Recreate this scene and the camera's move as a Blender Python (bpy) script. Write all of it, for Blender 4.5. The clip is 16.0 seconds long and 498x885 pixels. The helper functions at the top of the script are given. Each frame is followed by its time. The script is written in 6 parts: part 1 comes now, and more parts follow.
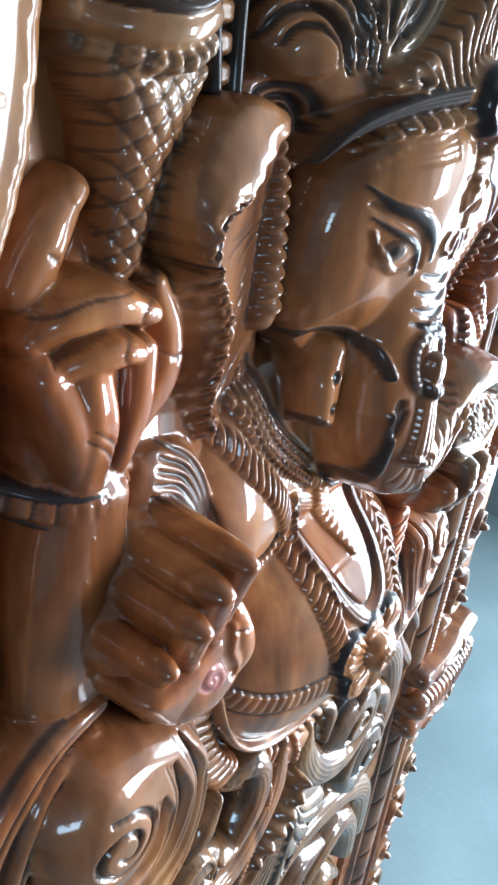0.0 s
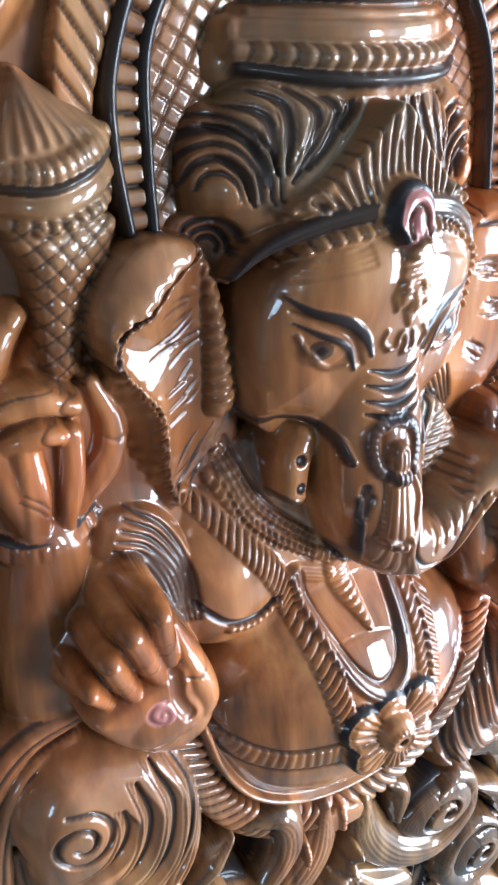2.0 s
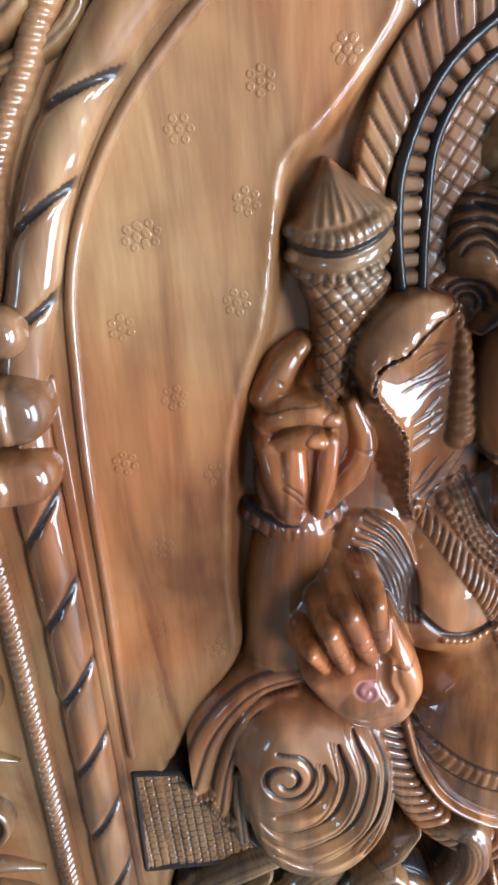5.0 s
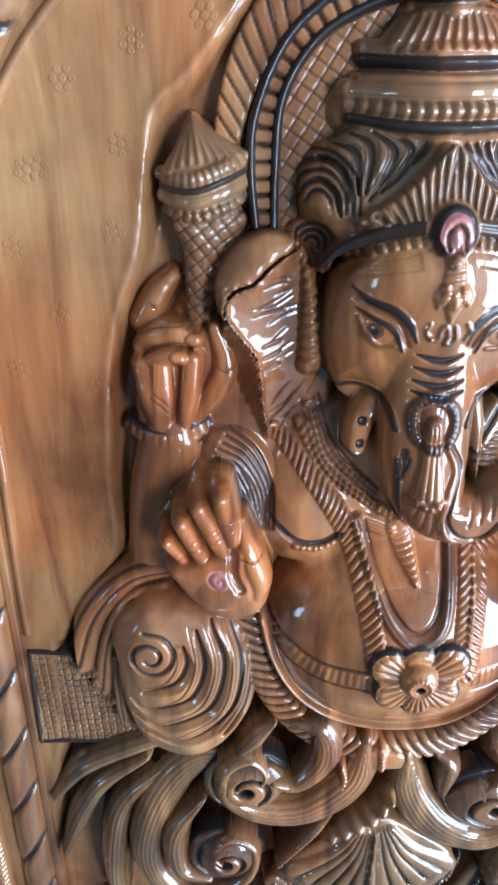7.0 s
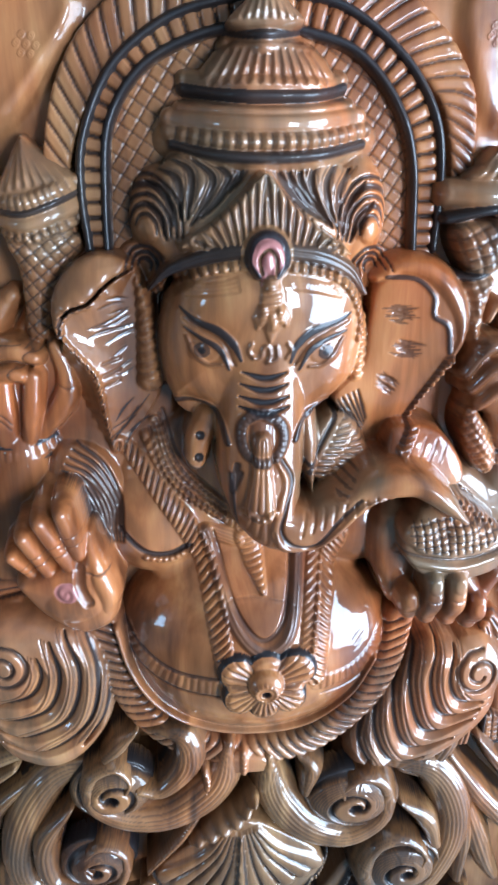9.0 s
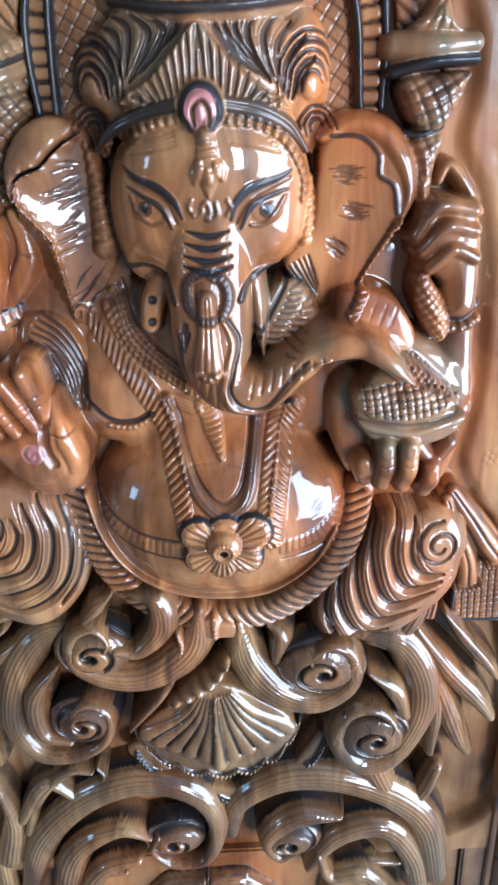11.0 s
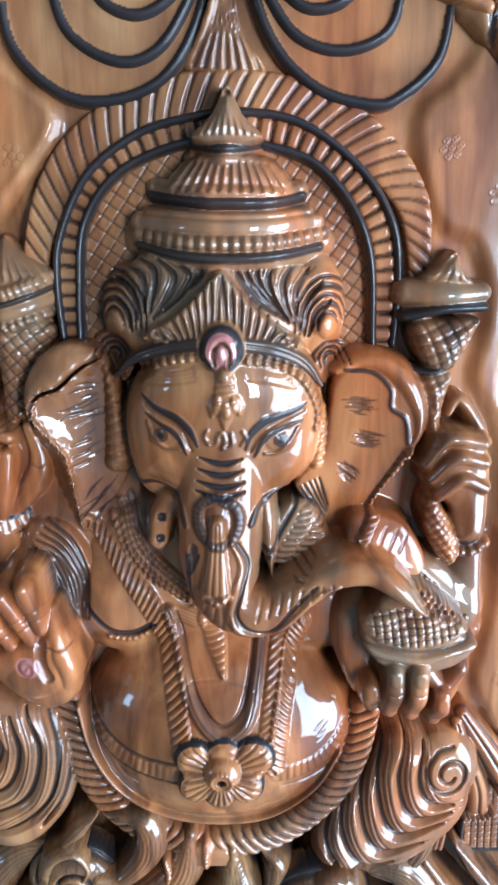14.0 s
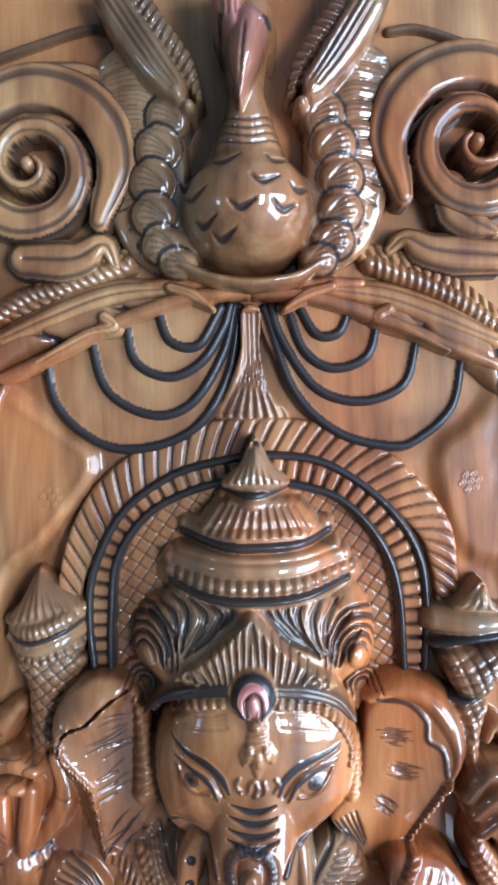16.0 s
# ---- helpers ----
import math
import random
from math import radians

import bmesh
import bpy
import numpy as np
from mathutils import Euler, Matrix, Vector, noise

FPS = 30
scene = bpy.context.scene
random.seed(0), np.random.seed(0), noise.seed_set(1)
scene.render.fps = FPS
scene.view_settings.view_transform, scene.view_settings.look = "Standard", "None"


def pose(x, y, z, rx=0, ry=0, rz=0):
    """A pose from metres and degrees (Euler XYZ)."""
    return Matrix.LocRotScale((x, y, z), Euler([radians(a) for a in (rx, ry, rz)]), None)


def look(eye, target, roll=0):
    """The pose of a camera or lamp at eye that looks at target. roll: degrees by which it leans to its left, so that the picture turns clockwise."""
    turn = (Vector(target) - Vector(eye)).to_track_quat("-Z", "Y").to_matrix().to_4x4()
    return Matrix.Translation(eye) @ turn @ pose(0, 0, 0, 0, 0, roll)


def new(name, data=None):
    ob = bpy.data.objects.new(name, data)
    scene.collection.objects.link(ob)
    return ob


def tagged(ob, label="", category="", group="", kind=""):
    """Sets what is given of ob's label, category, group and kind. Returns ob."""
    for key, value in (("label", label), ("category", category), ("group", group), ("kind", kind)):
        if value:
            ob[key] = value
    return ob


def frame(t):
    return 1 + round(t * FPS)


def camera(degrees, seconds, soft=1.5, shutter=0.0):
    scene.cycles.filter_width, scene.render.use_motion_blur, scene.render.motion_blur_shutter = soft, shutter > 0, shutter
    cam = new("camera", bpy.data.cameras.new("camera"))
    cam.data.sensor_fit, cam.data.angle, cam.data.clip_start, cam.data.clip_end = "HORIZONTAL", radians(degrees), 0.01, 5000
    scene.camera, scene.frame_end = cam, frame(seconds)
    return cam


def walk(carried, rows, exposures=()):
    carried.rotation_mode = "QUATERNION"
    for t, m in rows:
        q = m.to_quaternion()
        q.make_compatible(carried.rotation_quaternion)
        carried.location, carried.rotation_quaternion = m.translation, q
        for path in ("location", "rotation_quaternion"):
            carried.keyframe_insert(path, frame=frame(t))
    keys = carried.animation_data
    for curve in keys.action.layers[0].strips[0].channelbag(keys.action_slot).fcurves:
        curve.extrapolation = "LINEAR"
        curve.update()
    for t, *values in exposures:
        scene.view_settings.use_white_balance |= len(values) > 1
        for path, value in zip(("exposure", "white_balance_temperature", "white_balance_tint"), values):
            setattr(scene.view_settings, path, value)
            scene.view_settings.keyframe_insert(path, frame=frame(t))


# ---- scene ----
cam = camera(37.5, 16.0, soft=2.9)
PATH = [
    (0, (-0.3908, -0.2153, 1.6605), (0.7106, 0.5663, 0.8797), 5.1),
    (0.5, (-0.3799, -0.2636, 1.6777), (0.6599, 0.6201, 0.9203), 2.9),
    (1, (-0.3494, -0.3198, 1.6894), (0.5936, 0.6841, 0.9577), -0.1),
    (1.5, (-0.3159, -0.3533, 1.6909), (0.4111, 0.8346, 0.9874), -3.3),
    (2, (-0.2714, -0.3728, 1.6987), (0.3760, 0.8720, 1.0162), -4.2),
    (2.5, (-0.2449, -0.3884, 1.7003), (0.2980, 0.9274, 1.0615), -6.1),
    (3, (-0.2231, -0.4072, 1.7065), (0.2059, 0.9664, 1.1052), -7.3),
    (3.5, (-0.2161, -0.4220, 1.7104), (0.0749, 0.9898, 1.1137), -8.6),
    (4, (-0.2285, -0.4274, 1.7112), (-0.0780, 1.0015, 1.1036), -8.0),
    (4.2, (-0.2387, -0.4267, 1.7143), (-0.1435, 1.0101, 1.1137), -7.6),
    (6.3, (-0.2785, -0.5546, 1.7237), (-0.2044, 0.9032, 1.1746), -0.9),
    (6.5, (-0.2254, -0.5585, 1.7120), (-0.1989, 0.8939, 1.1434), -0.2),
    (7, (-0.1552, -0.5624, 1.6909), (-0.1396, 0.8830, 1.1036), -1.9),
    (7.5, (-0.0920, -0.5749, 1.6909), (-0.0897, 0.8775, 1.1223), -2.2),
    (8, (-0.0374, -0.5920, 1.6902), (-0.0562, 0.8572, 1.1122), -1.8),
    (8.5, (-0.0632, -0.5842, 1.6933), (0.0031, 0.8635, 1.1137), -0.8),
    (9, (-0.0679, -0.5811, 1.7019), (0.0499, 0.8635, 1.1231), -1.0),
    (9.5, (-0.0234, -0.5920, 1.6972), (0.0593, 0.8541, 1.1169), -0.6),
    (9.7, (0.0055, -0.5967, 1.6964), (0.0772, 0.8455, 1.1059), -0.8),
    (11.8, (0.0125, -0.6427, 1.6192), (-0.0788, 0.7535, 0.9289), -4.0),
    (12, (0.0039, -0.6365, 1.6223), (-0.1108, 0.7613, 0.9390), -4.0),
    (12.5, (-0.0031, -0.6279, 1.6535), (-0.0842, 0.8190, 1.0771), -3.4),
    (13, (0.0070, -0.6178, 1.6792), (0.0039, 0.8572, 1.1707), -1.4),
    (13.5, (0.0047, -0.6053, 1.6956), (0.0398, 0.8822, 1.2253), -1.0),
    (14, (-0.0008, -0.5983, 1.7120), (0.0257, 0.9032, 1.2900), -0.3),
    (14.5, (-0.0125, -0.5967, 1.7354), (-0.0148, 0.9220, 1.3774), -0.8),
    (15, (-0.0101, -0.5975, 1.7682), (-0.0055, 0.9407, 1.5084), -1.3),
    (15.5, (-0.0023, -0.5897, 1.8150), (-0.0211, 0.9610, 1.6465), -1.1),
    (16, (-0.0078, -0.5834, 1.8462), (-0.0133, 0.9742, 1.7549), -1.4),
]
walk(cam, [(t, look(eye, target, roll)) for t, eye, target, roll in PATH], exposures=((0, 0.42, 6100, 8), (2, 0.40, 5900, 8), (4, 0.33, 5850, 8), (7, 0.19, 5500, 7), (8.5, 0.14, 5400, 6), (9.5, 0.14, 5300, 5), (12, 0.02, 5350, 6), (14, 0.02, 5350, 5), (16, 0.10, 5300, 5)))

# ---- world, lamps ----
world = bpy.data.worlds.new("world")
scene.world = world
world.use_nodes = True
wn = world.node_tree.nodes
sky = wn.new("ShaderNodeTexSky")
sky.sky_type, sky.sun_disc = "NISHITA", False
sky.sun_elevation, sky.sun_rotation = radians(40), radians(200)
world.node_tree.links.new(sky.outputs[0], wn["Background"].inputs[0])
wn["Background"].inputs[1].default_value = 0.1


def window_light(name, eye, target, wide, high, watts, colour):
    """Daylight in a window's opening."""
    lamp = bpy.data.lights.new(name, "AREA")
    lamp.shape, lamp.size, lamp.size_y, lamp.energy, lamp.color = "RECTANGLE", wide, high, watts, colour
    ob = new(name, lamp)
    ob.matrix_world = look(eye, target)
    return ob


window_light("window_daylight_side", (2.24, -1.15, 1.26), (0.0, -1.15, 1.26), 1.68, 2.26, 238, (0.80, 0.92, 1.03))
window_light("window_daylight_back", (1.72, -3.05, 1.45), (1.72, 0.0, 1.45), 0.78, 1.38, 152, (0.90, 0.96, 1.03))
window_light("window_daylight_left", (-3.04, -1.35, 1.65), (0.0, -1.35, 1.65), 0.44, 0.52, 9, (0.55, 0.78, 1.0))


# ---- materials ----
def material(name, roughness=0.5, metallic=0.0):
    m = bpy.data.materials.new(name)
    m.use_nodes = True
    b = m.node_tree.nodes["Principled BSDF"]
    b.inputs["Roughness"].default_value, b.inputs["Metallic"].default_value = roughness, metallic
    return m, m.node_tree.nodes, m.node_tree.links, b


def ramp(nodes, links, source, stops):
    r = nodes.new("ShaderNodeValToRGB")
    while len(r.color_ramp.elements) < len(stops):
        r.color_ramp.elements.new(0.5)
    for e, (at, colour) in zip(r.color_ramp.elements, stops):
        e.position, e.color = at, (*colour, 1)
    links.new(source, r.inputs[0])
    return r.outputs[0]


def mix(nodes, links, factor, a, b, kind="MIX"):
    n = nodes.new("ShaderNodeMix")
    n.data_type, n.blend_type = "RGBA", kind
    for socket, value in ((n.inputs[0], factor), (n.inputs[6], a), (n.inputs[7], b)):
        if isinstance(value, bpy.types.NodeSocket):
            links.new(value, socket)
        else:
            socket.default_value = value if isinstance(value, float) else (*value, 1)
    return n.outputs[2]


def noise_node(nodes, links, scale, detail, stretch, distortion=0.0):
    """Noise on the place in the world, stretched along the grain."""
    at, mp, n = nodes.new("ShaderNodeNewGeometry"), nodes.new("ShaderNodeMapping"), nodes.new("ShaderNodeTexNoise")
    mp.inputs["Scale"].default_value = stretch
    n.inputs["Scale"].default_value, n.inputs["Detail"].default_value, n.inputs["Distortion"].default_value = scale, detail, distortion
    links.new(at.outputs["Position"], mp.inputs["Vector"])
    links.new(mp.outputs[0], n.inputs["Vector"])
    return n.outputs[0]


def varnished_wood(name, dark, middle, light, coat=0.95, gloss=0.075, dust=0.0):
    """Lacquered teak: long grain, darker streaks, black and rose paint where the carving carries it."""
    m, n, l, b = material(name, 0.42)
    grain = noise_node(n, l, 7.0, 5.0, (4.5, 3.0, 0.6), 1.1)
    fine = noise_node(n, l, 60.0, 4.0, (6.0, 3.0, 0.35), 0.2)
    patch = noise_node(n, l, 7.5, 4.0, (1.0, 1.0, 0.7), 0.9)
    wood = ramp(n, l, grain, ((0.28, dark), (0.5, middle), (0.75, light)))
    wood = mix(n, l, 0.18, wood, ramp(n, l, fine, ((0.35, (0.55, 0.5, 0.45)), (0.6, (1.0, 1.0, 1.0)))), "MULTIPLY")
    wood = mix(n, l, 0.75, wood, ramp(n, l, patch, ((0.36, (0.34, 0.24, 0.20)), (0.48, (0.86, 0.82, 0.80)), (0.62, (1.22, 1.20, 1.15)))), "MULTIPLY")
    hue = noise_node(n, l, 4.6, 3.0, (1.0, 1.0, 0.8), 0.5)
    wood = mix(n, l, 0.8, wood, ramp(n, l, hue, ((0.40, (1.06, 0.80, 0.66)), (0.5, (1.0, 1.0, 1.0)), (0.60, (0.95, 1.12, 1.28)))), "MULTIPLY")
    if dust:
        grime = noise_node(n, l, 9.0, 7.0, (1.0, 1.0, 1.0), 0.6)
        wood = mix(n, l, ramp(n, l, grime, ((0.46, (0, 0, 0)), (0.66, (dust, dust, dust)))), wood, (0.155, 0.135, 0.095))
    film, settled = n.new("ShaderNodeAttribute"), noise_node(n, l, 16.0, 6.0, (1.0, 1.0, 1.0), 0.4)
    film.attribute_name = "dust_film"
    patchy = mix(n, l, 1.0, film.outputs["Color"], ramp(n, l, settled, ((0.36, (0.25, 0.25, 0.25)), (0.58, (0.85, 0.85, 0.85)))), "MULTIPLY")
    wood = mix(n, l, patchy, wood, (0.150, 0.112, 0.066))
    for attribute, colour in (("rose_paint", (0.30, 0.11, 0.10)), ("black_paint", (0.012, 0.012, 0.014))):
        a = n.new("ShaderNodeAttribute")
        a.attribute_name = attribute
        wood = mix(n, l, a.outputs["Fac"], wood, colour)
    l.new(wood, b.inputs["Base Color"])
    sheen = noise_node(n, l, 11.0, 4.0, (1.0, 1.0, 1.0), 0.5)
    l.new(ramp(n, l, sheen, ((0.35, (gloss * 0.6,) * 3), (0.55, (gloss,) * 3), (0.75, (gloss * 2.6,) * 3))), b.inputs["Coat Roughness"])
    l.new(mix(n, l, a.outputs["Fac"], (coat,) * 3, (coat * 0.3,) * 3), b.inputs["Coat Weight"])
    b.inputs["Coat IOR"].default_value = 1.56
    b.inputs["Specular IOR Level"].default_value = 0.12
    bump = n.new("ShaderNodeBump")
    bump.inputs["Strength"].default_value, bump.inputs["Distance"].default_value = 0.18, 0.001
    l.new(noise_node(n, l, 130.0, 5.0, (1.6, 1.6, 0.5)), bump.inputs["Height"])
    l.new(bump.outputs[0], b.inputs["Normal"])
    wave = n.new("ShaderNodeBump")
    wave.inputs["Strength"].default_value, wave.inputs["Distance"].default_value = 0.3, 0.003
    l.new(noise_node(n, l, 22.0, 2.0, (1.0, 1.0, 1.0)), wave.inputs["Height"])
    l.new(wave.outputs[0], b.inputs["Coat Normal"])
    return m


FIGURE_WOOD = varnished_wood("figure_teak", (0.095, 0.031, 0.010), (0.265, 0.093, 0.030), (0.425, 0.178, 0.063), coat=0.8, gloss=0.055, dust=0.12)
BOARD_WOOD = varnished_wood("board_teak", (0.142, 0.055, 0.023), (0.262, 0.115, 0.045), (0.345, 0.172, 0.072), coat=0.45, gloss=0.10)
ORNAMENT_WOOD = varnished_wood("ornament_teak", (0.050, 0.021, 0.009), (0.168, 0.075, 0.028), (0.28, 0.140, 0.056), coat=0.95, dust=0.16)
FRAME_WOOD = varnished_wood("frame_teak", (0.090, 0.034, 0.014), (0.190, 0.078, 0.031), (0.29, 0.140, 0.060), coat=0.95, gloss=0.05)

BIRD_WOOD = varnished_wood("bird_teak", (0.070, 0.030, 0.014), (0.190, 0.094, 0.040), (0.31, 0.180, 0.088), coat=0.95, dust=0.06)


def plaster(name, colour, spots):
    m, n, l, b = material(name, 0.8)
    grey = noise_node(n, l, 2.2, 5.0, (1.0, 1.0, 1.0))
    l.new(ramp(n, l, grey, ((0.3, spots), (0.7, colour))), b.inputs["Base Color"])
    bump = n.new("ShaderNodeBump")
    bump.inputs["Strength"].default_value, bump.inputs["Distance"].default_value = 0.3, 0.002
    l.new(noise_node(n, l, 60.0, 4.0, (1.0, 1.0, 1.0)), bump.inputs["Height"])
    l.new(bump.outputs[0], b.inputs["Normal"])
    return m


TEAL = plaster("teal_wall_paint", (0.085, 0.16, 0.18), (0.06, 0.12, 0.14))
PALE = plaster("pale_teal_wall_paint", (0.20, 0.23, 0.23), (0.16, 0.185, 0.19))
CEMENT = plaster("cement_floor", (0.14, 0.19, 0.20), (0.09, 0.13, 0.14))
# ---- carving in relief: u to the right, v up, h out of the board towards the room ----
# The carving is drawn on a plan of its own; PLAN turns its lengths into metres and LIFT sets it above the floor.
PLAN, LIFT = 0.78, 0.62


def glide(points, gap=0.003, closed=False):
    """A smooth line (Catmull-Rom) through rows of numbers, sampled about every gap metres."""
    p = np.array(points, float)
    if len(p) == 2 and not closed:
        p = np.array([p[0], (p[0] + p[1]) / 2, p[1]])
    ring = np.vstack([p[-1:], p, p[:2]]) if closed else np.vstack([2 * p[0] - p[1], p, 2 * p[-1] - p[-2]])
    out = []
    for a, b, c, d in zip(ring, ring[1:], ring[2:], ring[3:]):
        n = max(2, int(np.hypot(*(c - b)[:2]) / gap))
        t = np.linspace(0, 1, n, endpoint=False)[:, None]
        out.append(0.5 * (2 * b + (c - a) * t + (2 * a - 5 * b + 4 * c - d) * t ** 2 + (3 * b - a - 3 * c + d) * t ** 3))
    if not closed:
        out.append(p[-1:])
    return np.vstack(out)


def spread(w, n):
    """A width, or widths along a line, for its n points."""
    w = np.atleast_1d(np.array(w, float))
    return np.interp(np.linspace(0, 1, n), np.linspace(0, 1, len(w)), w) if len(w) > 1 else np.full(n, w[0])


def between(a, b, f):
    """The line a share f of the way from line a to line b (both of the same number of points)."""
    return [tuple(p + (q - p) * f for p, q in zip(x, y)) for x, y in zip(a, b)]


def coil(u, v, h, radius, start, turns, inner=0.12, rise=0.0, n=9):
    """Points of a spiral that winds in from radius; start in degrees, turns negative for clockwise."""
    out = []
    for i in range(int(n * abs(turns)) + 1):
        f = i / int(n * abs(turns))
        r, a = radius * (1 - f * (1 - inner)), radians(start) + f * turns * 2 * math.pi
        out.append((u + r * math.cos(a), v + r * math.sin(a), h + rise * f))
    return out


class Relief:
    def __init__(self, u0, v0, u1, v1, step=0.0015, ground=-0.045):
        self.u0, self.v0, self.step, self.ground = u0, v0, step, ground
        self.nu, self.nv = int((u1 - u0) / step) + 1, int((v1 - v0) / step) + 1
        self.U, self.V = np.meshgrid(u0 + step * np.arange(self.nu), v0 + step * np.arange(self.nv))
        self.H = np.full(self.U.shape, float(ground))
        self.ink, self.rose, self.film = (np.zeros(self.U.shape) for _ in range(3))

    def cut(self, p, reach):
        i0, i1 = (int((f(p[:, 0]) - self.u0 + g) / self.step) for f, g in ((np.min, -reach), (np.max, reach)))
        j0, j1 = (int((f(p[:, 1]) - self.v0 + g) / self.step) for f, g in ((np.min, -reach), (np.max, reach)))
        return slice(max(j0, 0), max(min(j1 + 2, self.nv), 0)), slice(max(i0, 0), max(min(i1 + 2, self.nu), 0))

    def lay(self, sl, mask, new, blend):
        old = self.H[sl]
        if blend > 0:
            k = np.clip(0.5 + 0.5 * (new - old) / blend, 0, 1)
            both = old * (1 - k) + new * k + blend * k * (1 - k)
        else:
            both = np.maximum(old, new)
        self.H[sl] = np.where(mask, both, old)

    def stroke(self, pts, w, drop=None, rel=None, power=2.0, flutes=0, flute=0.0, pitch=0.0, slant=0.0, tooth=0.0, sharp=1.0,
               ink=0.0, groove_ink=0.0, tooth_ink=0.0, rose=0.0, blend=0.0, closed=False, rim=0.0):
        """A raised (rel above 0: on what is there), or a sunk (rel below 0) line; flutes run along it, teeth across it."""
        p = glide(pts, max(0.002, self.step * 1.5), closed)
        if closed:
            p = np.vstack([p, p[:1]])
        half = spread(w, len(p))
        sl = self.cut(p, half.max())
        U, V = self.U[sl], self.V[sl]
        if U.size == 0:
            return self
        best, side, along, high, wide = (np.full(U.shape, x) for x in (9.0, 0.0, 0.0, 0.0, 1.0))
        run = 0.0
        for k in range(len(p) - 1):
            a, d = p[k], p[k + 1] - p[k]
            length = math.hypot(d[0], d[1])
            if length < 1e-7:
                continue
            reach = max(half[k], half[k + 1]) + length
            c0, c1 = int((a[0] - reach - U[0, 0]) / self.step), int((a[0] + reach - U[0, 0]) / self.step) + 2
            r0, r1 = int((a[1] - reach - V[0, 0]) / self.step), int((a[1] + reach - V[0, 0]) / self.step) + 2
            w_ = (slice(max(r0, 0), max(r1, 0)), slice(max(c0, 0), max(c1, 0)))
            x, y = U[w_] - a[0], V[w_] - a[1]
            f = np.clip((x * d[0] + y * d[1]) / length ** 2, 0, 1)
            far = np.hypot(x - f * d[0], y - f * d[1])
            near = far < best[w_]
            best[w_] = np.where(near, far, best[w_])
            side[w_] = np.where(near, np.sign(d[0] * y - d[1] * x), side[w_])
            along[w_] = np.where(near, run + f * length, along[w_])
            high[w_] = np.where(near, a[2] + f * d[2], high[w_])
            wide[w_] = np.where(near, half[k] + f * (half[k + 1] - half[k]), wide[w_])
            run += length
        q = np.clip(best / np.maximum(wide, 1e-5), 0, 1)
        mask = best < wide
        prof = (1 - q ** power) ** (1 / power)
        extra, line = 0.0, 0.0
        if flutes:
            c = (0.5 + 0.5 * np.cos(math.pi * (flutes * q * side + (flutes + 1) % 2))) ** 5
            extra = extra - flute * c * np.sqrt(prof)
            line = np.maximum(line, groove_ink * np.clip(c * 2 - 0.5, 0, 1))
        if pitch:
            c = (0.5 + 0.5 * np.cos(2 * math.pi * (along / pitch + slant * q * side))) ** sharp
            extra = extra + tooth * c * np.sqrt(prof)
            line = np.maximum(line, groove_ink * (c < 0.12) * (tooth > 0))
            line = np.maximum(line, tooth_ink * (c > 0.5))
        if rim:
            line = np.maximum(line, rim * 2 * (q > 0.80))
        if rel is not None:
            self.H[sl] = np.where(mask, self.H[sl] + rel * prof + extra, self.H[sl])
            top = mask
        else:
            new = high - (high - self.ground if drop is None else drop) * (1 - prof) + extra
            top = mask & (new > self.H[sl] - 1e-4)
            self.lay(sl, mask, new, blend)
        edge = np.clip((1 - q) * 4, 0, 1)
        self.ink[sl] = np.where(top, np.maximum(self.ink[sl] * (rel is not None), np.maximum(ink, line) * edge), self.ink[sl])
        self.rose[sl] = np.where(top, rose, self.rose[sl])
        return self

    def inside(self, p, U, V):
        """Whether the places lie in the closed line, and how far they are from it."""
        odd, far = np.zeros(U.shape, bool), np.full(U.shape, 9.0)
        for a, b in zip(p, np.roll(p, -1, 0)):
            d = b - a
            if abs(d[1]) > 1e-9:
                odd ^= ((a[1] > V) != (b[1] > V)) & (U < a[0] + (V - a[1]) * d[0] / d[1])
            f = np.clip(((U - a[0]) * d[0] + (V - a[1]) * d[1]) / max(d[0] ** 2 + d[1] ** 2, 1e-12), 0, 1)
            far = np.minimum(far, np.hypot(U - a[0] - f * d[0], V - a[1] - f * d[1]))
        return odd, far

    def fill(self, pts, bulge=0.0, round_=0.02, lip=0.008, rel=None, blend=0.0, ink=0.0, smooth=True):
        """A closed shape whose edge lies at the points' heights and whose middle swells by bulge."""
        p = glide(pts, 0.006, True) if smooth else np.array(pts, float)
        sl = self.cut(p, 0.0)
        U, V = self.U[sl], self.V[sl]
        if U.size == 0:
            return self
        odd, far = self.inside(p, U, V)
        x = 1 - np.clip(far / round_, 0, 1)
        swell = np.sqrt(np.maximum(1 - x * x, 0))
        if rel is not None:
            self.H[sl] = np.where(odd, self.H[sl] + rel * swell, self.H[sl])
            top = odd
        else:
            weight = total = 0.0
            for a in p[::2]:
                g = 1 / ((U - a[0]) ** 2 + (V - a[1]) ** 2 + 1e-6)
                weight, total = weight + g, total + g * a[2]
            y = 1 - np.clip(far / max(lip, 1e-4), 0, 1)
            new = total / weight + bulge * swell - lip * y * y
            top = odd & (new > self.H[sl])
            self.lay(sl, odd, new, blend)
        self.ink[sl] = np.where(top, ink, self.ink[sl])
        self.rose[sl] = np.where(top, 0, self.rose[sl])
        return self

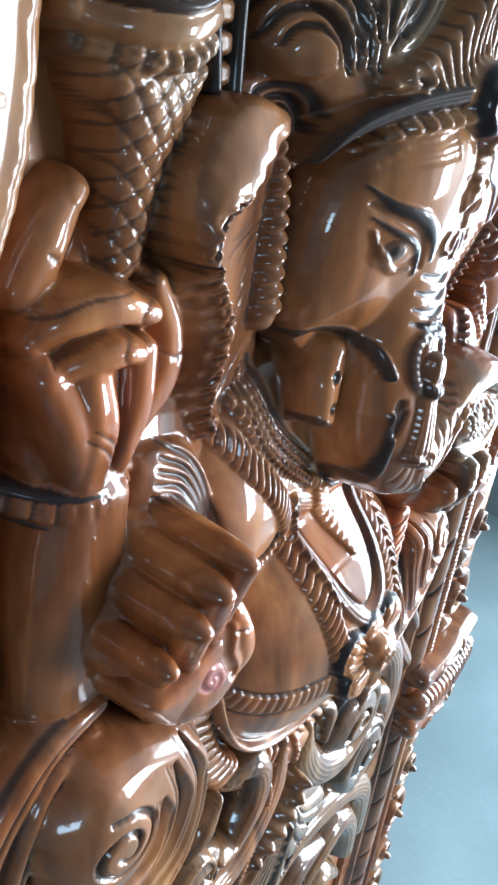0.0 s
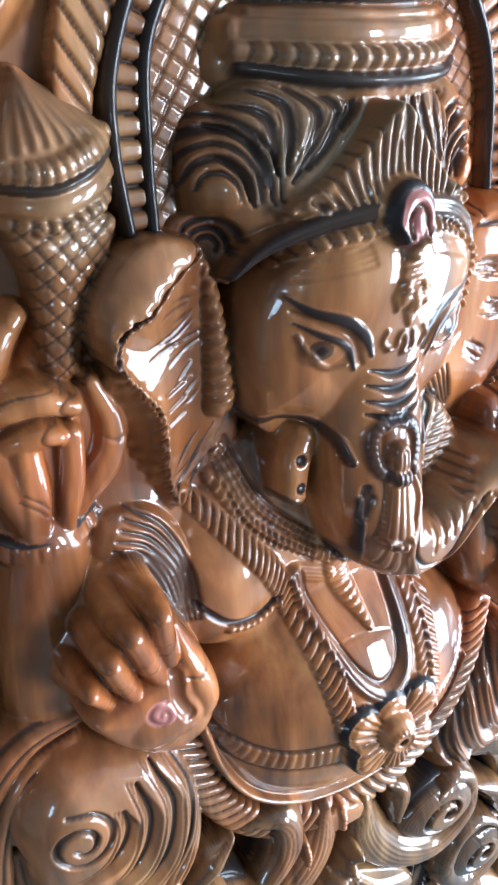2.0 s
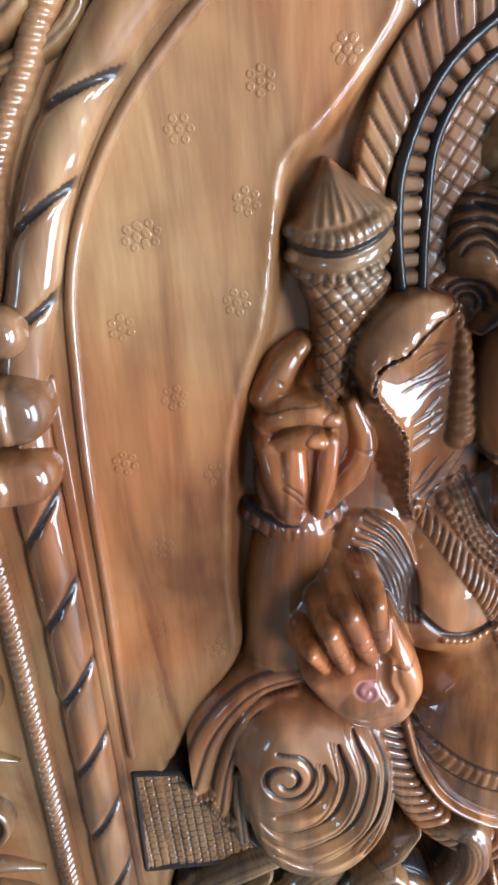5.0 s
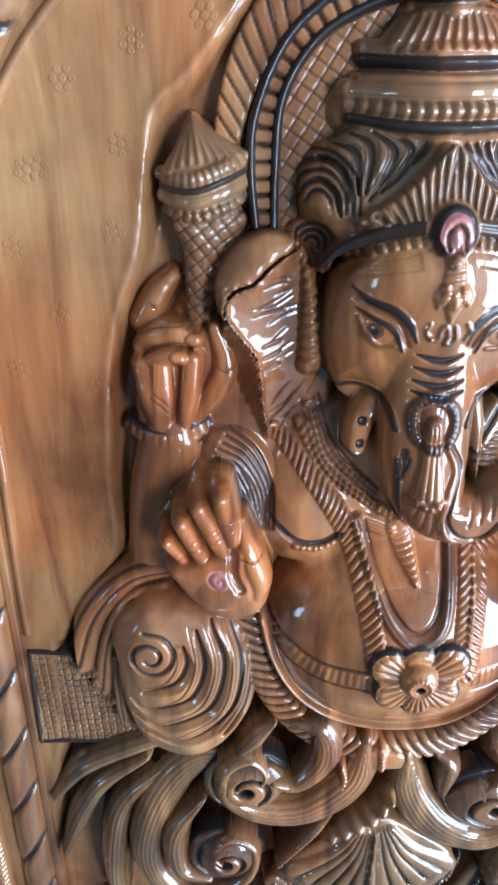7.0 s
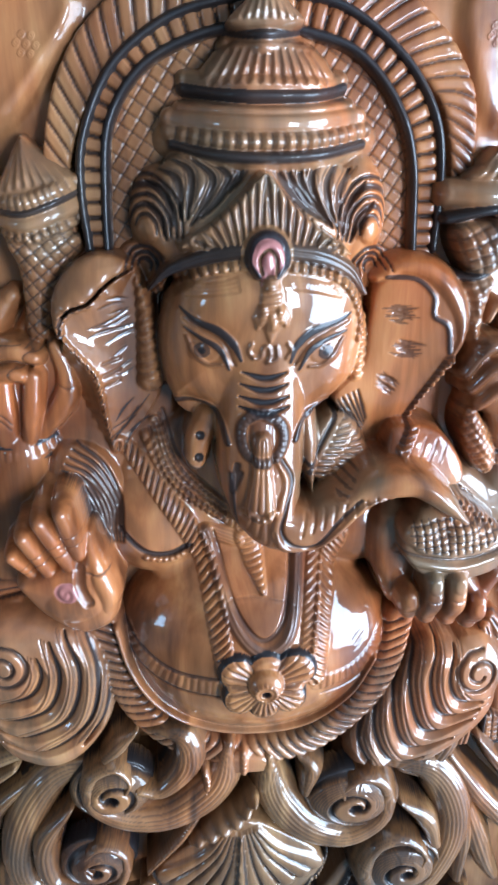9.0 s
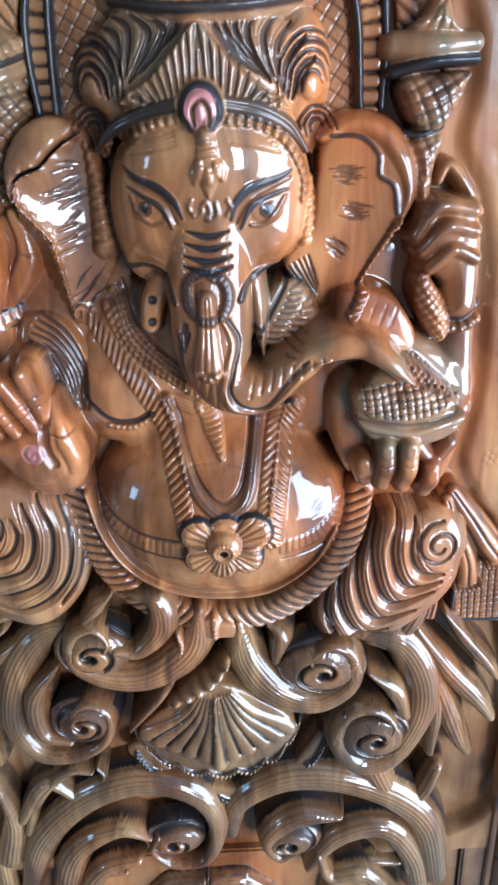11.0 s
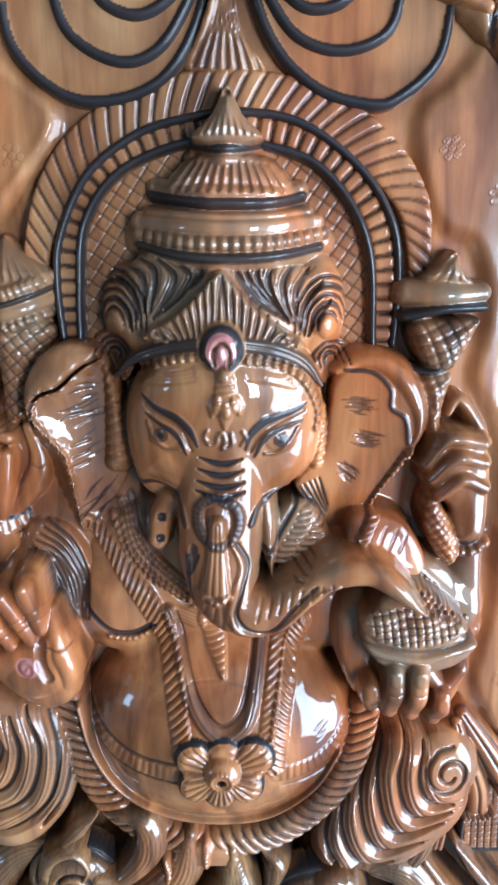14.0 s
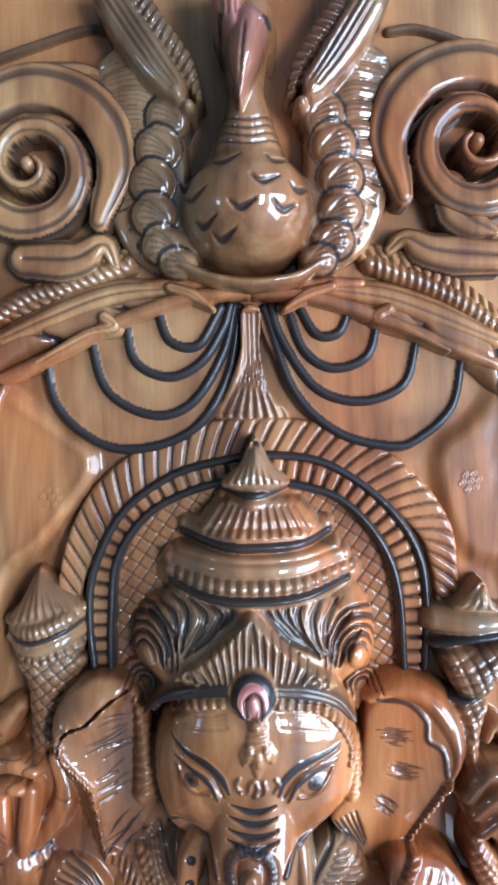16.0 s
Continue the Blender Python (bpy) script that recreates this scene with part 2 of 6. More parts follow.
    def dome(self, at, a, b, base=None, turn=0.0, power=2.0, blend=0.0, rel=None, ink=0.0):
        """A swelling round a place (u, v, h of its top)."""
        u, v, h = at
        r = max(a, b)
        sl = self.cut(np.array([[u, v]]), r)
        x, y = self.U[sl] - u, self.V[sl] - v
        c, s = math.cos(radians(turn)), math.sin(radians(turn))
        q = np.clip(np.hypot((x * c + y * s) / a, (y * c - x * s) / b), 0, 1)
        prof = (1 - q ** power) ** (1 / power)
        if rel is not None:
            self.H[sl] += rel * prof
        else:
            base = self.ground if base is None else base
            self.lay(sl, q < 1, base + (h - base) * prof, blend)
        if rel is None or ink:
            self.ink[sl] = np.where(q < 1, ink, self.ink[sl])
        return self

    def hatch(self, pts, pitch, turn, depth, ink=0.0, wide=0.3):
        """Crossed cuts all over a closed shape."""
        p = glide(pts, 0.008, True)
        sl = self.cut(p, 0.0)
        U, V = self.U[sl], self.V[sl]
        if U.size == 0:
            return self
        odd, far = self.inside(p, U, V)
        for angle in (turn, turn + 90):
            x = (U * math.cos(radians(angle)) + V * math.sin(radians(angle))) / pitch
            c = np.clip(1 - np.abs(x - np.round(x)) / wide, 0, 1)
            self.H[sl] -= np.where(odd, depth * c * np.clip(far / 0.003, 0, 1), 0)
            self.ink[sl] = np.where(odd & (c > 0.45), np.maximum(self.ink[sl], ink), self.ink[sl])
        return self

    def comb(self, a, b, n, w, depth, ink=0.0, **more):
        """n lines spread from line a to line b, sunk where depth is below 0."""
        for i in range(n):
            self.stroke(between(a, b, i / max(n - 1, 1)), w, rel=depth, ink=ink, **more)
        return self

    def scratches(self, at, n, length, turn, wide, depth=-0.001, ink=0.85, wander=14):
        """A handful of short uneven cuts about a place."""
        for i in range(n):
            a = radians(turn + random.uniform(-wander, wander))
            u, v = at[0] + random.uniform(-0.25, 0.25) * length, at[1] + (i / max(n - 1, 1) - 0.5) * wide + random.uniform(-0.1, 0.1) * wide
            half = length * random.uniform(0.25, 0.55)
            d = (half * math.cos(a), half * math.sin(a))
            bend = random.uniform(-0.15, 0.15) * half
            self.stroke([(u - d[0], v - d[1], at[2]), (u - bend * math.sin(a), v + bend, at[2]), (u + d[0], v + d[1], at[2])], [0.0005, random.uniform(0.0011, 0.002), 0.0005], rel=depth, ink=ink)
        return self

    def soften(self, times=1):
        for _ in range(times):
            g = np.pad(self.H, 1, mode="edge")
            g = (g[:-2] + 2 * g[1:-1] + g[2:]) / 4
            self.H = (g[:, :-2] + 2 * g[:, 1:-1] + g[:, 2:]) / 4
        return self

    def mesh(self, name, floor=-0.034):
        keep = self.H > floor
        quad = keep[:-1, :-1] | keep[1:, :-1] | keep[:-1, 1:] | keep[1:, 1:]
        number = np.arange(self.nu * self.nv).reshape(self.nv, self.nu)
        faces = np.stack([number[:-1, :-1][quad], number[:-1, 1:][quad], number[1:, 1:][quad], number[1:, :-1][quad]], 1)
        used, faces = np.unique(faces, return_inverse=True)
        faces = faces.reshape(-1, 4)
        co = np.stack([self.U, -np.maximum(self.H, floor - 0.01), self.V], -1).reshape(-1, 3)[used] * PLAN + np.array([0, 0, LIFT])
        me = bpy.data.meshes.new(name)
        me.vertices.add(len(co))
        me.vertices.foreach_set("co", co.ravel().astype(np.float32))
        me.loops.add(faces.size)
        me.loops.foreach_set("vertex_index", faces.ravel().astype(np.int32))
        me.polygons.add(len(faces))
        me.polygons.foreach_set("loop_start", np.arange(0, faces.size, 4, dtype=np.int32))
        me.polygons.foreach_set("use_smooth", np.ones(len(faces), bool))
        me.update(calc_edges=True)
        for key, field in (("black_paint", self.ink), ("rose_paint", self.rose), ("dust_film", self.film)):
            me.attributes.new(key, "FLOAT", "POINT").data.foreach_set("value", np.clip(field.ravel()[used], 0, 1).astype(np.float32))
        me.validate()
        return me


def carved(name, relief, wood, parent=None, label="", floor=-0.034):
    """One carved mesh as an object, under its thing if there is one."""
    me = relief.mesh(name, floor)
    me.materials.append(wood)
    ob = new(name, me)
    ob.parent = parent
    return tagged(ob, label)


def patch(strokes, step=0.0015, margin=0.004, ground=-0.045):
    """A relief just large enough for the lines given as (points, widths)."""
    lo, hi = np.full(2, 9.0), np.full(2, -9.0)
    for pts, w in strokes:
        p = glide(pts)[:, :2]
        r = np.max(w) + margin
        lo, hi = np.minimum(lo, p.min(0) - r), np.maximum(hi, p.max(0) + r)
    return Relief(lo[0], lo[1], hi[0], hi[1], step, ground)


def box(name, u0, u1, y0, y1, v0, v1, wood, parent=None, bevel=0.004, label="", plan=False):
    bm = bmesh.new()
    bmesh.ops.create_cube(bm, size=1.0)
    bmesh.ops.scale(bm, vec=(u1 - u0, y1 - y0, v1 - v0), verts=bm.verts)
    bmesh.ops.translate(bm, vec=((u0 + u1) / 2, (y0 + y1) / 2, (v0 + v1) / 2), verts=bm.verts)
    if bevel:
        bmesh.ops.bevel(bm, geom=bm.edges[:], offset=bevel, segments=2, affect="EDGES")
    if plan:
        bmesh.ops.transform(bm, matrix=Matrix.Translation((0, 0, LIFT)) @ Matrix.Scale(PLAN, 4), verts=bm.verts)
    me = bpy.data.meshes.new(name)
    bm.to_mesh(me)
    bm.free()
    me.materials.append(wood)
    ob = new(name, me)
    ob.parent = parent
    return tagged(ob, label)


# ---- the room ----
for name, size, mat in (("floor", (-3.0, 2.2, -3.0, 1.3, -0.1, 0.0), CEMENT), ("ceiling", (-3.0, 2.2, -3.0, 1.3, 2.9, 3.0), PALE),
                        ("wall_north", (-3.0, 2.2, 1.3, 1.4, 0.0, 2.9), TEAL)):
    tagged(box(name, *size, mat, bevel=0), kind="structure")


def wall_with_window(name, along, at, lo, hi, w0, w1, z0, z1, thick, outward):
    """A wall with an opening through it; along is the axis that it runs on."""
    for a, b, c, d in ((lo, w0, 0, 2.9), (w1, hi, 0, 2.9), (w0, w1, 0, z0), (w0, w1, z1, 2.9)):
        y = sorted((at, at + outward * thick))
        args = (a, b, *y, c, d) if along == "x" else (*y, a, b, c, d)
        tagged(box(name, *args, PALE, bevel=0), kind="structure")


wall_with_window("wall_west", "y", -3.0, -3.0, 1.3, -2.0, -0.7, 1.0, 2.3, 0.12, -1)
wall_with_window("wall_east", "y", 2.2, -3.0, 1.3, -2.0, -0.3, 0.12, 2.4, 0.12, 1)
wall_with_window("wall_south", "x", -3.0, -3.0, 2.2, 1.32, 2.12, 0.75, 2.15, 0.12, -1)


# ---- the carved door: board, frame, arch ----
MID, MID_FRAME = -0.010, -0.042
door = tagged(new("carved_panel"), "varnished teak panel carved all over in deep relief", "wood carving")
box("door_core", -0.70, 0.62, 0.034, 0.075, -0.78, 2.10, BOARD_WOOD, door, plan=True)
box("lower_panel", -0.42, 0.34, 0.014, 0.034, -0.70, 0.152, BOARD_WOOD, door, plan=True)
box("stile", -0.70, -0.42, 0.004, 0.034, -0.78, 0.152, FRAME_WOOD, door, plan=True)
box("stile", 0.34, 0.62, 0.004, 0.034, -0.78, 0.152, FRAME_WOOD, door, plan=True)


def flip(pts, mid=MID_FRAME):
    """The same line on the other side of the door's middle."""
    return [(2 * mid - u, v, h) for u, v, h in pts]


# The plain ground of the panel, sunk round the figure behind a rounded wavy lip.
board = Relief(-0.70, 0.15, 0.62, 2.10, 0.004, -0.015)
LIP_LEFT = [(-0.233, 1.433, 0.000), (-0.267, 1.406, 0.000), (-0.279, 1.354, 0.000), (-0.294, 1.279, 0.000), (-0.318, 1.220, 0.000), (-0.334, 1.144, 0.000), (-0.343, 1.036, 0.000), (-0.344, 0.959, 0.000), (-0.375, 0.909, 0.000), (-0.419, 0.840, 0.000)]
LIP_RIGHT = [(0.209, 1.421, 0.000), (0.246, 1.401, 0.000), (0.267, 1.352, 0.000), (0.267, 1.298, 0.000), (0.260, 1.253, 0.000), (0.285, 1.204, 0.000), (0.298, 1.141, 0.000), (0.302, 1.046, 0.000), (0.302, 0.973, 0.000), (0.290, 0.884, 0.000), (0.313, 0.829, 0.000)]
sunk = [(-0.178, 1.506, 0.000), (-0.206, 1.541, 0.000), (-0.242, 1.570, 0.000)] + [(-0.27, 1.60, 0), (-0.18, 1.64, 0), (0.0, 1.66, 0), (0.16, 1.64, 0), (0.25, 1.61, 0)] + [(0.234, 1.559, 0.000), (0.211, 1.531, 0.000), (0.185, 1.505, 0.000)]
outline = sunk + LIP_RIGHT[:] + [(0.345, 0.72, 0), (0.345, 0.2, 0), (-0.42, 0.2, 0), (-0.43, 0.78, 0)] + LIP_LEFT[::-1]
board.H[:] = 0.0
pit = glide(outline, 0.01, True)
hole, edge = board.inside(pit, board.U, board.V)
depth = 0.029 - 0.021 * np.maximum(np.clip((board.V - 1.36) / 0.14, 0, 1), np.clip((board.U - 0.10) / 0.1, 0, 1) * np.clip((board.V - 0.75) / 0.1, 0, 1))
board.H -= np.where(hole, depth * np.minimum(edge / 0.016, 1) ** 2 * (3 - 2 * np.minimum(edge / 0.016, 1)), 0)
board.H += np.where(~hole, np.where(board.U > 0, 0.0, 0.002) * np.exp(-(edge / 0.006) ** 2), 0)
board.stroke([(0.108, 1.0, 0), (0.108, 2.1, 0)], 0.004, rel=-0.002, ink=0.35)
carved("board", board, BOARD_WOOD, door, floor=-1.0)

# Drilled flowers of seven dimples on the plain ground.
dimple = bmesh.new()
for i in range(7):
    a, r = i * math.pi / 3, 0.0 if i == 6 else 0.0066
    ring = []
    for radius, height in ((0.0026, 0.0), (0.0021, 0.0002), (0.0014, 0.0001), (0.0003, 0.00005)):
        ring.append([dimple.verts.new((r * math.cos(a) + radius * math.cos(t * math.pi / 5), -height, r * math.sin(a) + radius * math.sin(t * math.pi / 5))) for t in range(10)])
    for o, n in zip(ring, ring[1:]):
        for t in range(10):
            dimple.faces.new((o[t], o[(t + 1) % 10], n[(t + 1) % 10], n[t])).smooth = True
    dimple.faces.new(ring[-1])
dimples = bpy.data.meshes.new("drilled_flower")
dimple.to_mesh(dimples)
dimple.free()
dimples.materials.append(BOARD_WOOD)
FLOWERS = [(-0.299, 1.377, 0.000), (-0.378, 1.359, 0.000), (-0.313, 1.300, 0.000), (-0.408, 1.288, 0.000), (-0.372, 1.225, 0.000), (-0.421, 1.170, 0.000), (-0.343, 1.151, 0.000), (-0.400, 1.084, 0.000), (-0.412, 0.998, 0.000), (-0.361, 0.968, 0.000), (-0.419, 0.918, 0.000), (-0.282, 1.460, 0.000), (-0.345, 1.432, 0.000), (-0.218, 1.476, 0.000)] + [(-0.387, 1.358, 0.000)] + [(-0.217, 1.477, 0.000), (0.214, 1.484, 0.000)] + [(0.264, 1.438, 0.000), (0.212, 1.482, 0.000), (0.295, 1.357, 0.000), (0.303, 1.263, 0.000), (0.325, 1.101, 0.000), (0.324, 0.991, 0.000), (0.315, 0.887, 0.000)]
for u, v, h in FLOWERS:
    ob = new("drilled_flower", dimples)
    ob.parent, ob.location, ob.rotation_euler = door, (u * PLAN, -0.0003, v * PLAN + LIFT), (0, u * 9, 0)


# Mouldings that rise beside the panel and close over it in an arch.
def moulding(name, pts, w, label="", **more):
    r = patch([(pts, w)], 0.0015)
    r.stroke(pts, w, **more)
    return carved(name, r, FRAME_WOOD, door, label, floor=-0.006)


def side(u, v0, v1, h):
    return [(u, v0 + (v1 - v0) * i / 9, h) for i in range(10)]


BEAD = [(-0.458, 0.850, 0.003), (-0.458, 0.924, 0.003), (-0.455, 1.046, 0.003), (-0.454, 1.168, 0.003), (-0.449, 1.261, 0.003), (-0.444, 1.315, 0.003), (-0.432, 1.361, 0.003), (-0.409, 1.409, 0.003), (-0.382, 1.449, 0.003), (-0.351, 1.484, 0.003), (-0.316, 1.517, 0.003), (-0.282, 1.546, 0.003)] + [(-0.251, 1.605, 0.003), (-0.204, 1.637, 0.003), (-0.152, 1.654, 0.003)]
BEAD_RIGHT = flip([(-0.458, 0.850, 0.003), (-0.458, 0.924, 0.003), (-0.455, 1.046, 0.003), (-0.454, 1.168, 0.003), (-0.449, 1.261, 0.003)]) + [(0.365, 1.30, 0.003), (0.345, 1.40, 0.003), (0.31, 1.50, 0.003)] + [(0.236, 1.582, 0.003), (0.211, 1.605, 0.003)]
for line in (BEAD, BEAD_RIGHT):
    moulding("bead_moulding", [(u, v, 0.007) for u, v, h in line], 0.006, drop=0.010)
ribbon = dict(drop=0.026, pitch=0.088, slant=0.34, tooth=-0.005, sharp=16, tooth_ink=0.9)
for line in (side(-0.497, -0.72, 1.22, 0.022) + [(-0.469, 1.333, 0.022), (-0.440, 1.414, 0.022), (-0.391, 1.491, 0.022), (-0.340, 1.543, 0.022)] + [(-0.255, 1.626, 0.022), (-0.193, 1.652, 0.022), (-0.132, 1.667, 0.020), (-0.088, 1.678, 0.016)],
             side(0.413, -0.72, 1.22, 0.022) + [(0.405, 1.32, 0.022), (0.372, 1.42, 0.022), (0.32, 1.51, 0.022)] + [(0.234, 1.606, 0.022), (0.183, 1.635, 0.022), (0.128, 1.653, 0.020), (0.074, 1.671, 0.016)]):
    moulding("twisted_moulding", line, 0.022, "round moulding wound with dark ribbon", **ribbon)
rope = dict(drop=0.02, pitch=0.0085, slant=0.55, tooth=0.003)
for line in (side(-0.545, -0.72, 1.22, 0.018) + [(-0.506, 1.328, 0.018), (-0.482, 1.415, 0.018), (-0.447, 1.482, 0.018), (-0.404, 1.544, 0.018)] + [(-0.255, 1.665, 0.018), (-0.193, 1.687, 0.018), (-0.128, 1.709, 0.018)],
             side(0.455, -0.72, 1.22, 0.018) + [(0.45, 1.34, 0.018), (0.42, 1.44, 0.018), (0.36, 1.54, 0.018)] + [(0.235, 1.640, 0.018), (0.179, 1.677, 0.018), (0.113, 1.705, 0.018)]):
    moulding("rope_moulding", line, 0.012, "rope moulding", **rope)
for line in (side(-0.472, -0.72, 1.25, 0.006), side(0.386, -0.72, 1.25, 0.006)):
    moulding("plain_strip", line, 0.006, drop=0.008, power=4)


# ---- ornament of the door ----
def leaf(pts, w, name="scroll_leaf", flutes=5, flute=0.003, ink=0.9, eye=None, wider=1.0, wood=None, power=2.2):
    """A fluted leaf or scroll along a line; eye rolls its end up into a ball."""
    w = [x * wider for x in w]
    r = patch([(pts, w)], 0.0014, 0.01)
    r.stroke(pts, w, flutes=flutes, flute=flute, groove_ink=ink, power=power, rim=0.85)
    r.soften(1)
    made = carved(name, r, wood or ORNAMENT_WOOD, door, floor=-0.034)
    if eye:
        knob = Relief(eye[0] - 0.013, eye[1] - 0.013, eye[0] + 0.013, eye[1] + 0.013, 0.0013)
        knob.dome(eye, 0.009, 0.009, eye[2] - 0.025, power=2.5)
        carved("knob", knob, wood or ORNAMENT_WOOD, made, floor=eye[2] - 0.024)
    return made


# Halo behind the crown: feathered border, two dark rims, a row of beads, lattice ground.
OUTER = [(-0.178, 1.300, 0.000), (-0.181, 1.352, 0.000)] + [(-0.175, 1.400, 0.000), (-0.145, 1.458, 0.000), (-0.095, 1.495, 0.000), (-0.043, 1.510, 0.000), (0.009, 1.515, 0.000), (0.067, 1.504, 0.000), (0.124, 1.463, 0.000), (0.157, 1.413, 0.000), (0.166, 1.357, 0.000)] + [(0.163, 1.291, 0.000)]
INNER = [(-0.161, 1.299, 0.000), (-0.159, 1.351, 0.000)] + [(-0.151, 1.411, 0.000), (-0.120, 1.456, 0.000), (-0.072, 1.481, 0.000), (-0.020, 1.491, 0.000), (0.026, 1.486, 0.000), (0.078, 1.469, 0.000), (0.117, 1.428, 0.000), (0.137, 1.375, 0.000)] + [(0.142, 1.291, 0.000)]
r = patch([(INNER, 0.02)], 0.0012)
r.fill([(u, v, -0.007) for u, v, h in INNER], 0.0, 0.01, 0.002)
r.hatch(INNER, 0.0125, 55, 0.0014, 0.65, wide=0.11)
halo = carved("halo", r, BOARD_WOOD, door, "cross-hatched ground of the halo", floor=-0.034)
FEATHER = [(-0.197, 1.305, -0.002), (-0.202, 1.345, 0.0)] + [(-0.200, 1.389, 0.002), (-0.176, 1.447, 0.002), (-0.136, 1.490, 0.002), (-0.077, 1.519, 0.002), (-0.008, 1.528, 0.002), (0.067, 1.519, 0.002), (0.130, 1.487, 0.002), (0.174, 1.439, 0.002), (0.186, 1.392, 0.002)] + [(0.188, 1.345, 0.0), (0.183, 1.305, -0.002)]
r = patch([(FEATHER, 0.03)])
r.stroke(FEATHER, [0.008, 0.014, 0.022, 0.026, 0.027, 0.026, 0.022, 0.014, 0.008], drop=0.022, power=8, pitch=0.0160, slant=-0.8, tooth=-0.0034, sharp=7, tooth_ink=0.7)
carved("feather_border", r, BOARD_WOOD, halo, "feathered border of the halo", floor=-0.034)
r = patch([(OUTER, 0.02)])
MIDLINE = [((a[0] + b[0]) / 2, (a[1] + b[1]) / 2, 0.004) for a, b in zip(glide(OUTER)[np.linspace(0, len(glide(OUTER)) - 1, 24).astype(int)], glide(INNER)[np.linspace(0, len(glide(INNER)) - 1, 24).astype(int)])]
r.stroke(MIDLINE, 0.012, drop=0.02, power=6, pitch=0.0145, tooth=-0.005, sharp=5, tooth_ink=0.85)
carved("bead_band", r, BOARD_WOOD, halo, "row of square beads", floor=-0.034)
for line in (OUTER, INNER):
    r = patch([(line, 0.012)])
    r.stroke([(u, v, 0.009) for u, v, h in line], 0.0062, drop=0.03, power=2.6, flutes=2, flute=0.0012, ink=0.93)
    carved("rim", r, ORNAMENT_WOOD, halo, "black rim of the halo", floor=-0.034)

# Scalloped lobes under the arch, each with a dark raised edge, and the stem between them.
LOBES_WEST = (([(-0.216, 1.638, 0.004), (-0.206, 1.572, 0.004), (-0.162, 1.531, 0.004), (-0.111, 1.527, 0.004), (-0.064, 1.548, 0.004), (-0.032, 1.599, 0.004), (-0.019, 1.664, 0.004), (-0.118, 1.669, 0.004)], -1), ([(-0.170, 1.642, 0.007), (-0.154, 1.585, 0.007), (-0.109, 1.559, 0.007), (-0.069, 1.571, 0.007), (-0.037, 1.619, 0.007), (-0.024, 1.664, 0.007), (-0.100, 1.674, 0.007)], -1), ([(-0.133, 1.655, 0.010), (-0.124, 1.613, 0.010), (-0.091, 1.597, 0.010), (-0.059, 1.611, 0.010), (-0.036, 1.644, 0.010), (-0.028, 1.666, 0.010)], 0), ([(-0.101, 1.668, 0.013), (-0.089, 1.633, 0.013), (-0.061, 1.628, 0.013), (-0.038, 1.663, 0.013)], 0))
LOBES_EAST = (([(0.204, 1.611, 0.004), (0.193, 1.560, 0.004), (0.158, 1.528, 0.004), (0.130, 1.522, 0.004), (0.078, 1.537, 0.004), (0.034, 1.581, 0.004), (0.006, 1.663, 0.004), (0.137, 1.660, 0.004)], -1), ([(0.158, 1.629, 0.007), (0.144, 1.584, 0.007), (0.101, 1.568, 0.007), (0.056, 1.583, 0.007), (0.023, 1.632, 0.007), (0.013, 1.663, 0.007), (0.080, 1.670, 0.007)], -1), ([(0.120, 1.652, 0.010), (0.107, 1.613, 0.010), (0.073, 1.602, 0.010), (0.045, 1.620, 0.010), (0.029, 1.662, 0.010)], 0), ([(0.091, 1.663, 0.013), (0.079, 1.637, 0.013), (0.057, 1.636, 0.013), (0.040, 1.664, 0.013)], 0))
for pts, end in LOBES_WEST + LOBES_EAST:
    r = patch([(pts, 0.01)])
    r.fill(pts, 0.0, 0.01, 0.001)
    r.stroke([(u, v, h + 0.004) for u, v, h in (pts[:end] if end else pts)], 0.0075, drop=0.02, ink=0.96)
    carved("scalloped_lobe", r, BOARD_WOOD, door, "scalloped lobe with a black raised edge", floor=-0.034)
STEM = [(-0.017, 1.662, 0.016), (-0.020, 1.621, 0.012), (-0.035, 1.582, 0.004), (-0.050, 1.554, -0.008), (-0.010, 1.538, -0.010), (0.031, 1.552, -0.008), (0.011, 1.581, 0.004), (0.001, 1.621, 0.012), (0.002, 1.662, 0.016)]
r = patch([(STEM, 0.01)])
r.fill(STEM, 0.006, 0.012, 0.003)
r.comb([(-0.014, 1.657, 0.014), (-0.016, 1.604, 0.014), (-0.038, 1.557, 0.014)], [(-0.001, 1.657, 0.014), (0.001, 1.604, 0.014), (0.024, 1.553, 0.014)], 7, 0.003, -0.003, 0.35)
carved("fan_stem", r, BOARD_WOOD, door, floor=-0.034)
BAR = [(-0.112, 1.686, 0.022), (-0.070, 1.687, 0.026), (-0.009, 1.685, 0.028), (0.045, 1.684, 0.026), (0.101, 1.683, 0.022)]
leaf(BAR, [0.012, 0.017, 0.017, 0.017, 0.012], "arch_keystone", 2, 0.001, 0.0, wood=FIGURE_WOOD)
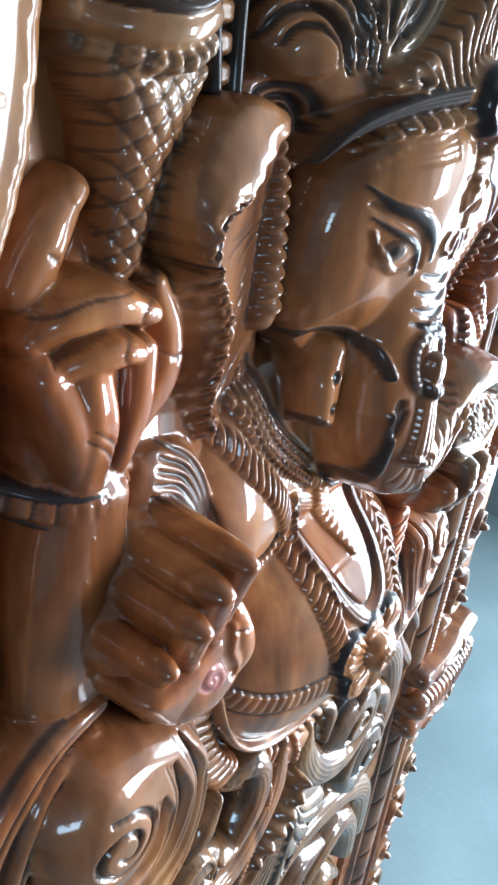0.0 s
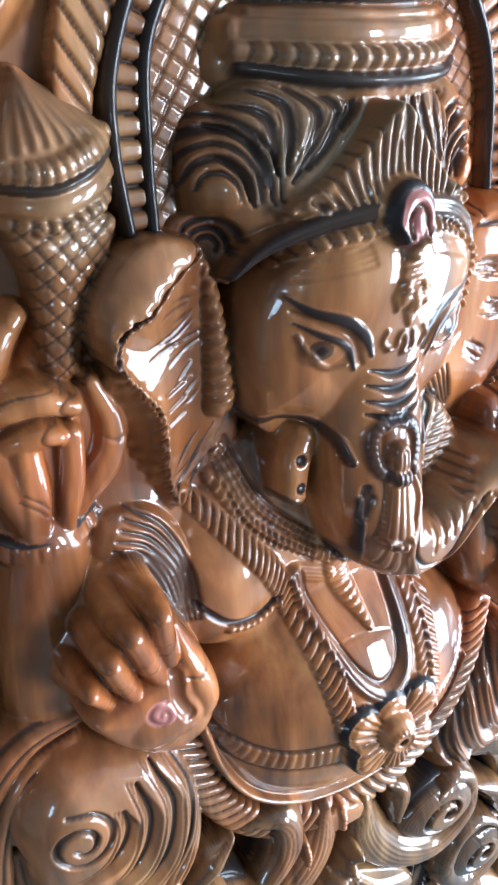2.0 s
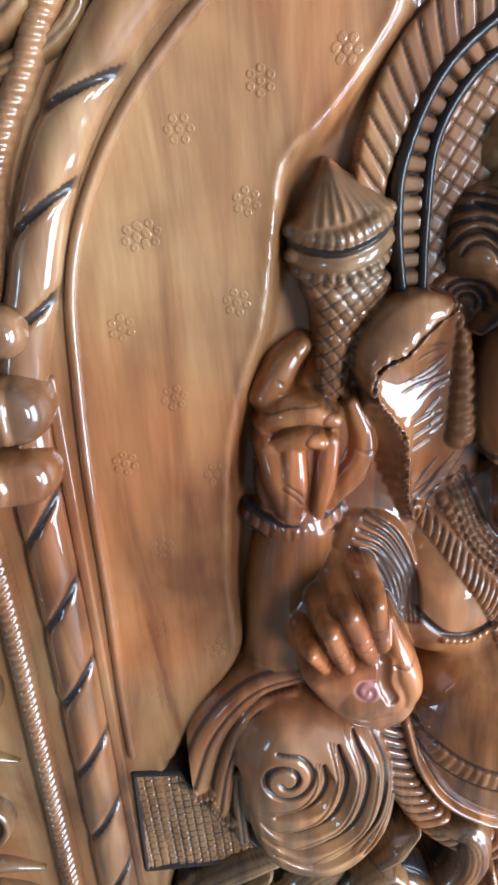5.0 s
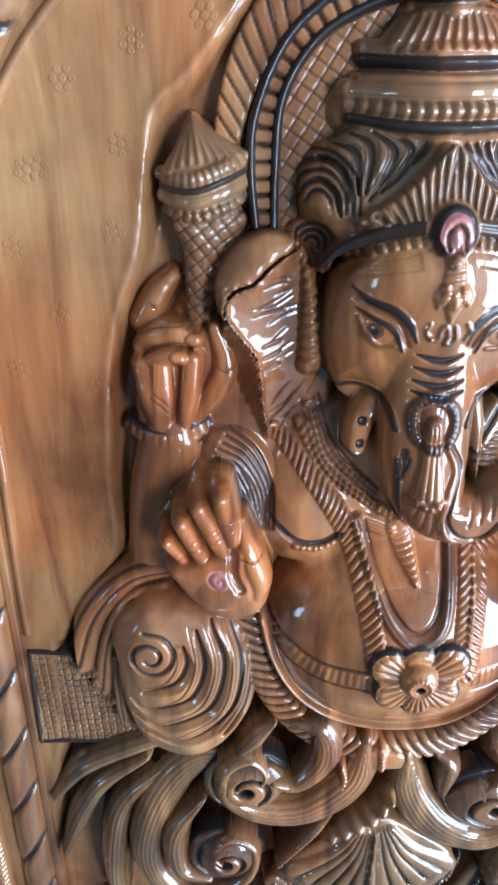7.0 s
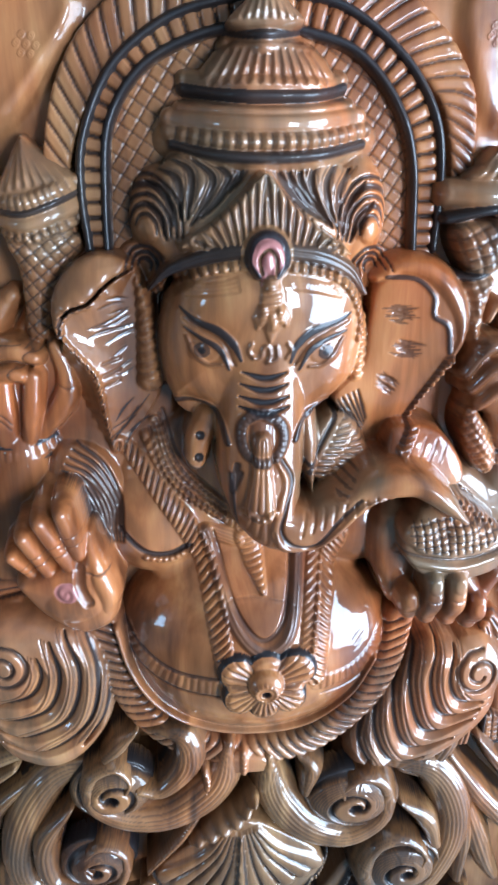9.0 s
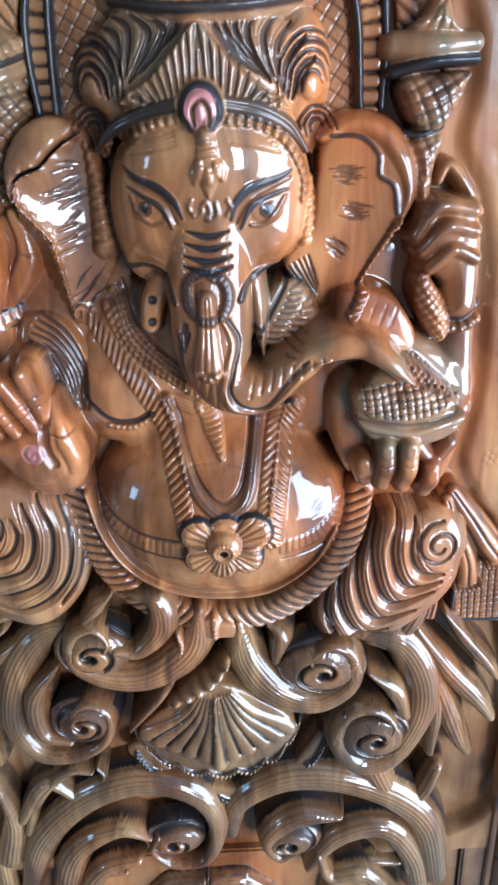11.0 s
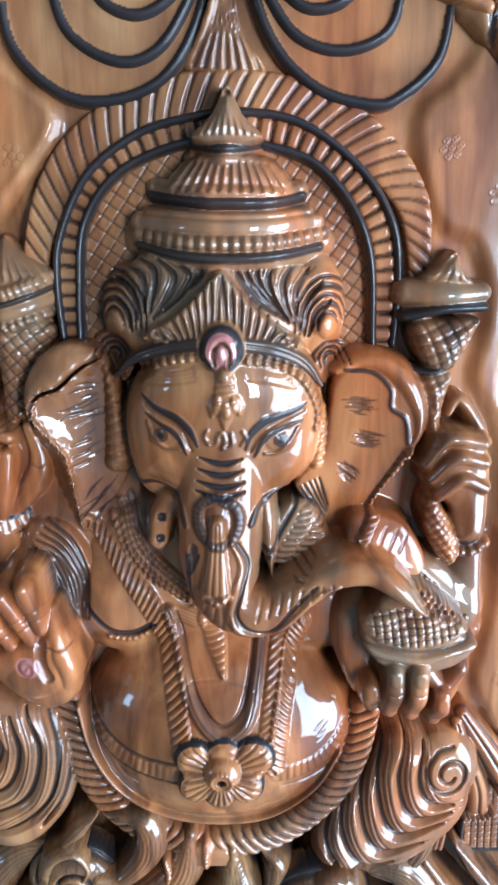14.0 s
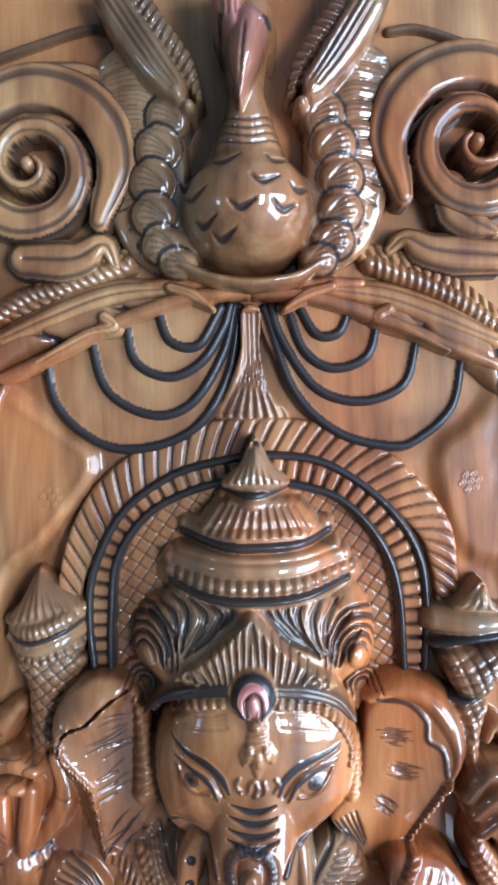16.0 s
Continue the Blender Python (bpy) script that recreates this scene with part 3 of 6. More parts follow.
for pts, w in (([(-0.254, 1.637, 0.024), (-0.203, 1.658, 0.024), (-0.142, 1.678, 0.024), (-0.070, 1.683, 0.024)], [0.012, 0.018, 0.016, 0.008]), ([(0.233, 1.625, 0.024), (0.177, 1.649, 0.024), (0.122, 1.669, 0.024), (0.048, 1.680, 0.024)], [0.012, 0.018, 0.016, 0.008]),
               ([(-0.086, 1.683, 0.034), (-0.064, 1.675, 0.034), (-0.045, 1.661, 0.034)], [0.008, 0.010, 0.004]), ([(0.072, 1.680, 0.034), (0.045, 1.672, 0.034), (0.025, 1.659, 0.034)], [0.008, 0.010, 0.004]),
               ([(-0.152, 1.656, 0.030), (-0.142, 1.647, 0.030), (-0.170, 1.640, 0.030), (-0.220, 1.614, 0.030)], [0.010, 0.008, 0.006, 0.004]), ([(0.127, 1.657, 0.030), (0.114, 1.649, 0.030), (0.143, 1.638, 0.030), (0.186, 1.615, 0.030)], [0.010, 0.008, 0.006, 0.004])):
    leaf(pts, w, "branch_leaf", 5, 0.002, 0.6, wider=1.5, wood=BOARD_WOOD)
for pts in ([(-0.267, 1.660, 0.016), (-0.221, 1.678, 0.016), (-0.170, 1.699, 0.016), (-0.124, 1.720, 0.016)], [(0.108, 1.714, 0.016), (0.157, 1.700, 0.016), (0.196, 1.674, 0.016), (0.246, 1.642, 0.016)]):
    r = patch([(pts, 0.02)])
    r.stroke(pts, [0.012, 0.016, 0.016, 0.008], drop=0.03, power=4, pitch=0.0115, slant=0.8, tooth=-0.004, sharp=3, tooth_ink=0.6)
    carved("serrated_leaf", r, BOARD_WOOD, door, floor=-0.034)
for pts in ([(-0.011, 1.678, 0.030), (-0.070, 1.673, 0.030), (-0.142, 1.650, 0.028), (-0.204, 1.620, 0.026), (-0.256, 1.599, 0.024)], [(-0.004, 1.678, 0.030), (0.056, 1.670, 0.030), (0.121, 1.648, 0.028), (0.176, 1.625, 0.026), (0.233, 1.601, 0.024)]):
    r = patch([(pts, 0.014)])
    r.stroke(pts, [0.008, 0.009, 0.0085, 0.008], drop=0.03, power=3, ink=0.25)
    carved("arch_rib", r, FIGURE_WOOD, door, "dark red-brown rib under the arch", floor=-0.034)

# Scrolls in the corners over the arch.
for mid, radius, start, turns, tail in (((-0.215, 1.800, 0.036), 0.082, -40, 2.2, [(-0.139, 1.706, 0.022), (-0.150, 1.726, 0.028), (-0.178, 1.713, 0.030), (-0.227, 1.714, 0.030)]), ((0.209, 1.811, 0.036), 0.082, 215, -2.2, [(0.129, 1.715, 0.022), (0.144, 1.725, 0.028), (0.171, 1.713, 0.030), (0.232, 1.706, 0.030)])):
    leaf(coil(*mid, radius, start, turns, 0.1, 0.012), [0.012, 0.036, 0.033, 0.026, 0.020, 0.014, 0.009, 0.006], flutes=2, flute=0.003, ink=0.7, eye=(mid[0], mid[1], 0.048), wood=BOARD_WOOD, power=5)
    leaf(tail, [0.008, 0.020, 0.026, 0.022], flutes=3, ink=0.7, wood=BOARD_WOOD, power=4)
for pts in ([(-0.245, 1.875, 0.020), (-0.195, 1.885, 0.020), (-0.157, 1.889, 0.020), (-0.141, 1.873, 0.020)], [(0.236, 1.869, 0.020), (0.186, 1.881, 0.020), (0.148, 1.887, 0.020), (0.131, 1.872, 0.020)], [(-0.245, 1.845, 0.024), (-0.201, 1.852, 0.024), (-0.152, 1.850, 0.024)], [(0.186, 1.770, 0.034), (0.202, 1.743, 0.034), (0.230, 1.727, 0.034)]):
    leaf(pts, [0.022, 0.028, 0.020, 0.006], flutes=3, flute=0.002, ink=0.6, wood=BOARD_WOOD, power=5)
for pts in ([(-0.270, 1.908, 0.008), (-0.214, 1.925, 0.008), (-0.158, 1.940, 0.008), (-0.128, 1.931, 0.008)], [(0.266, 1.895, 0.008), (0.206, 1.918, 0.008), (0.162, 1.932, 0.008), (0.134, 1.930, 0.008)]):
    r = patch([(pts, 0.012)])
    r.stroke(pts, 0.006, drop=0.012, ink=0.7)
    carved("dark_line", r, BOARD_WOOD, door, floor=-0.006)
for u0, v0, k in ((-0.36, 1.72, 1), (-0.48, 1.56, 1), (0.36, 1.72, -1), (0.47, 1.56, -1), (-0.45, 1.86, -1), (0.43, 1.86, 1)):
    leaf(coil(u0, v0, 0.02, 0.062, 200 if k > 0 else -20, 1.7 * k, 0.12, 0.01), [0.022, 0.022, 0.016, 0.010, 0.006], flutes=3, ink=0.55, eye=(u0, v0, 0.04))
    leaf([(u0 - 0.07, v0 - 0.09, 0.01), (u0, v0 - 0.085, 0.016), (u0 + 0.07, v0 - 0.05, 0.012), (u0 + 0.09, v0 + 0.03, 0.008)], [0.006, 0.016, 0.014, 0.004], flutes=3, ink=0.4)

# Lattice corner panels beside the knees.
for k, pts in enumerate(([(-0.460, 0.823, 0.002), (-0.464, 0.687, 0.002), (-0.329, 0.682, 0.002), (-0.395, 0.784, 0.002), (-0.412, 0.818, 0.002)], [(0.285, 0.771, 0.002), (0.377, 0.774, 0.002), (0.399, 0.632, 0.002), (0.281, 0.638, 0.002)])):
    r = patch([(pts, 0.014)], 0.001)
    r.fill(pts, 0.0, 0.01, 0.001, smooth=False)
    r.hatch(pts, 0.0088, 2, 0.002, 0.6, wide=0.17)
    for a, b in zip(pts, pts[1:] + pts[:1]):
        r.stroke([(*a[:2], 0.005), (*b[:2], 0.005)], 0.006, drop=0.03, ink=0.93)
    carved("lattice_panel", r, BOARD_WOOD, door, "small cross-cut lattice in a black frame", floor=-0.034)

# Shell under the seat.
SHELL = [(-0.050, 0.584, 0.044), (-0.114, 0.545, 0.040), (-0.164, 0.492, 0.034), (-0.140, 0.433, 0.032), (-0.092, 0.404, 0.032), (-0.025, 0.400, 0.032), (0.034, 0.432, 0.032), (0.063, 0.489, 0.034), (0.012, 0.548, 0.040)]
r = patch([(SHELL, 0.03)])
r.fill(SHELL, 0.008, 0.03, 0.004)
for a, b in (([(-0.071, 0.567, 0.050), (-0.099, 0.528, 0.050), (-0.156, 0.488, 0.050)], [(-0.050, 0.564, 0.050), (-0.051, 0.496, 0.050), (-0.052, 0.427, 0.050)]), ([(-0.028, 0.569, 0.050), (0.003, 0.527, 0.050), (0.053, 0.488, 0.050)], [(-0.050, 0.564, 0.050), (-0.051, 0.496, 0.050), (-0.052, 0.427, 0.050)])):
    r.comb(a, b, 6, [0.003, 0.0075, 0.0125], 0.007)
    r.comb(between(a, b, 0.1), between(a, b, 0.9), 5, [0.0008, 0.0018, 0.0026], -0.005, 0.85)
def scallops(pts, count, deep):
    """A line that swings outward in count shallow arcs below the points."""
    p = glide(pts, 0.002)
    out = []
    for k in range(count * 8 + 1):
        a = p[min(int(k / (count * 8) * (len(p) - 1)), len(p) - 1)]
        out.append((a[0], a[1] - deep * abs(math.sin(k / 8 * math.pi)), a[2]))
    return out


EDGE = [(-0.170, 0.496, 0.038), (-0.135, 0.444, 0.040), (-0.091, 0.417, 0.042), (-0.052, 0.410, 0.042), (-0.010, 0.415, 0.042), (0.036, 0.444, 0.040), (0.067, 0.498, 0.038)]
r.stroke(scallops(EDGE, 7, 0.011), 0.0048, drop=0.05, ink=0.9)
r.stroke([(u, v - 0.007, h - 0.002) for u, v, h in scallops(EDGE, 7, 0.011)], 0.0038, drop=0.05, pitch=0.007, tooth=0.0034, groove_ink=0.6)
shell = carved("shell", r, ORNAMENT_WOOD, door, "fluted shell with a dark scalloped rim", floor=-0.034)
RIM = [(-0.177, 0.426, 0.014), (-0.130, 0.366, 0.014), (-0.071, 0.326, 0.014), (-0.010, 0.326, 0.014), (0.060, 0.365, 0.014), (0.106, 0.435, 0.014)]
r = patch([(RIM, 0.03)])
r.stroke(RIM, 0.016, drop=0.03, power=5)
r.stroke(scallops(RIM, 7, 0.010), 0.0048, rel=0.003, ink=0.9)
r.stroke([(u, v - 0.007, h) for u, v, h in scallops(RIM, 7, 0.010)], 0.0042, rel=0.003, pitch=0.008, tooth=0.0034, groove_ink=0.5)
carved("shell_border", r, ORNAMENT_WOOD, shell, floor=-0.034)
KNOT = [(-0.031, 0.622, 0.060), (-0.052, 0.593, 0.060), (-0.080, 0.572, 0.058), (-0.113, 0.551, 0.052)]
r = patch([(KNOT, 0.02)])
r.stroke(KNOT, [0.008, 0.016, 0.018, 0.010], drop=0.05, pitch=0.020, slant=0.1, tooth=0.007, groove_ink=0.3)
carved("knotted_stem", r, ORNAMENT_WOOD, door, floor=-0.034)
r = patch([([(-0.092, 0.671, 0.050), (-0.091, 0.638, 0.050), (-0.119, 0.570, 0.050), (-0.173, 0.503, 0.050)], 0.02)])
r.stroke([(-0.092, 0.671, 0.050), (-0.091, 0.638, 0.050), (-0.119, 0.570, 0.050), (-0.173, 0.503, 0.050)], [0.010, 0.014, 0.012, 0.004], drop=0.06, pitch=0.006, slant=0.4, tooth=0.002)
carved("serrated_leaf", r, ORNAMENT_WOOD, door, floor=-0.034)

# Acanthus scrolls below the seat.
def cut_scroll(pts, w, f, eye):
    leaf(pts, w, flutes=2 * f + 2, flute=0.0022, ink=0.55, wider=1.35, power=2.4)

cut_scroll([(-0.061, 0.704, 0.046), (-0.076, 0.640, 0.052), (-0.132, 0.598, 0.056), (-0.189, 0.599, 0.058), (-0.232, 0.629, 0.058), (-0.233, 0.672, 0.058), (-0.203, 0.689, 0.058), (-0.185, 0.666, 0.058), (-0.197, 0.644, 0.060)], [0.010, 0.026, 0.030, 0.026, 0.022, 0.018, 0.013, 0.008, 0.005], 5, (-0.199, 0.652, 0.066))
cut_scroll([(-0.159, 0.736, 0.044), (-0.117, 0.726, 0.056), (-0.113, 0.683, 0.058), (-0.146, 0.646, 0.058), (-0.175, 0.653, 0.060)], [0.004, 0.020, 0.024, 0.018, 0.008], 5, None)
cut_scroll([(-0.171, 0.741, 0.050), (-0.194, 0.719, 0.056), (-0.213, 0.697, 0.050)], [0.004, 0.014, 0.008], 3, None)
cut_scroll([(-0.217, 0.672, 0.024), (-0.279, 0.658, 0.034), (-0.323, 0.595, 0.040), (-0.342, 0.511, 0.040), (-0.313, 0.453, 0.044), (-0.257, 0.451, 0.048), (-0.212, 0.481, 0.050), (-0.202, 0.530, 0.050), (-0.232, 0.551, 0.050), (-0.257, 0.528, 0.050), (-0.245, 0.511, 0.052)], [0.010, 0.022, 0.026, 0.026, 0.024, 0.020, 0.017, 0.013, 0.010, 0.008, 0.005], 5, (-0.242, 0.525, 0.058))
cut_scroll([(-0.263, 0.617, 0.044), (-0.301, 0.564, 0.052), (-0.300, 0.499, 0.050), (-0.262, 0.480, 0.048)], [0.006, 0.018, 0.018, 0.008], 3, None)
cut_scroll([(-0.011, 0.680, 0.046), (-0.005, 0.619, 0.052), (0.031, 0.563, 0.056), (0.088, 0.539, 0.058), (0.136, 0.569, 0.058), (0.138, 0.622, 0.058), (0.109, 0.641, 0.058), (0.083, 0.623, 0.058), (0.091, 0.598, 0.060)], [0.010, 0.026, 0.030, 0.028, 0.024, 0.020, 0.015, 0.010, 0.005], 6, (0.092, 0.609, 0.066))
cut_scroll([(0.026, 0.671, 0.036), (0.044, 0.651, 0.046), (0.036, 0.613, 0.046)], [0.006, 0.018, 0.010], 4, None)
cut_scroll([(0.145, 0.641, 0.030), (0.207, 0.624, 0.040), (0.240, 0.559, 0.044), (0.238, 0.489, 0.046), (0.199, 0.412, 0.046), (0.151, 0.403, 0.048), (0.121, 0.456, 0.050), (0.135, 0.507, 0.052), (0.173, 0.517, 0.052), (0.201, 0.489, 0.054), (0.187, 0.462, 0.056)], [0.012, 0.026, 0.028, 0.028, 0.026, 0.026, 0.022, 0.018, 0.014, 0.010, 0.006], 6, (0.188, 0.476, 0.060))
cut_scroll([(0.164, 0.580, 0.044), (0.202, 0.545, 0.050), (0.218, 0.499, 0.046)], [0.006, 0.018, 0.012], 4, None)
cut_scroll([(0.174, 0.389, 0.036), (0.193, 0.340, 0.034), (0.214, 0.293, 0.026)], [0.026, 0.022, 0.008], 4, None)
cut_scroll([(-0.396, 0.102, 0.010), (-0.348, 0.234, 0.022), (-0.264, 0.329, 0.030), (-0.172, 0.365, 0.034), (-0.096, 0.336, 0.036), (-0.065, 0.267, 0.036), (-0.086, 0.196, 0.038), (-0.142, 0.188, 0.038), (-0.171, 0.222, 0.038), (-0.159, 0.258, 0.040)], [0.016, 0.024, 0.026, 0.026, 0.026, 0.024, 0.020, 0.015, 0.010, 0.006], 5, (-0.162, 0.250, 0.044))
cut_scroll([(-0.341, 0.057, 0.020), (-0.299, 0.204, 0.030), (-0.226, 0.263, 0.034), (-0.173, 0.250, 0.034)], [0.022, 0.026, 0.020, 0.008], 4, None)
cut_scroll([(-0.313, 0.064, 0.030), (-0.260, 0.170, 0.036), (-0.197, 0.196, 0.034)], [0.016, 0.020, 0.010], 3, None)
cut_scroll([(-0.045, 0.225, 0.014), (-0.028, 0.305, 0.026), (0.042, 0.353, 0.030), (0.126, 0.352, 0.034), (0.211, 0.311, 0.036), (0.266, 0.242, 0.036), (0.291, 0.111, 0.030)], [0.014, 0.024, 0.028, 0.028, 0.028, 0.026, 0.022], 5, None)
cut_scroll([(0.128, 0.277, 0.034), (0.058, 0.276, 0.038), (0.014, 0.230, 0.038), (0.031, 0.190, 0.038), (0.062, 0.213, 0.040)], [0.008, 0.022, 0.020, 0.013, 0.006], 4, (0.050, 0.215, 0.044))
cut_scroll([(0.077, 0.142, 0.024), (0.128, 0.228, 0.036), (0.198, 0.242, 0.036), (0.246, 0.172, 0.034), (0.267, 0.073, 0.030)], [0.008, 0.022, 0.024, 0.022, 0.020], 4, None)
cut_scroll([(0.094, 0.185, 0.034), (0.113, 0.129, 0.034), (0.167, 0.135, 0.038), (0.215, 0.078, 0.034)], [0.008, 0.014, 0.018, 0.014], 3, None)
# The coiled ends of the four largest scrolls: discs cut with a spiral and fine lines.
for mid, a, b, turn, start, turns in (((-0.209, 0.644, 0.060), 0.056, 0.048, 10, 20, 1.7), ((-0.240, 0.515, 0.054), 0.054, 0.044, 5, -20, 1.7), ((0.098, 0.599, 0.062), 0.066, 0.052, -12, 160, -1.7), ((0.175, 0.462, 0.056), 0.064, 0.054, 8, 200, -1.7),
                                      ((-0.137, 0.241, 0.042), 0.054, 0.038, 0, 10, 1.5), ((0.049, 0.225, 0.042), 0.054, 0.036, 0, 170, -1.5)):
    r = Relief(mid[0] - a - 0.01, mid[1] - a - 0.01, mid[0] + a + 0.01, mid[1] + a + 0.01, 0.0012)
    r.dome(mid, a, b, mid[2] - 0.045, turn=turn, power=2.6)
    for k, (wide, deep, dark) in enumerate(((0.0042, -0.008, 0.9), *[(0.0012, -0.0018, 0.6)] * 9)):
        pts = coil(mid[0], mid[1], mid[2], a * 0.93, start + 36 * k * (1 if turns > 0 else -1), turns if k == 0 else turns * 0.62, 0.1 if k == 0 else 0.45, n=12)
        pts = [(u, mid[1] + (v - mid[1]) * b / a, h) for u, v, h in pts]
        r.stroke(pts, [wide * 0.6, wide, wide, wide * 0.6], rel=deep, ink=dark)
    r.dome(mid, 0.009, 0.008, rel=-0.012, ink=0.95)
    r.stroke([(mid[0] + a * 0.97 * math.cos(k * math.pi / 6 + radians(turn)), mid[1] + b * 0.97 * math.sin(k * math.pi / 6 + radians(turn)), mid[2] - 0.02) for k in range(12)], 0.0032, rel=0.001, ink=0.95, closed=True)
    r.soften(1)
    carved("coil_scroll", r, ORNAMENT_WOOD, door, floor=mid[2] - 0.044)
# Finger leaves that hang outward on both sides.
def cut_finger_leaf(pts, w):
    leaf(pts, w, "finger_leaf", flutes=8, flute=0.0026, ink=0.6, wider=1.15)

cut_finger_leaf([(-0.280, 0.698, 0.020), (-0.336, 0.688, 0.026), (-0.409, 0.654, 0.024), (-0.457, 0.598, 0.014)], [0.008, 0.016, 0.017, 0.010])
cut_finger_leaf([(-0.331, 0.668, 0.024), (-0.399, 0.618, 0.026), (-0.446, 0.526, 0.022), (-0.455, 0.499, 0.016)], [0.008, 0.018, 0.018, 0.008])
cut_finger_leaf([(-0.311, 0.651, 0.026), (-0.369, 0.589, 0.028), (-0.391, 0.484, 0.024), (-0.392, 0.408, 0.016)], [0.010, 0.020, 0.022, 0.014])
cut_finger_leaf([(0.269, 0.661, 0.024), (0.302, 0.614, 0.028), (0.339, 0.562, 0.024), (0.352, 0.539, 0.018)], [0.006, 0.014, 0.015, 0.010])
cut_finger_leaf([(0.231, 0.641, 0.030), (0.274, 0.570, 0.032), (0.328, 0.499, 0.028), (0.351, 0.460, 0.020)], [0.010, 0.020, 0.022, 0.012])
cut_finger_leaf([(0.233, 0.627, 0.026), (0.265, 0.538, 0.030), (0.302, 0.432, 0.026), (0.321, 0.391, 0.018)], [0.010, 0.018, 0.024, 0.014])
cut_finger_leaf([(0.165, 0.622, 0.026), (0.225, 0.596, 0.034), (0.262, 0.508, 0.032), (0.263, 0.401, 0.026)], [0.010, 0.022, 0.022, 0.012])
cut_finger_leaf([(0.244, 0.691, 0.024), (0.222, 0.655, 0.034), (0.202, 0.618, 0.030)], [0.022, 0.024, 0.014])
cut_finger_leaf([(0.213, 0.689, 0.030), (0.192, 0.647, 0.034), (0.187, 0.622, 0.028)], [0.014, 0.018, 0.010])
cut_finger_leaf([(-0.530, 0.032, 0.012), (-0.488, 0.174, 0.020), (-0.486, 0.258, 0.020)], [0.020, 0.022, 0.008])
cut_finger_leaf([(-0.414, 0.186, 0.018), (-0.390, 0.287, 0.022), (-0.406, 0.380, 0.020), (-0.427, 0.369, 0.016)], [0.026, 0.022, 0.012, 0.006])
cut_finger_leaf([(-0.373, 0.285, 0.020), (-0.323, 0.363, 0.022), (-0.274, 0.332, 0.022), (-0.233, 0.375, 0.022), (-0.240, 0.397, 0.020)], [0.014, 0.018, 0.014, 0.010, 0.006])
cut_finger_leaf([(-0.370, 0.253, 0.016), (-0.344, 0.324, 0.020), (-0.288, 0.390, 0.024), (-0.249, 0.388, 0.022)], [0.012, 0.014, 0.012, 0.006])
cut_finger_leaf([(0.207, 0.285, 0.020), (0.255, 0.305, 0.026), (0.278, 0.363, 0.024)], [0.008, 0.018, 0.014])
cut_finger_leaf([(-0.431, 0.187, 0.008), (-0.437, 0.093, 0.014), (-0.458, 0.034, 0.012)], [0.014, 0.022, 0.020])
# leaves and small curls at the head of the lower panel
for pts, w in (([(-0.200, 0.060, 0.006), (-0.150, 0.096, 0.012), (-0.100, 0.104, 0.014)], [0.008, 0.020, 0.010]), ([(0.014, 0.062, 0.006), (-0.036, 0.096, 0.012), (-0.086, 0.104, 0.014)], [0.008, 0.020, 0.010]), ([(-0.094, 0.030, 0.008), (-0.093, 0.074, 0.016), (-0.092, 0.110, 0.010)], [0.010, 0.018, 0.005]),
               ([(-0.355, 0.030, 0.008), (-0.338, 0.096, 0.016), (-0.285, 0.140, 0.018), (-0.226, 0.142, 0.014)], [0.010, 0.020, 0.020, 0.008]), ([(0.100, 0.030, 0.008), (0.124, 0.100, 0.016), (0.172, 0.138, 0.018), (0.232, 0.134, 0.014)], [0.008, 0.018, 0.020, 0.010])):
    cut_finger_leaf(pts, w)

# Stile scrolls outside the rope, and the moulded blocks that cross the mouldings.
for s, u0 in ((1, -0.622), (-1, 0.538)):
    for i, v0 in enumerate(np.arange(-0.60, 1.75, 0.155)):
        k = s if i % 2 else -s
        leaf(coil(u0, v0, 0.016, 0.048, 90, 1.5 * k, 0.14, 0.01), [0.018, 0.018, 0.013, 0.008, 0.006], "stile_scroll", 3, 0.0015, 0.3, eye=(u0, v0, 0.034))
        leaf([(u0 - 0.05 * k, v0 + 0.07, 0.006), (u0, v0 + 0.085, 0.016), (u0 + 0.05 * k, v0 + 0.065, 0.006)], [0.006, 0.016, 0.006], "stile_leaf", 3, 0.002, 0.4)
for u0, u1, v0 in ((-0.62, -0.497, 1.235), (-0.62, -0.497, 0.33), (0.412, 0.60, 1.235), (0.412, 0.60, 0.33)):
    for dv, h, w, more in ((0.062, 0.046, 0.022, dict()), (0.0, 0.052, 0.030, dict(pitch=0.013, tooth=0.003, groove_ink=0.3)), (-0.058, 0.046, 0.026, dict())):
        pts = [(u0, v0 + dv, h), ((u0 + u1) / 2, v0 + dv, h + 0.006), (u1, v0 + dv, h)]
        r = patch([(pts, w)])
        r.stroke(pts, w, drop=0.07, power=3.5, **more)
        r.stroke([(u0, v0 + dv - w * 0.86, h), (u1, v0 + dv - w * 0.86, h)], 0.004, rel=-0.003, ink=0.7)
        if not more:
            r.stroke(coil((u0 + u1) / 2 + 0.03, v0 + dv, h, 0.018, 180, 1.4, 0.2), 0.004, rel=0.004, ink=0.2)
            r.stroke([(u0 + 0.02, v0 + dv - 0.005, h), (u0 + 0.05, v0 + dv + 0.006, h), (u0 + 0.09, v0 + dv - 0.008, h)], 0.0045, rel=0.004, ink=0.5)
        carved("block_roll", r, FRAME_WOOD, door, "moulded roll of a carved block", floor=-0.006)


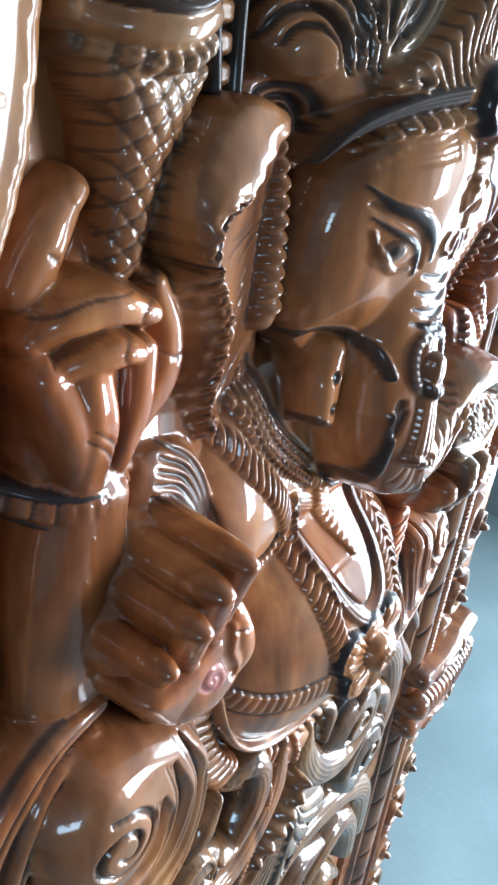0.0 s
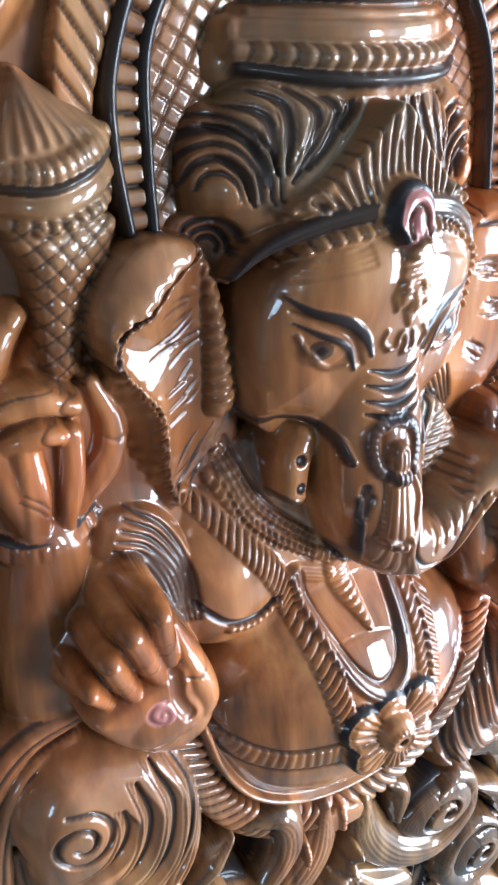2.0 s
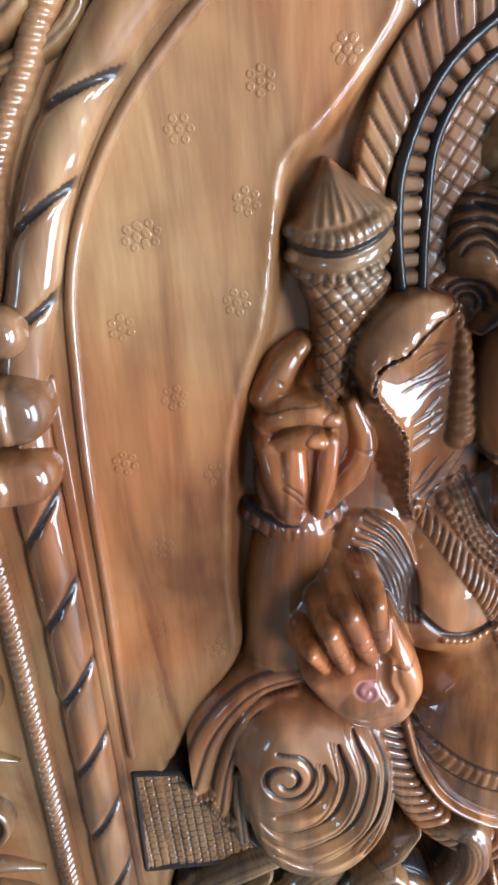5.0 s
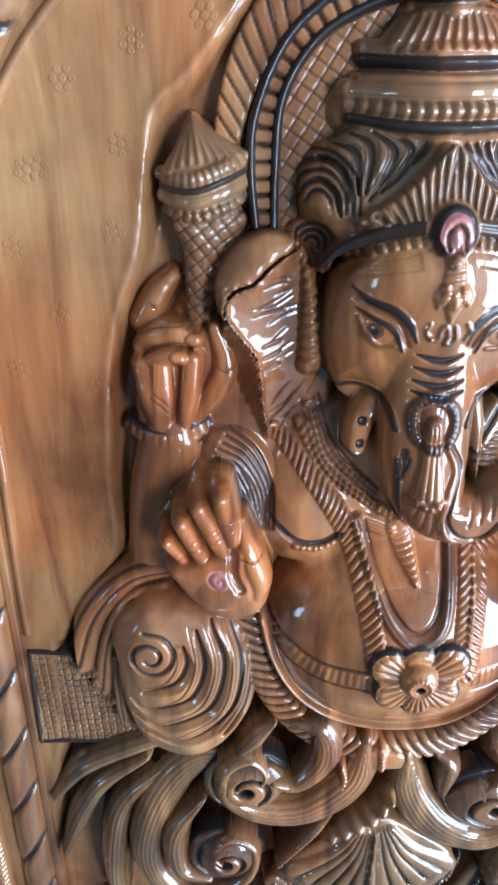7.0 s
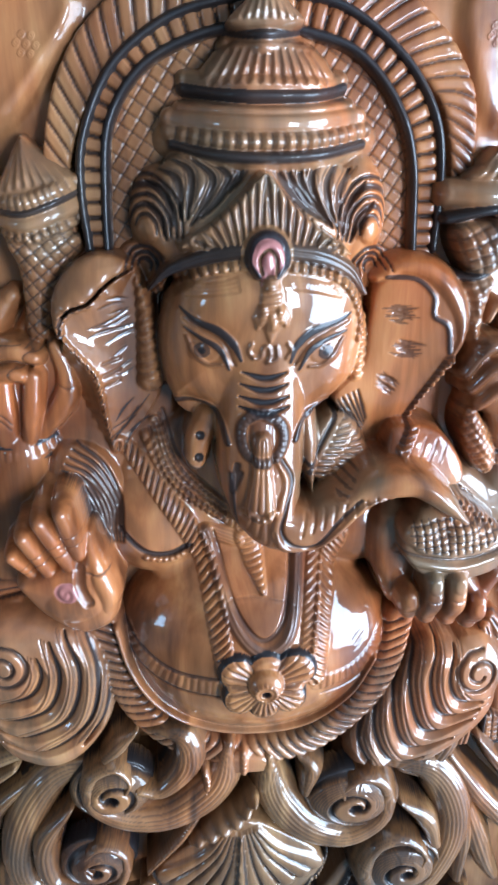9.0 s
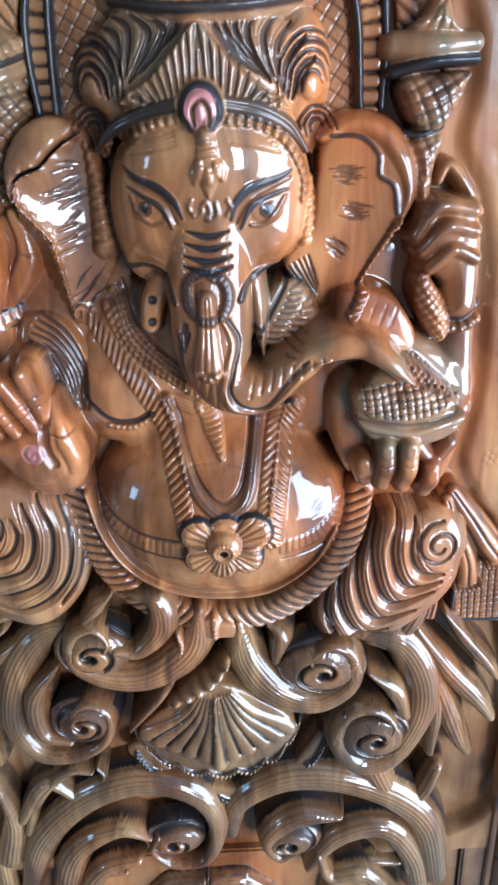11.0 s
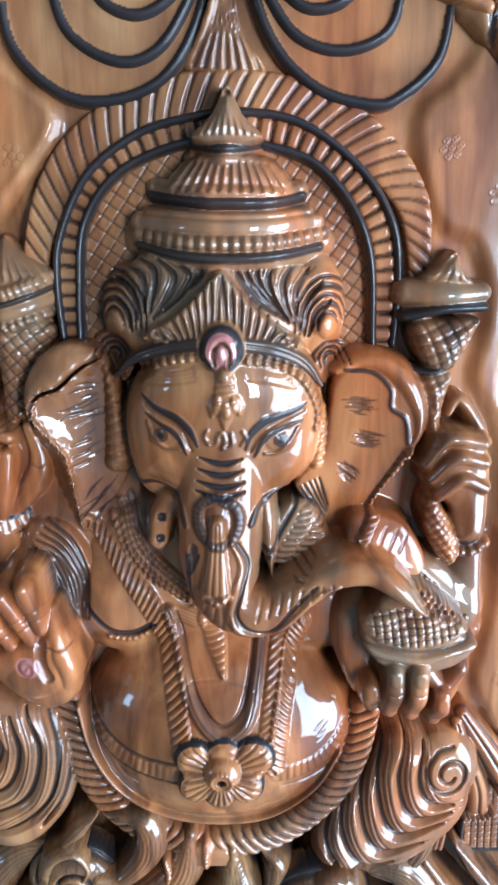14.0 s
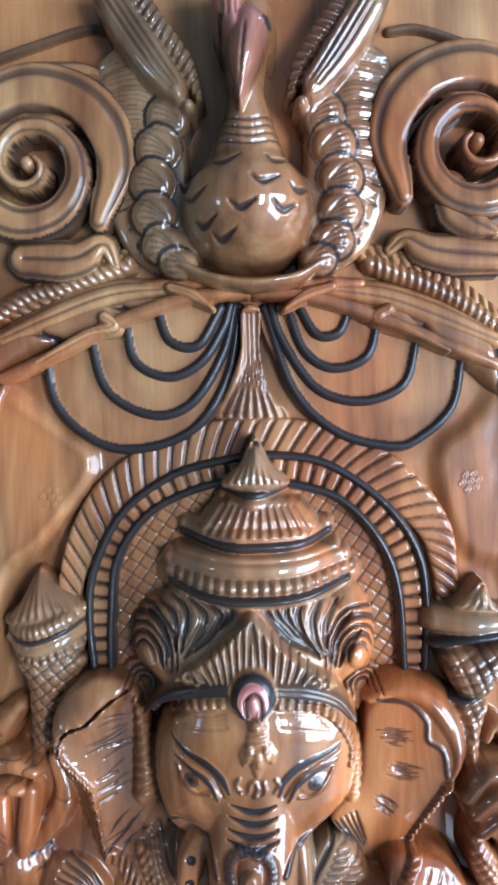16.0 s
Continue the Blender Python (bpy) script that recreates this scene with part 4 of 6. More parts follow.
# ---- the seated figure: one carved mesh ----
def seated_figure():
    r = Relief(-0.40, 0.66, 0.34, 1.56, 0.0010, -0.045)
    # trunk of the body
    r.dome((-0.022, 0.838, 0.087), 0.172, 0.137, -0.03, power=1.95, blend=0.01)
    r.dome((-0.035, 1.02, 0.022), 0.150, 0.125, -0.03, power=3.0, blend=0.03)
    r.dome((-0.135, 0.995, 0.034), 0.064, 0.066, -0.02, blend=0.02)
    r.dome((0.093, 0.987, 0.030), 0.060, 0.060, -0.02, blend=0.02)
    r.fill([(-0.219, 1.294, -0.012), (-0.113, 1.302, -0.012), (-0.114, 1.081, -0.006), (-0.264, 1.059, -0.011), (-0.308, 1.137, -0.018), (-0.260, 1.232, -0.018)], 0.004, 0.03, 0.01)
    r.fill([(0.099, 1.285, -0.014), (0.190, 1.271, -0.014), (0.233, 1.165, -0.018), (0.230, 1.057, -0.018), (0.102, 1.040, -0.007), (0.084, 1.174, -0.007)], 0.004, 0.03, 0.01)
    # upper arm, forearm, raised hand on one side
    r.stroke([(-0.208, 1.068, -0.005), (-0.252, 1.027, 0.003), (-0.286, 0.968, 0.006), (-0.302, 0.937, 0.003)], [0.05, 0.05, 0.045, 0.04], power=2.6, blend=0.02)
    r.stroke([(-0.289, 0.954, 0.019), (-0.284, 1.032, 0.024), (-0.274, 1.090, 0.024)], [0.046, 0.042, 0.036], power=2.8, blend=0.012)
    r.fill([(-0.308, 1.150, -0.010), (-0.302, 1.190, -0.008), (-0.286, 1.212, -0.006), (-0.240, 1.208, -0.004), (-0.214, 1.204, -0.006), (-0.207, 1.170, -0.008), (-0.213, 1.138, -0.008), (-0.238, 1.106, -0.006), (-0.275, 1.098, 0.0), (-0.306, 1.108, -0.006)], 0.010, 0.022, 0.006)
    r.stroke([(-0.292, 1.212, -0.002), (-0.277, 1.238, 0.000), (-0.260, 1.256, -0.005)], [0.020, 0.0175, 0.0130], drop=0.05, power=2.4, blend=0.006)
    r.dome((-0.259, 1.258, 0.0), 0.0075, 0.0105, rel=0.0016, turn=-38, power=5)
    r.stroke([(-0.295, 1.172, 0.016), (-0.288, 1.145, 0.026), (-0.283, 1.112, 0.020)], [0.015, 0.0175, 0.014], drop=0.035, power=2.6, blend=0.004)
    r.stroke([(-0.262, 1.176, 0.016), (-0.266, 1.145, 0.017), (-0.270, 1.108, 0.010)], 0.013, drop=0.03, power=4)
    r.stroke([(-0.276, 1.172, 0.026), (-0.277, 1.145, 0.030), (-0.280, 1.110, 0.022)], [0.011, 0.0130, 0.0125], drop=0.03, power=3.5)
    r.stroke([(-0.245, 1.178, 0.028), (-0.250, 1.145, 0.028), (-0.259, 1.106, 0.018)], [0.0110, 0.0115, 0.0095], drop=0.030, power=3)
    r.stroke([(-0.222, 1.207, 0.014), (-0.213, 1.176, 0.016), (-0.219, 1.148, 0.016), (-0.247, 1.112, 0.008)], [0.0090, 0.0120, 0.0150, 0.0110], drop=0.030, power=3)
    r.stroke([(-0.222, 1.168, 0.02), (-0.213, 1.163, 0.02), (-0.204, 1.165, 0.02)], [0.0006, 0.0014, 0.0006], rel=-0.002, ink=0.5)
    r.stroke([(-0.298, 1.188, 0.004), (-0.284, 1.200, 0.018), (-0.262, 1.205, 0.027), (-0.241, 1.198, 0.027)], [0.010, 0.0125, 0.0130, 0.0110], drop=0.032, power=2.6)
    r.stroke([(-0.294, 1.171, 0.012), (-0.280, 1.180, 0.026), (-0.266, 1.183, 0.031), (-0.255, 1.181, 0.031)], [0.009, 0.0110, 0.0110, 0.0095], drop=0.030, power=2.6)
    r.stroke([(-0.296, 1.180, 0.02), (-0.281, 1.190, 0.02), (-0.262, 1.194, 0.02), (-0.244, 1.188, 0.02)], [0.0008, 0.0020, 0.0020, 0.0012], rel=-0.005, ink=0.6)
    for a in ((-0.242, 1.199, 0.028), (-0.258, 1.183, 0.031)):
        r.dome(a, 0.0085, 0.0062, rel=0.0012, turn=-10, power=6)
        r.stroke([(a[0] + 0.009 * math.cos(radians(t)), a[1] + 0.0066 * math.sin(radians(t)), a[2]) for t in (60, 110, 180, 250, 300)], 0.0008, rel=-0.0012, ink=0.6)
    for a in ([(-0.289, 1.142, 0.03), (-0.279, 1.134, 0.03), (-0.272, 1.124, 0.03)], [(-0.285, 1.147, 0.03), (-0.275, 1.138, 0.03), (-0.270, 1.130, 0.03)], [(-0.285, 1.231, 0.01), (-0.279, 1.228, 0.01)], [(-0.284, 1.228, 0.01), (-0.278, 1.225, 0.01)], [(-0.298, 1.202, 0.01), (-0.276, 1.211, 0.02), (-0.252, 1.212, 0.02)]):
        r.stroke(a, 0.0009, rel=-0.0014, ink=0.7)
    BRACE = [(-0.317, 1.101, -0.006), (-0.300, 1.096, 0.015), (-0.279, 1.094, 0.025), (-0.256, 1.094, 0.018), (-0.234, 1.099, 0.000)]
    r.stroke([(u, v + 0.008, h - 0.002) for u, v, h in BRACE], 0.0060, drop=0.03, ink=0.93)
    r.stroke(BRACE, 0.0085, drop=0.028, power=5, pitch=0.0085, tooth=-0.0032, sharp=6, tooth_ink=0.6)
    r.stroke([(u, v - 0.011, h - 0.002) for u, v, h in BRACE], 0.0030, drop=0.03, ink=0.9)
    # mace in that hand
    r.fill([(-0.235, 1.406, -0.016), (-0.252, 1.374, 0.000), (-0.264, 1.350, 0.008), (-0.233, 1.343, 0.018), (-0.200, 1.352, 0.012), (-0.182, 1.365, -0.004), (-0.200, 1.382, -0.010), (-0.222, 1.397, -0.014)], 0.026, 0.035, 0.006)
    r.comb([(-0.237, 1.401, 0.005), (-0.257, 1.356, 0.018)], [(-0.230, 1.399, 0.005), (-0.188, 1.366, 0.017)], 9, [0.0008, 0.0024, 0.0028], -0.0028, 0.3)
    RIM = [(-0.264, 1.351, 0.008), (-0.250, 1.347, 0.030), (-0.230, 1.346, 0.040), (-0.205, 1.354, 0.034), (-0.185, 1.363, 0.008)]
    r.stroke(RIM, 0.0085, drop=0.03, power=3, pitch=0.0068, tooth=-0.0024, sharp=3, tooth_ink=0.4)
    r.stroke([(u, v - 0.010, h) for u, v, h in RIM], 0.0050, drop=0.03, ink=0.88)
    r.stroke([(u + 0.001, v - 0.019, h - 0.004) for u, v, h in RIM], 0.0090, drop=0.03, power=3)
    r.stroke([(u + 0.003, v - 0.032, h - 0.007) for u, v, h in RIM[:-1]] + [(-0.186, 1.330, 0.002)], 0.0070, drop=0.03, power=3, pitch=0.0085, tooth=-0.0040, sharp=3, tooth_ink=0.5)
    shaft = [(-0.254, 1.314, 0.006), (-0.250, 1.282, -0.002), (-0.250, 1.245, -0.008), (-0.250, 1.210, -0.012), (-0.224, 1.208, -0.014), (-0.211, 1.253, -0.010), (-0.194, 1.285, -0.006), (-0.188, 1.316, 0.000)]
    r.fill(shaft, 0.020, 0.028, 0.006)
    r.hatch(shaft, 0.0105, 36, 0.0026, 0.6, wide=0.15)
    # the other side: weapon, hand, arm
    r.stroke([(0.145, 1.038, 0.017), (0.195, 1.026, 0.025), (0.250, 0.988, 0.025)], [0.05, 0.045, 0.04], power=2.6, blend=0.02)
    r.stroke([(0.261, 0.961, 0.017), (0.257, 1.036, 0.020), (0.254, 1.098, 0.023)], [0.030, 0.028, 0.026], power=2.6, blend=0.01)
    r.fill([(0.199, 1.176, 0.025), (0.221, 1.200, 0.025), (0.250, 1.202, 0.025), (0.267, 1.180, 0.025), (0.270, 1.137, 0.025), (0.267, 1.085, 0.025), (0.236, 1.079, 0.025), (0.224, 1.119, 0.025), (0.205, 1.133, 0.025)], 0.022, 0.03, 0.008)
    for a in ([(0.197, 1.170, 0.045), (0.216, 1.198, 0.055), (0.255, 1.192, 0.048)], [(0.204, 1.153, 0.046), (0.226, 1.178, 0.056), (0.257, 1.172, 0.050)], [(0.212, 1.135, 0.048), (0.233, 1.155, 0.056), (0.259, 1.144, 0.050)]):
        r.stroke(a, 0.011, drop=0.03)
    r.stroke([(0.222, 1.220, 0.025), (0.232, 1.235, 0.027), (0.255, 1.206, 0.028), (0.267, 1.187, 0.025)], [0.008, 0.011, 0.011, 0.009], drop=0.04)
    r.stroke([(0.232, 1.082, 0.030), (0.252, 1.080, 0.035), (0.269, 1.090, 0.028)], 0.009, drop=0.03, ink=0.85)
    r.stroke([(0.231, 1.068, 0.030), (0.253, 1.066, 0.035), (0.271, 1.073, 0.028)], 0.009, drop=0.02, pitch=0.011, tooth=0.003)
    net = [(0.201, 1.133, 0.025), (0.217, 1.126, 0.025), (0.239, 1.086, 0.025), (0.241, 1.059, 0.025), (0.229, 1.049, 0.025), (0.213, 1.067, 0.025), (0.197, 1.101, 0.025)]
    r.fill(net, 0.02, 0.02, 0.004)
    r.hatch(net, 0.008, 40, 0.0022, 0.35, wide=0.25)
    r.fill([(0.219, 1.388, 0.012), (0.231, 1.361, 0.017), (0.240, 1.353, 0.017), (0.201, 1.354, 0.017), (0.184, 1.359, 0.017), (0.199, 1.371, 0.017)], 0.018, 0.02, 0.004)
    r.comb([(0.215, 1.379, 0.022), (0.188, 1.359, 0.022)], [(0.218, 1.381, 0.022), (0.232, 1.358, 0.022)], 5, 0.0022, -0.002)
    r.stroke([(0.172, 1.344, 0.025), (0.207, 1.342, 0.037), (0.249, 1.344, 0.027)], [0.017, 0.019, 0.014], drop=0.04)
    r.stroke([(0.170, 1.321, 0.027), (0.208, 1.329, 0.038), (0.251, 1.330, 0.027)], 0.0075, drop=0.03, ink=0.95)
    ball = [(0.175, 1.313, 0.022), (0.188, 1.274, 0.022), (0.214, 1.266, 0.022), (0.230, 1.279, 0.022), (0.245, 1.311, 0.022), (0.246, 1.321, 0.022), (0.213, 1.320, 0.022)]
    r.fill(ball, 0.024, 0.03, 0.006)
    r.hatch(ball, 0.0115, 25, 0.0026, 0.4, wide=0.22)
    r.stroke([(0.181, 1.267, 0.028), (0.199, 1.265, 0.035), (0.220, 1.272, 0.030)], 0.006, drop=0.03, ink=0.9)
    pole = [(0.187, 1.259, 0.022), (0.222, 1.265, 0.022), (0.216, 1.234, 0.022), (0.210, 1.193, 0.022), (0.198, 1.188, 0.022), (0.194, 1.223, 0.022)]
    r.fill(pole, 0.018, 0.022, 0.005)
    r.hatch(pole, 0.010, 20, 0.002)
    # shoulder drapery
    r.fill([(-0.237, 1.094, -0.002), (-0.205, 1.101, -0.004), (-0.179, 1.083, 0.000), (-0.163, 1.045, 0.004), (-0.162, 1.000, 0.006), (-0.176, 0.968, 0.008), (-0.205, 0.985, 0.014), (-0.230, 1.020, 0.012), (-0.246, 1.050, 0.002)], 0.014, 0.03, 0.006)
    r.comb([(-0.212, 1.100, 0.02), (-0.186, 1.077, 0.02), (-0.170, 1.036, 0.02), (-0.169, 0.988, 0.02)], [(-0.242, 1.050, 0.02), (-0.222, 1.049, 0.02), (-0.204, 1.024, 0.02), (-0.194, 0.984, 0.02)], 8, [0.0010, 0.0030, 0.0034, 0.0014], -0.0042, 0.8)
    r.comb([(-0.216, 1.094, 0.02), (-0.190, 1.072, 0.02), (-0.174, 1.034, 0.02), (-0.173, 0.992, 0.02)], [(-0.239, 1.056, 0.02), (-0.218, 1.052, 0.02), (-0.200, 1.027, 0.02), (-0.191, 0.988, 0.02)], 7, [0.0006, 0.0012, 0.0012, 0.0008], -0.0016, 0.4)
    r.fill([(0.122, 1.118, 0.040), (0.112, 1.092, 0.050), (0.108, 1.070, 0.058), (0.135, 1.062, 0.060), (0.192, 1.048, 0.052), (0.200, 1.072, 0.044), (0.170, 1.112, 0.040)], 0.008, 0.02, 0.006, blend=0.006)
    r.comb([(0.120, 1.112, 0.05), (0.112, 1.090, 0.05)], [(0.180, 1.098, 0.05), (0.170, 1.078, 0.05)], 6, 0.0012, -0.0008, 0.3)
    r.soften(1)
    # head
    skull = [(-0.108, 1.260, 0.021), (-0.119, 1.212, 0.019), (-0.111, 1.157, 0.010), (-0.088, 1.149, 0.012), (-0.062, 1.138, 0.034), (-0.050, 1.100, 0.040), (0.017, 1.078, 0.038), (0.036, 1.134, 0.034), (0.064, 1.149, 0.014), (0.088, 1.178, 0.007), (0.090, 1.240, 0.021), (0.064, 1.278, 0.045), (-0.013, 1.291, 0.062), (-0.078, 1.282, 0.045)]
    r.fill(skull, 0.042, 0.055, 0.012)
    r.dome((-0.017, 1.250, 0.089), 0.072, 0.090, 0.03, power=2.2, blend=0.02)
    r.dome((-0.067, 1.203, 0.058), 0.040, 0.050, 0.03, blend=0.015)
    r.dome((0.035, 1.199, 0.061), 0.040, 0.050, 0.03, blend=0.015)
    r.dome((-0.083, 1.160, 0.026), 0.024, 0.028, 0.02, blend=0.02)
    # trunk of the elephant head
    r.stroke([(-0.016, 1.203, 0.082), (-0.017, 1.153, 0.086), (-0.019, 1.108, 0.091), (-0.018, 1.061, 0.096), (-0.004, 1.027, 0.097), (0.032, 1.022, 0.096), (0.066, 1.043, 0.093), (0.100, 1.067, 0.096), (0.135, 1.069, 0.100), (0.160, 1.055, 0.103), (0.184, 1.034, 0.104)],
             [0.036, 0.044, 0.046, 0.046, 0.040, 0.031, 0.026, 0.0215, 0.0205, 0.0175, 0.005], drop=0.07, power=2.8, blend=0.010)
    r.stroke([(-0.051, 1.089, 0.076), (-0.050, 1.047, 0.079), (-0.040, 1.011, 0.082), (-0.013, 0.986, 0.084), (0.029, 0.981, 0.084), (0.067, 0.990, 0.080)], 0.0035, rel=0.004, ink=0.9)
    r.stroke([(-0.007, 1.108, 0.094), (0.003, 1.081, 0.094), (-0.004, 1.052, 0.094), (-0.009, 1.025, 0.094), (0.004, 1.002, 0.094), (0.033, 1.000, 0.094), (0.060, 1.024, 0.092), (0.084, 1.050, 0.093), (0.113, 1.058, 0.095)], [0.003, 0.0045, 0.0045, 0.0045, 0.004, 0.001], rel=0.004)
    r.stroke([(-0.002, 1.104, 0.094), (0.009, 1.081, 0.094), (0.002, 1.052, 0.094), (-0.003, 1.028, 0.094), (0.010, 1.010, 0.094), (0.033, 1.008, 0.094), (0.056, 1.033, 0.094), (0.079, 1.056, 0.092)], 0.0025, rel=-0.003, ink=0.8)
    r.comb([(0.018, 1.021, 0.096), (0.023, 1.041, 0.096)], [(0.107, 1.052, 0.094), (0.105, 1.062, 0.094)], 9, 0.0018, -0.0015)
    r.comb([(-0.036, 1.028, 0.096), (-0.029, 1.052, 0.096)], [(-0.008, 1.003, 0.096), (-0.011, 1.029, 0.096)], 4, 0.0018, -0.0015)
    r.stroke([(-0.045, 1.099, 0.086), (-0.050, 1.074, 0.087), (-0.043, 1.091, 0.087)], 0.004, rel=-0.004, ink=0.8)
    # brow marks, ring and pendant on the trunk
    for a in ([(-0.038, 1.192, 0.081), (-0.016, 1.186, 0.081), (0.004, 1.190, 0.081)], [(-0.040, 1.180, 0.081), (-0.017, 1.174, 0.081), (0.005, 1.178, 0.081)], [(-0.041, 1.168, 0.081), (-0.017, 1.162, 0.081), (0.006, 1.166, 0.081)], [(-0.042, 1.158, 0.081), (-0.017, 1.152, 0.081), (0.006, 1.156, 0.081)]):
        r.stroke(a, [0.0012, 0.0034, 0.0034, 0.0012], rel=-0.004, ink=0.95)
    r.stroke([(-0.021, 1.153, 0.081), (-0.003, 1.142, 0.081), (0.001, 1.126, 0.081), (-0.006, 1.110, 0.081), (-0.021, 1.106, 0.081), (-0.036, 1.113, 0.081), (-0.041, 1.130, 0.081), (-0.037, 1.145, 0.081)], 0.006, rel=0.004, closed=True, pitch=0.0055, tooth=0.0008, ink=0.75)
    r.stroke([(-0.021, 1.140, 0.085), (-0.021, 1.123, 0.086)], 0.011, rel=0.004, ink=0.2)
    r.stroke([(-0.021, 1.128, 0.088), (-0.022, 1.092, 0.090), (-0.024, 1.056, 0.091)], [0.008, 0.010, 0.015], rel=0.009, power=4, flutes=4, flute=0.0018, groove_ink=0.4)
    r.stroke([(-0.037, 1.052, 0.091), (-0.024, 1.046, 0.091), (-0.011, 1.051, 0.091)], 0.005, rel=0.003, pitch=0.008, tooth=0.003)
    # curl marks between the eyes
    for a in ([(-0.028, 1.207, 0.081), (-0.032, 1.214, 0.081), (-0.029, 1.221, 0.081)], [(-0.028, 1.207, 0.081), (-0.021, 1.207, 0.081), (-0.019, 1.215, 0.081), (-0.015, 1.219, 0.081), (-0.012, 1.211, 0.081), (-0.015, 1.202, 0.081)], [(-0.012, 1.202, 0.081), (-0.005, 1.206, 0.081), (-0.006, 1.217, 0.081)], [(0.004, 1.205, 0.080), (0.008, 1.213, 0.080), (0.005, 1.219, 0.080)]):
        r.stroke(a, 0.0022, rel=0.0025, ink=0.3)
    # eyes and brows
    def cut_groove_b(brow, lid, under, low, ball, pupil):
        r.stroke(brow, [0.0012, 0.0040, 0.0052, 0.0046, 0.0016], rel=0.0018, ink=0.94)
        r.stroke(low, [0.002, 0.003, 0.003, 0.002], rel=-0.003, ink=0.3)
        r.stroke(lid, [0.001, 0.0030, 0.0036, 0.0014], rel=0.0025, ink=0.92)
        r.stroke(under, [0.002, 0.003, 0.003, 0.002], rel=0.003, ink=0.35)
        r.dome(ball, 0.0155, 0.011, rel=0.003)
        r.dome(pupil, 0.0078, 0.0075, rel=0.0015, ink=0.75)
        r.dome((pupil[0], pupil[1], pupil[2]), 0.0032, 0.0032, rel=0.0006, ink=0.95)

    cut_groove_b([(-0.094, 1.252, 0.058), (-0.080, 1.241, 0.058), (-0.060, 1.233, 0.065), (-0.046, 1.220, 0.068), (-0.039, 1.204, 0.070)], [(-0.091, 1.234, 0.058), (-0.076, 1.225, 0.061), (-0.059, 1.215, 0.065), (-0.050, 1.194, 0.066)], [(-0.089, 1.225, 0.058), (-0.083, 1.211, 0.060), (-0.071, 1.199, 0.061), (-0.057, 1.199, 0.063)], [(-0.091, 1.242, 0.058), (-0.073, 1.232, 0.061), (-0.055, 1.221, 0.065), (-0.045, 1.199, 0.066)], (-0.074, 1.211, 0.063), (-0.075, 1.213, 0.066))
    cut_groove_b([(0.068, 1.242, 0.051), (0.053, 1.235, 0.051), (0.028, 1.229, 0.063), (0.013, 1.216, 0.068), (0.008, 1.200, 0.070)], [(0.065, 1.225, 0.053), (0.046, 1.220, 0.058), (0.028, 1.211, 0.063), (0.017, 1.191, 0.066)], [(0.061, 1.218, 0.053), (0.053, 1.205, 0.058), (0.041, 1.194, 0.061), (0.027, 1.193, 0.063)], [(0.066, 1.235, 0.053), (0.043, 1.227, 0.058), (0.024, 1.217, 0.063), (0.012, 1.197, 0.066)], (0.043, 1.205, 0.061), (0.043, 1.207, 0.065))
    # tusks: a short stump and a whole one, and the mouth's lips
    r.stroke([(-0.070, 1.131, 0.047), (-0.080, 1.113, 0.050), (-0.085, 1.089, 0.052)], [0.016, 0.016, 0.013], drop=0.05, power=3)
    r.stroke([(-0.095, 1.087, 0.048), (-0.084, 1.081, 0.048), (-0.075, 1.084, 0.048)], 0.004, rel=0.002, ink=0.8)
    for a in ((-0.080, 1.118, 0.048), (-0.082, 1.095, 0.048)):
        r.dome(a, 0.005, 0.005, rel=-0.004, ink=0.95)
    r.stroke([(0.028, 1.135, 0.059), (0.031, 1.107, 0.062), (0.033, 1.074, 0.060), (0.035, 1.048, 0.055)], [0.015, 0.0145, 0.010, 0.002], drop=0.05)
    r.stroke([(0.025, 1.089, 0.060), (0.033, 1.084, 0.060), (0.041, 1.090, 0.060)], 0.003, rel=0.0015, ink=0.9)
    r.stroke([(-0.103, 1.151, 0.043), (-0.081, 1.153, 0.051), (-0.062, 1.143, 0.060), (-0.054, 1.120, 0.063)], 0.004, rel=0.005, ink=0.85)
    r.stroke([(0.014, 1.122, 0.066), (0.022, 1.137, 0.061), (0.037, 1.145, 0.055), (0.053, 1.146, 0.048)], 0.004, rel=0.005, ink=0.85)
    # ears: a folded upper rim, a toothed ridge from it to the tip, a hollow inside
    RIDGE = [(-0.143, 1.280, 0.029), (-0.158, 1.272, 0.033), (-0.171, 1.262, 0.036), (-0.182, 1.252, 0.038), (-0.200, 1.246, 0.040), (-0.209, 1.236, 0.041), (-0.210, 1.220, 0.041), (-0.196, 1.200, 0.036), (-0.182, 1.178, 0.030), (-0.178, 1.150, 0.022), (-0.177, 1.127, 0.015), (-0.171, 1.086, 0.004)]
    r.fill([(-0.207, 1.216, 0.036), (-0.193, 1.196, 0.031), (-0.180, 1.172, 0.026), (-0.176, 1.127, 0.012), (-0.170, 1.086, 0.001), (-0.182, 1.088, -0.012), (-0.196, 1.130, -0.010), (-0.208, 1.172, -0.002), (-0.214, 1.205, 0.018)], 0.002, 0.01, 0.002)
    r.fill(RIDGE + [(-0.150, 1.106, 0.002), (-0.128, 1.136, 0.002), (-0.119, 1.160, 0.006), (-0.126, 1.200, 0.010), (-0.131, 1.250, 0.014), (-0.135, 1.276, 0.022)], -0.004, 0.03, 0.0015)
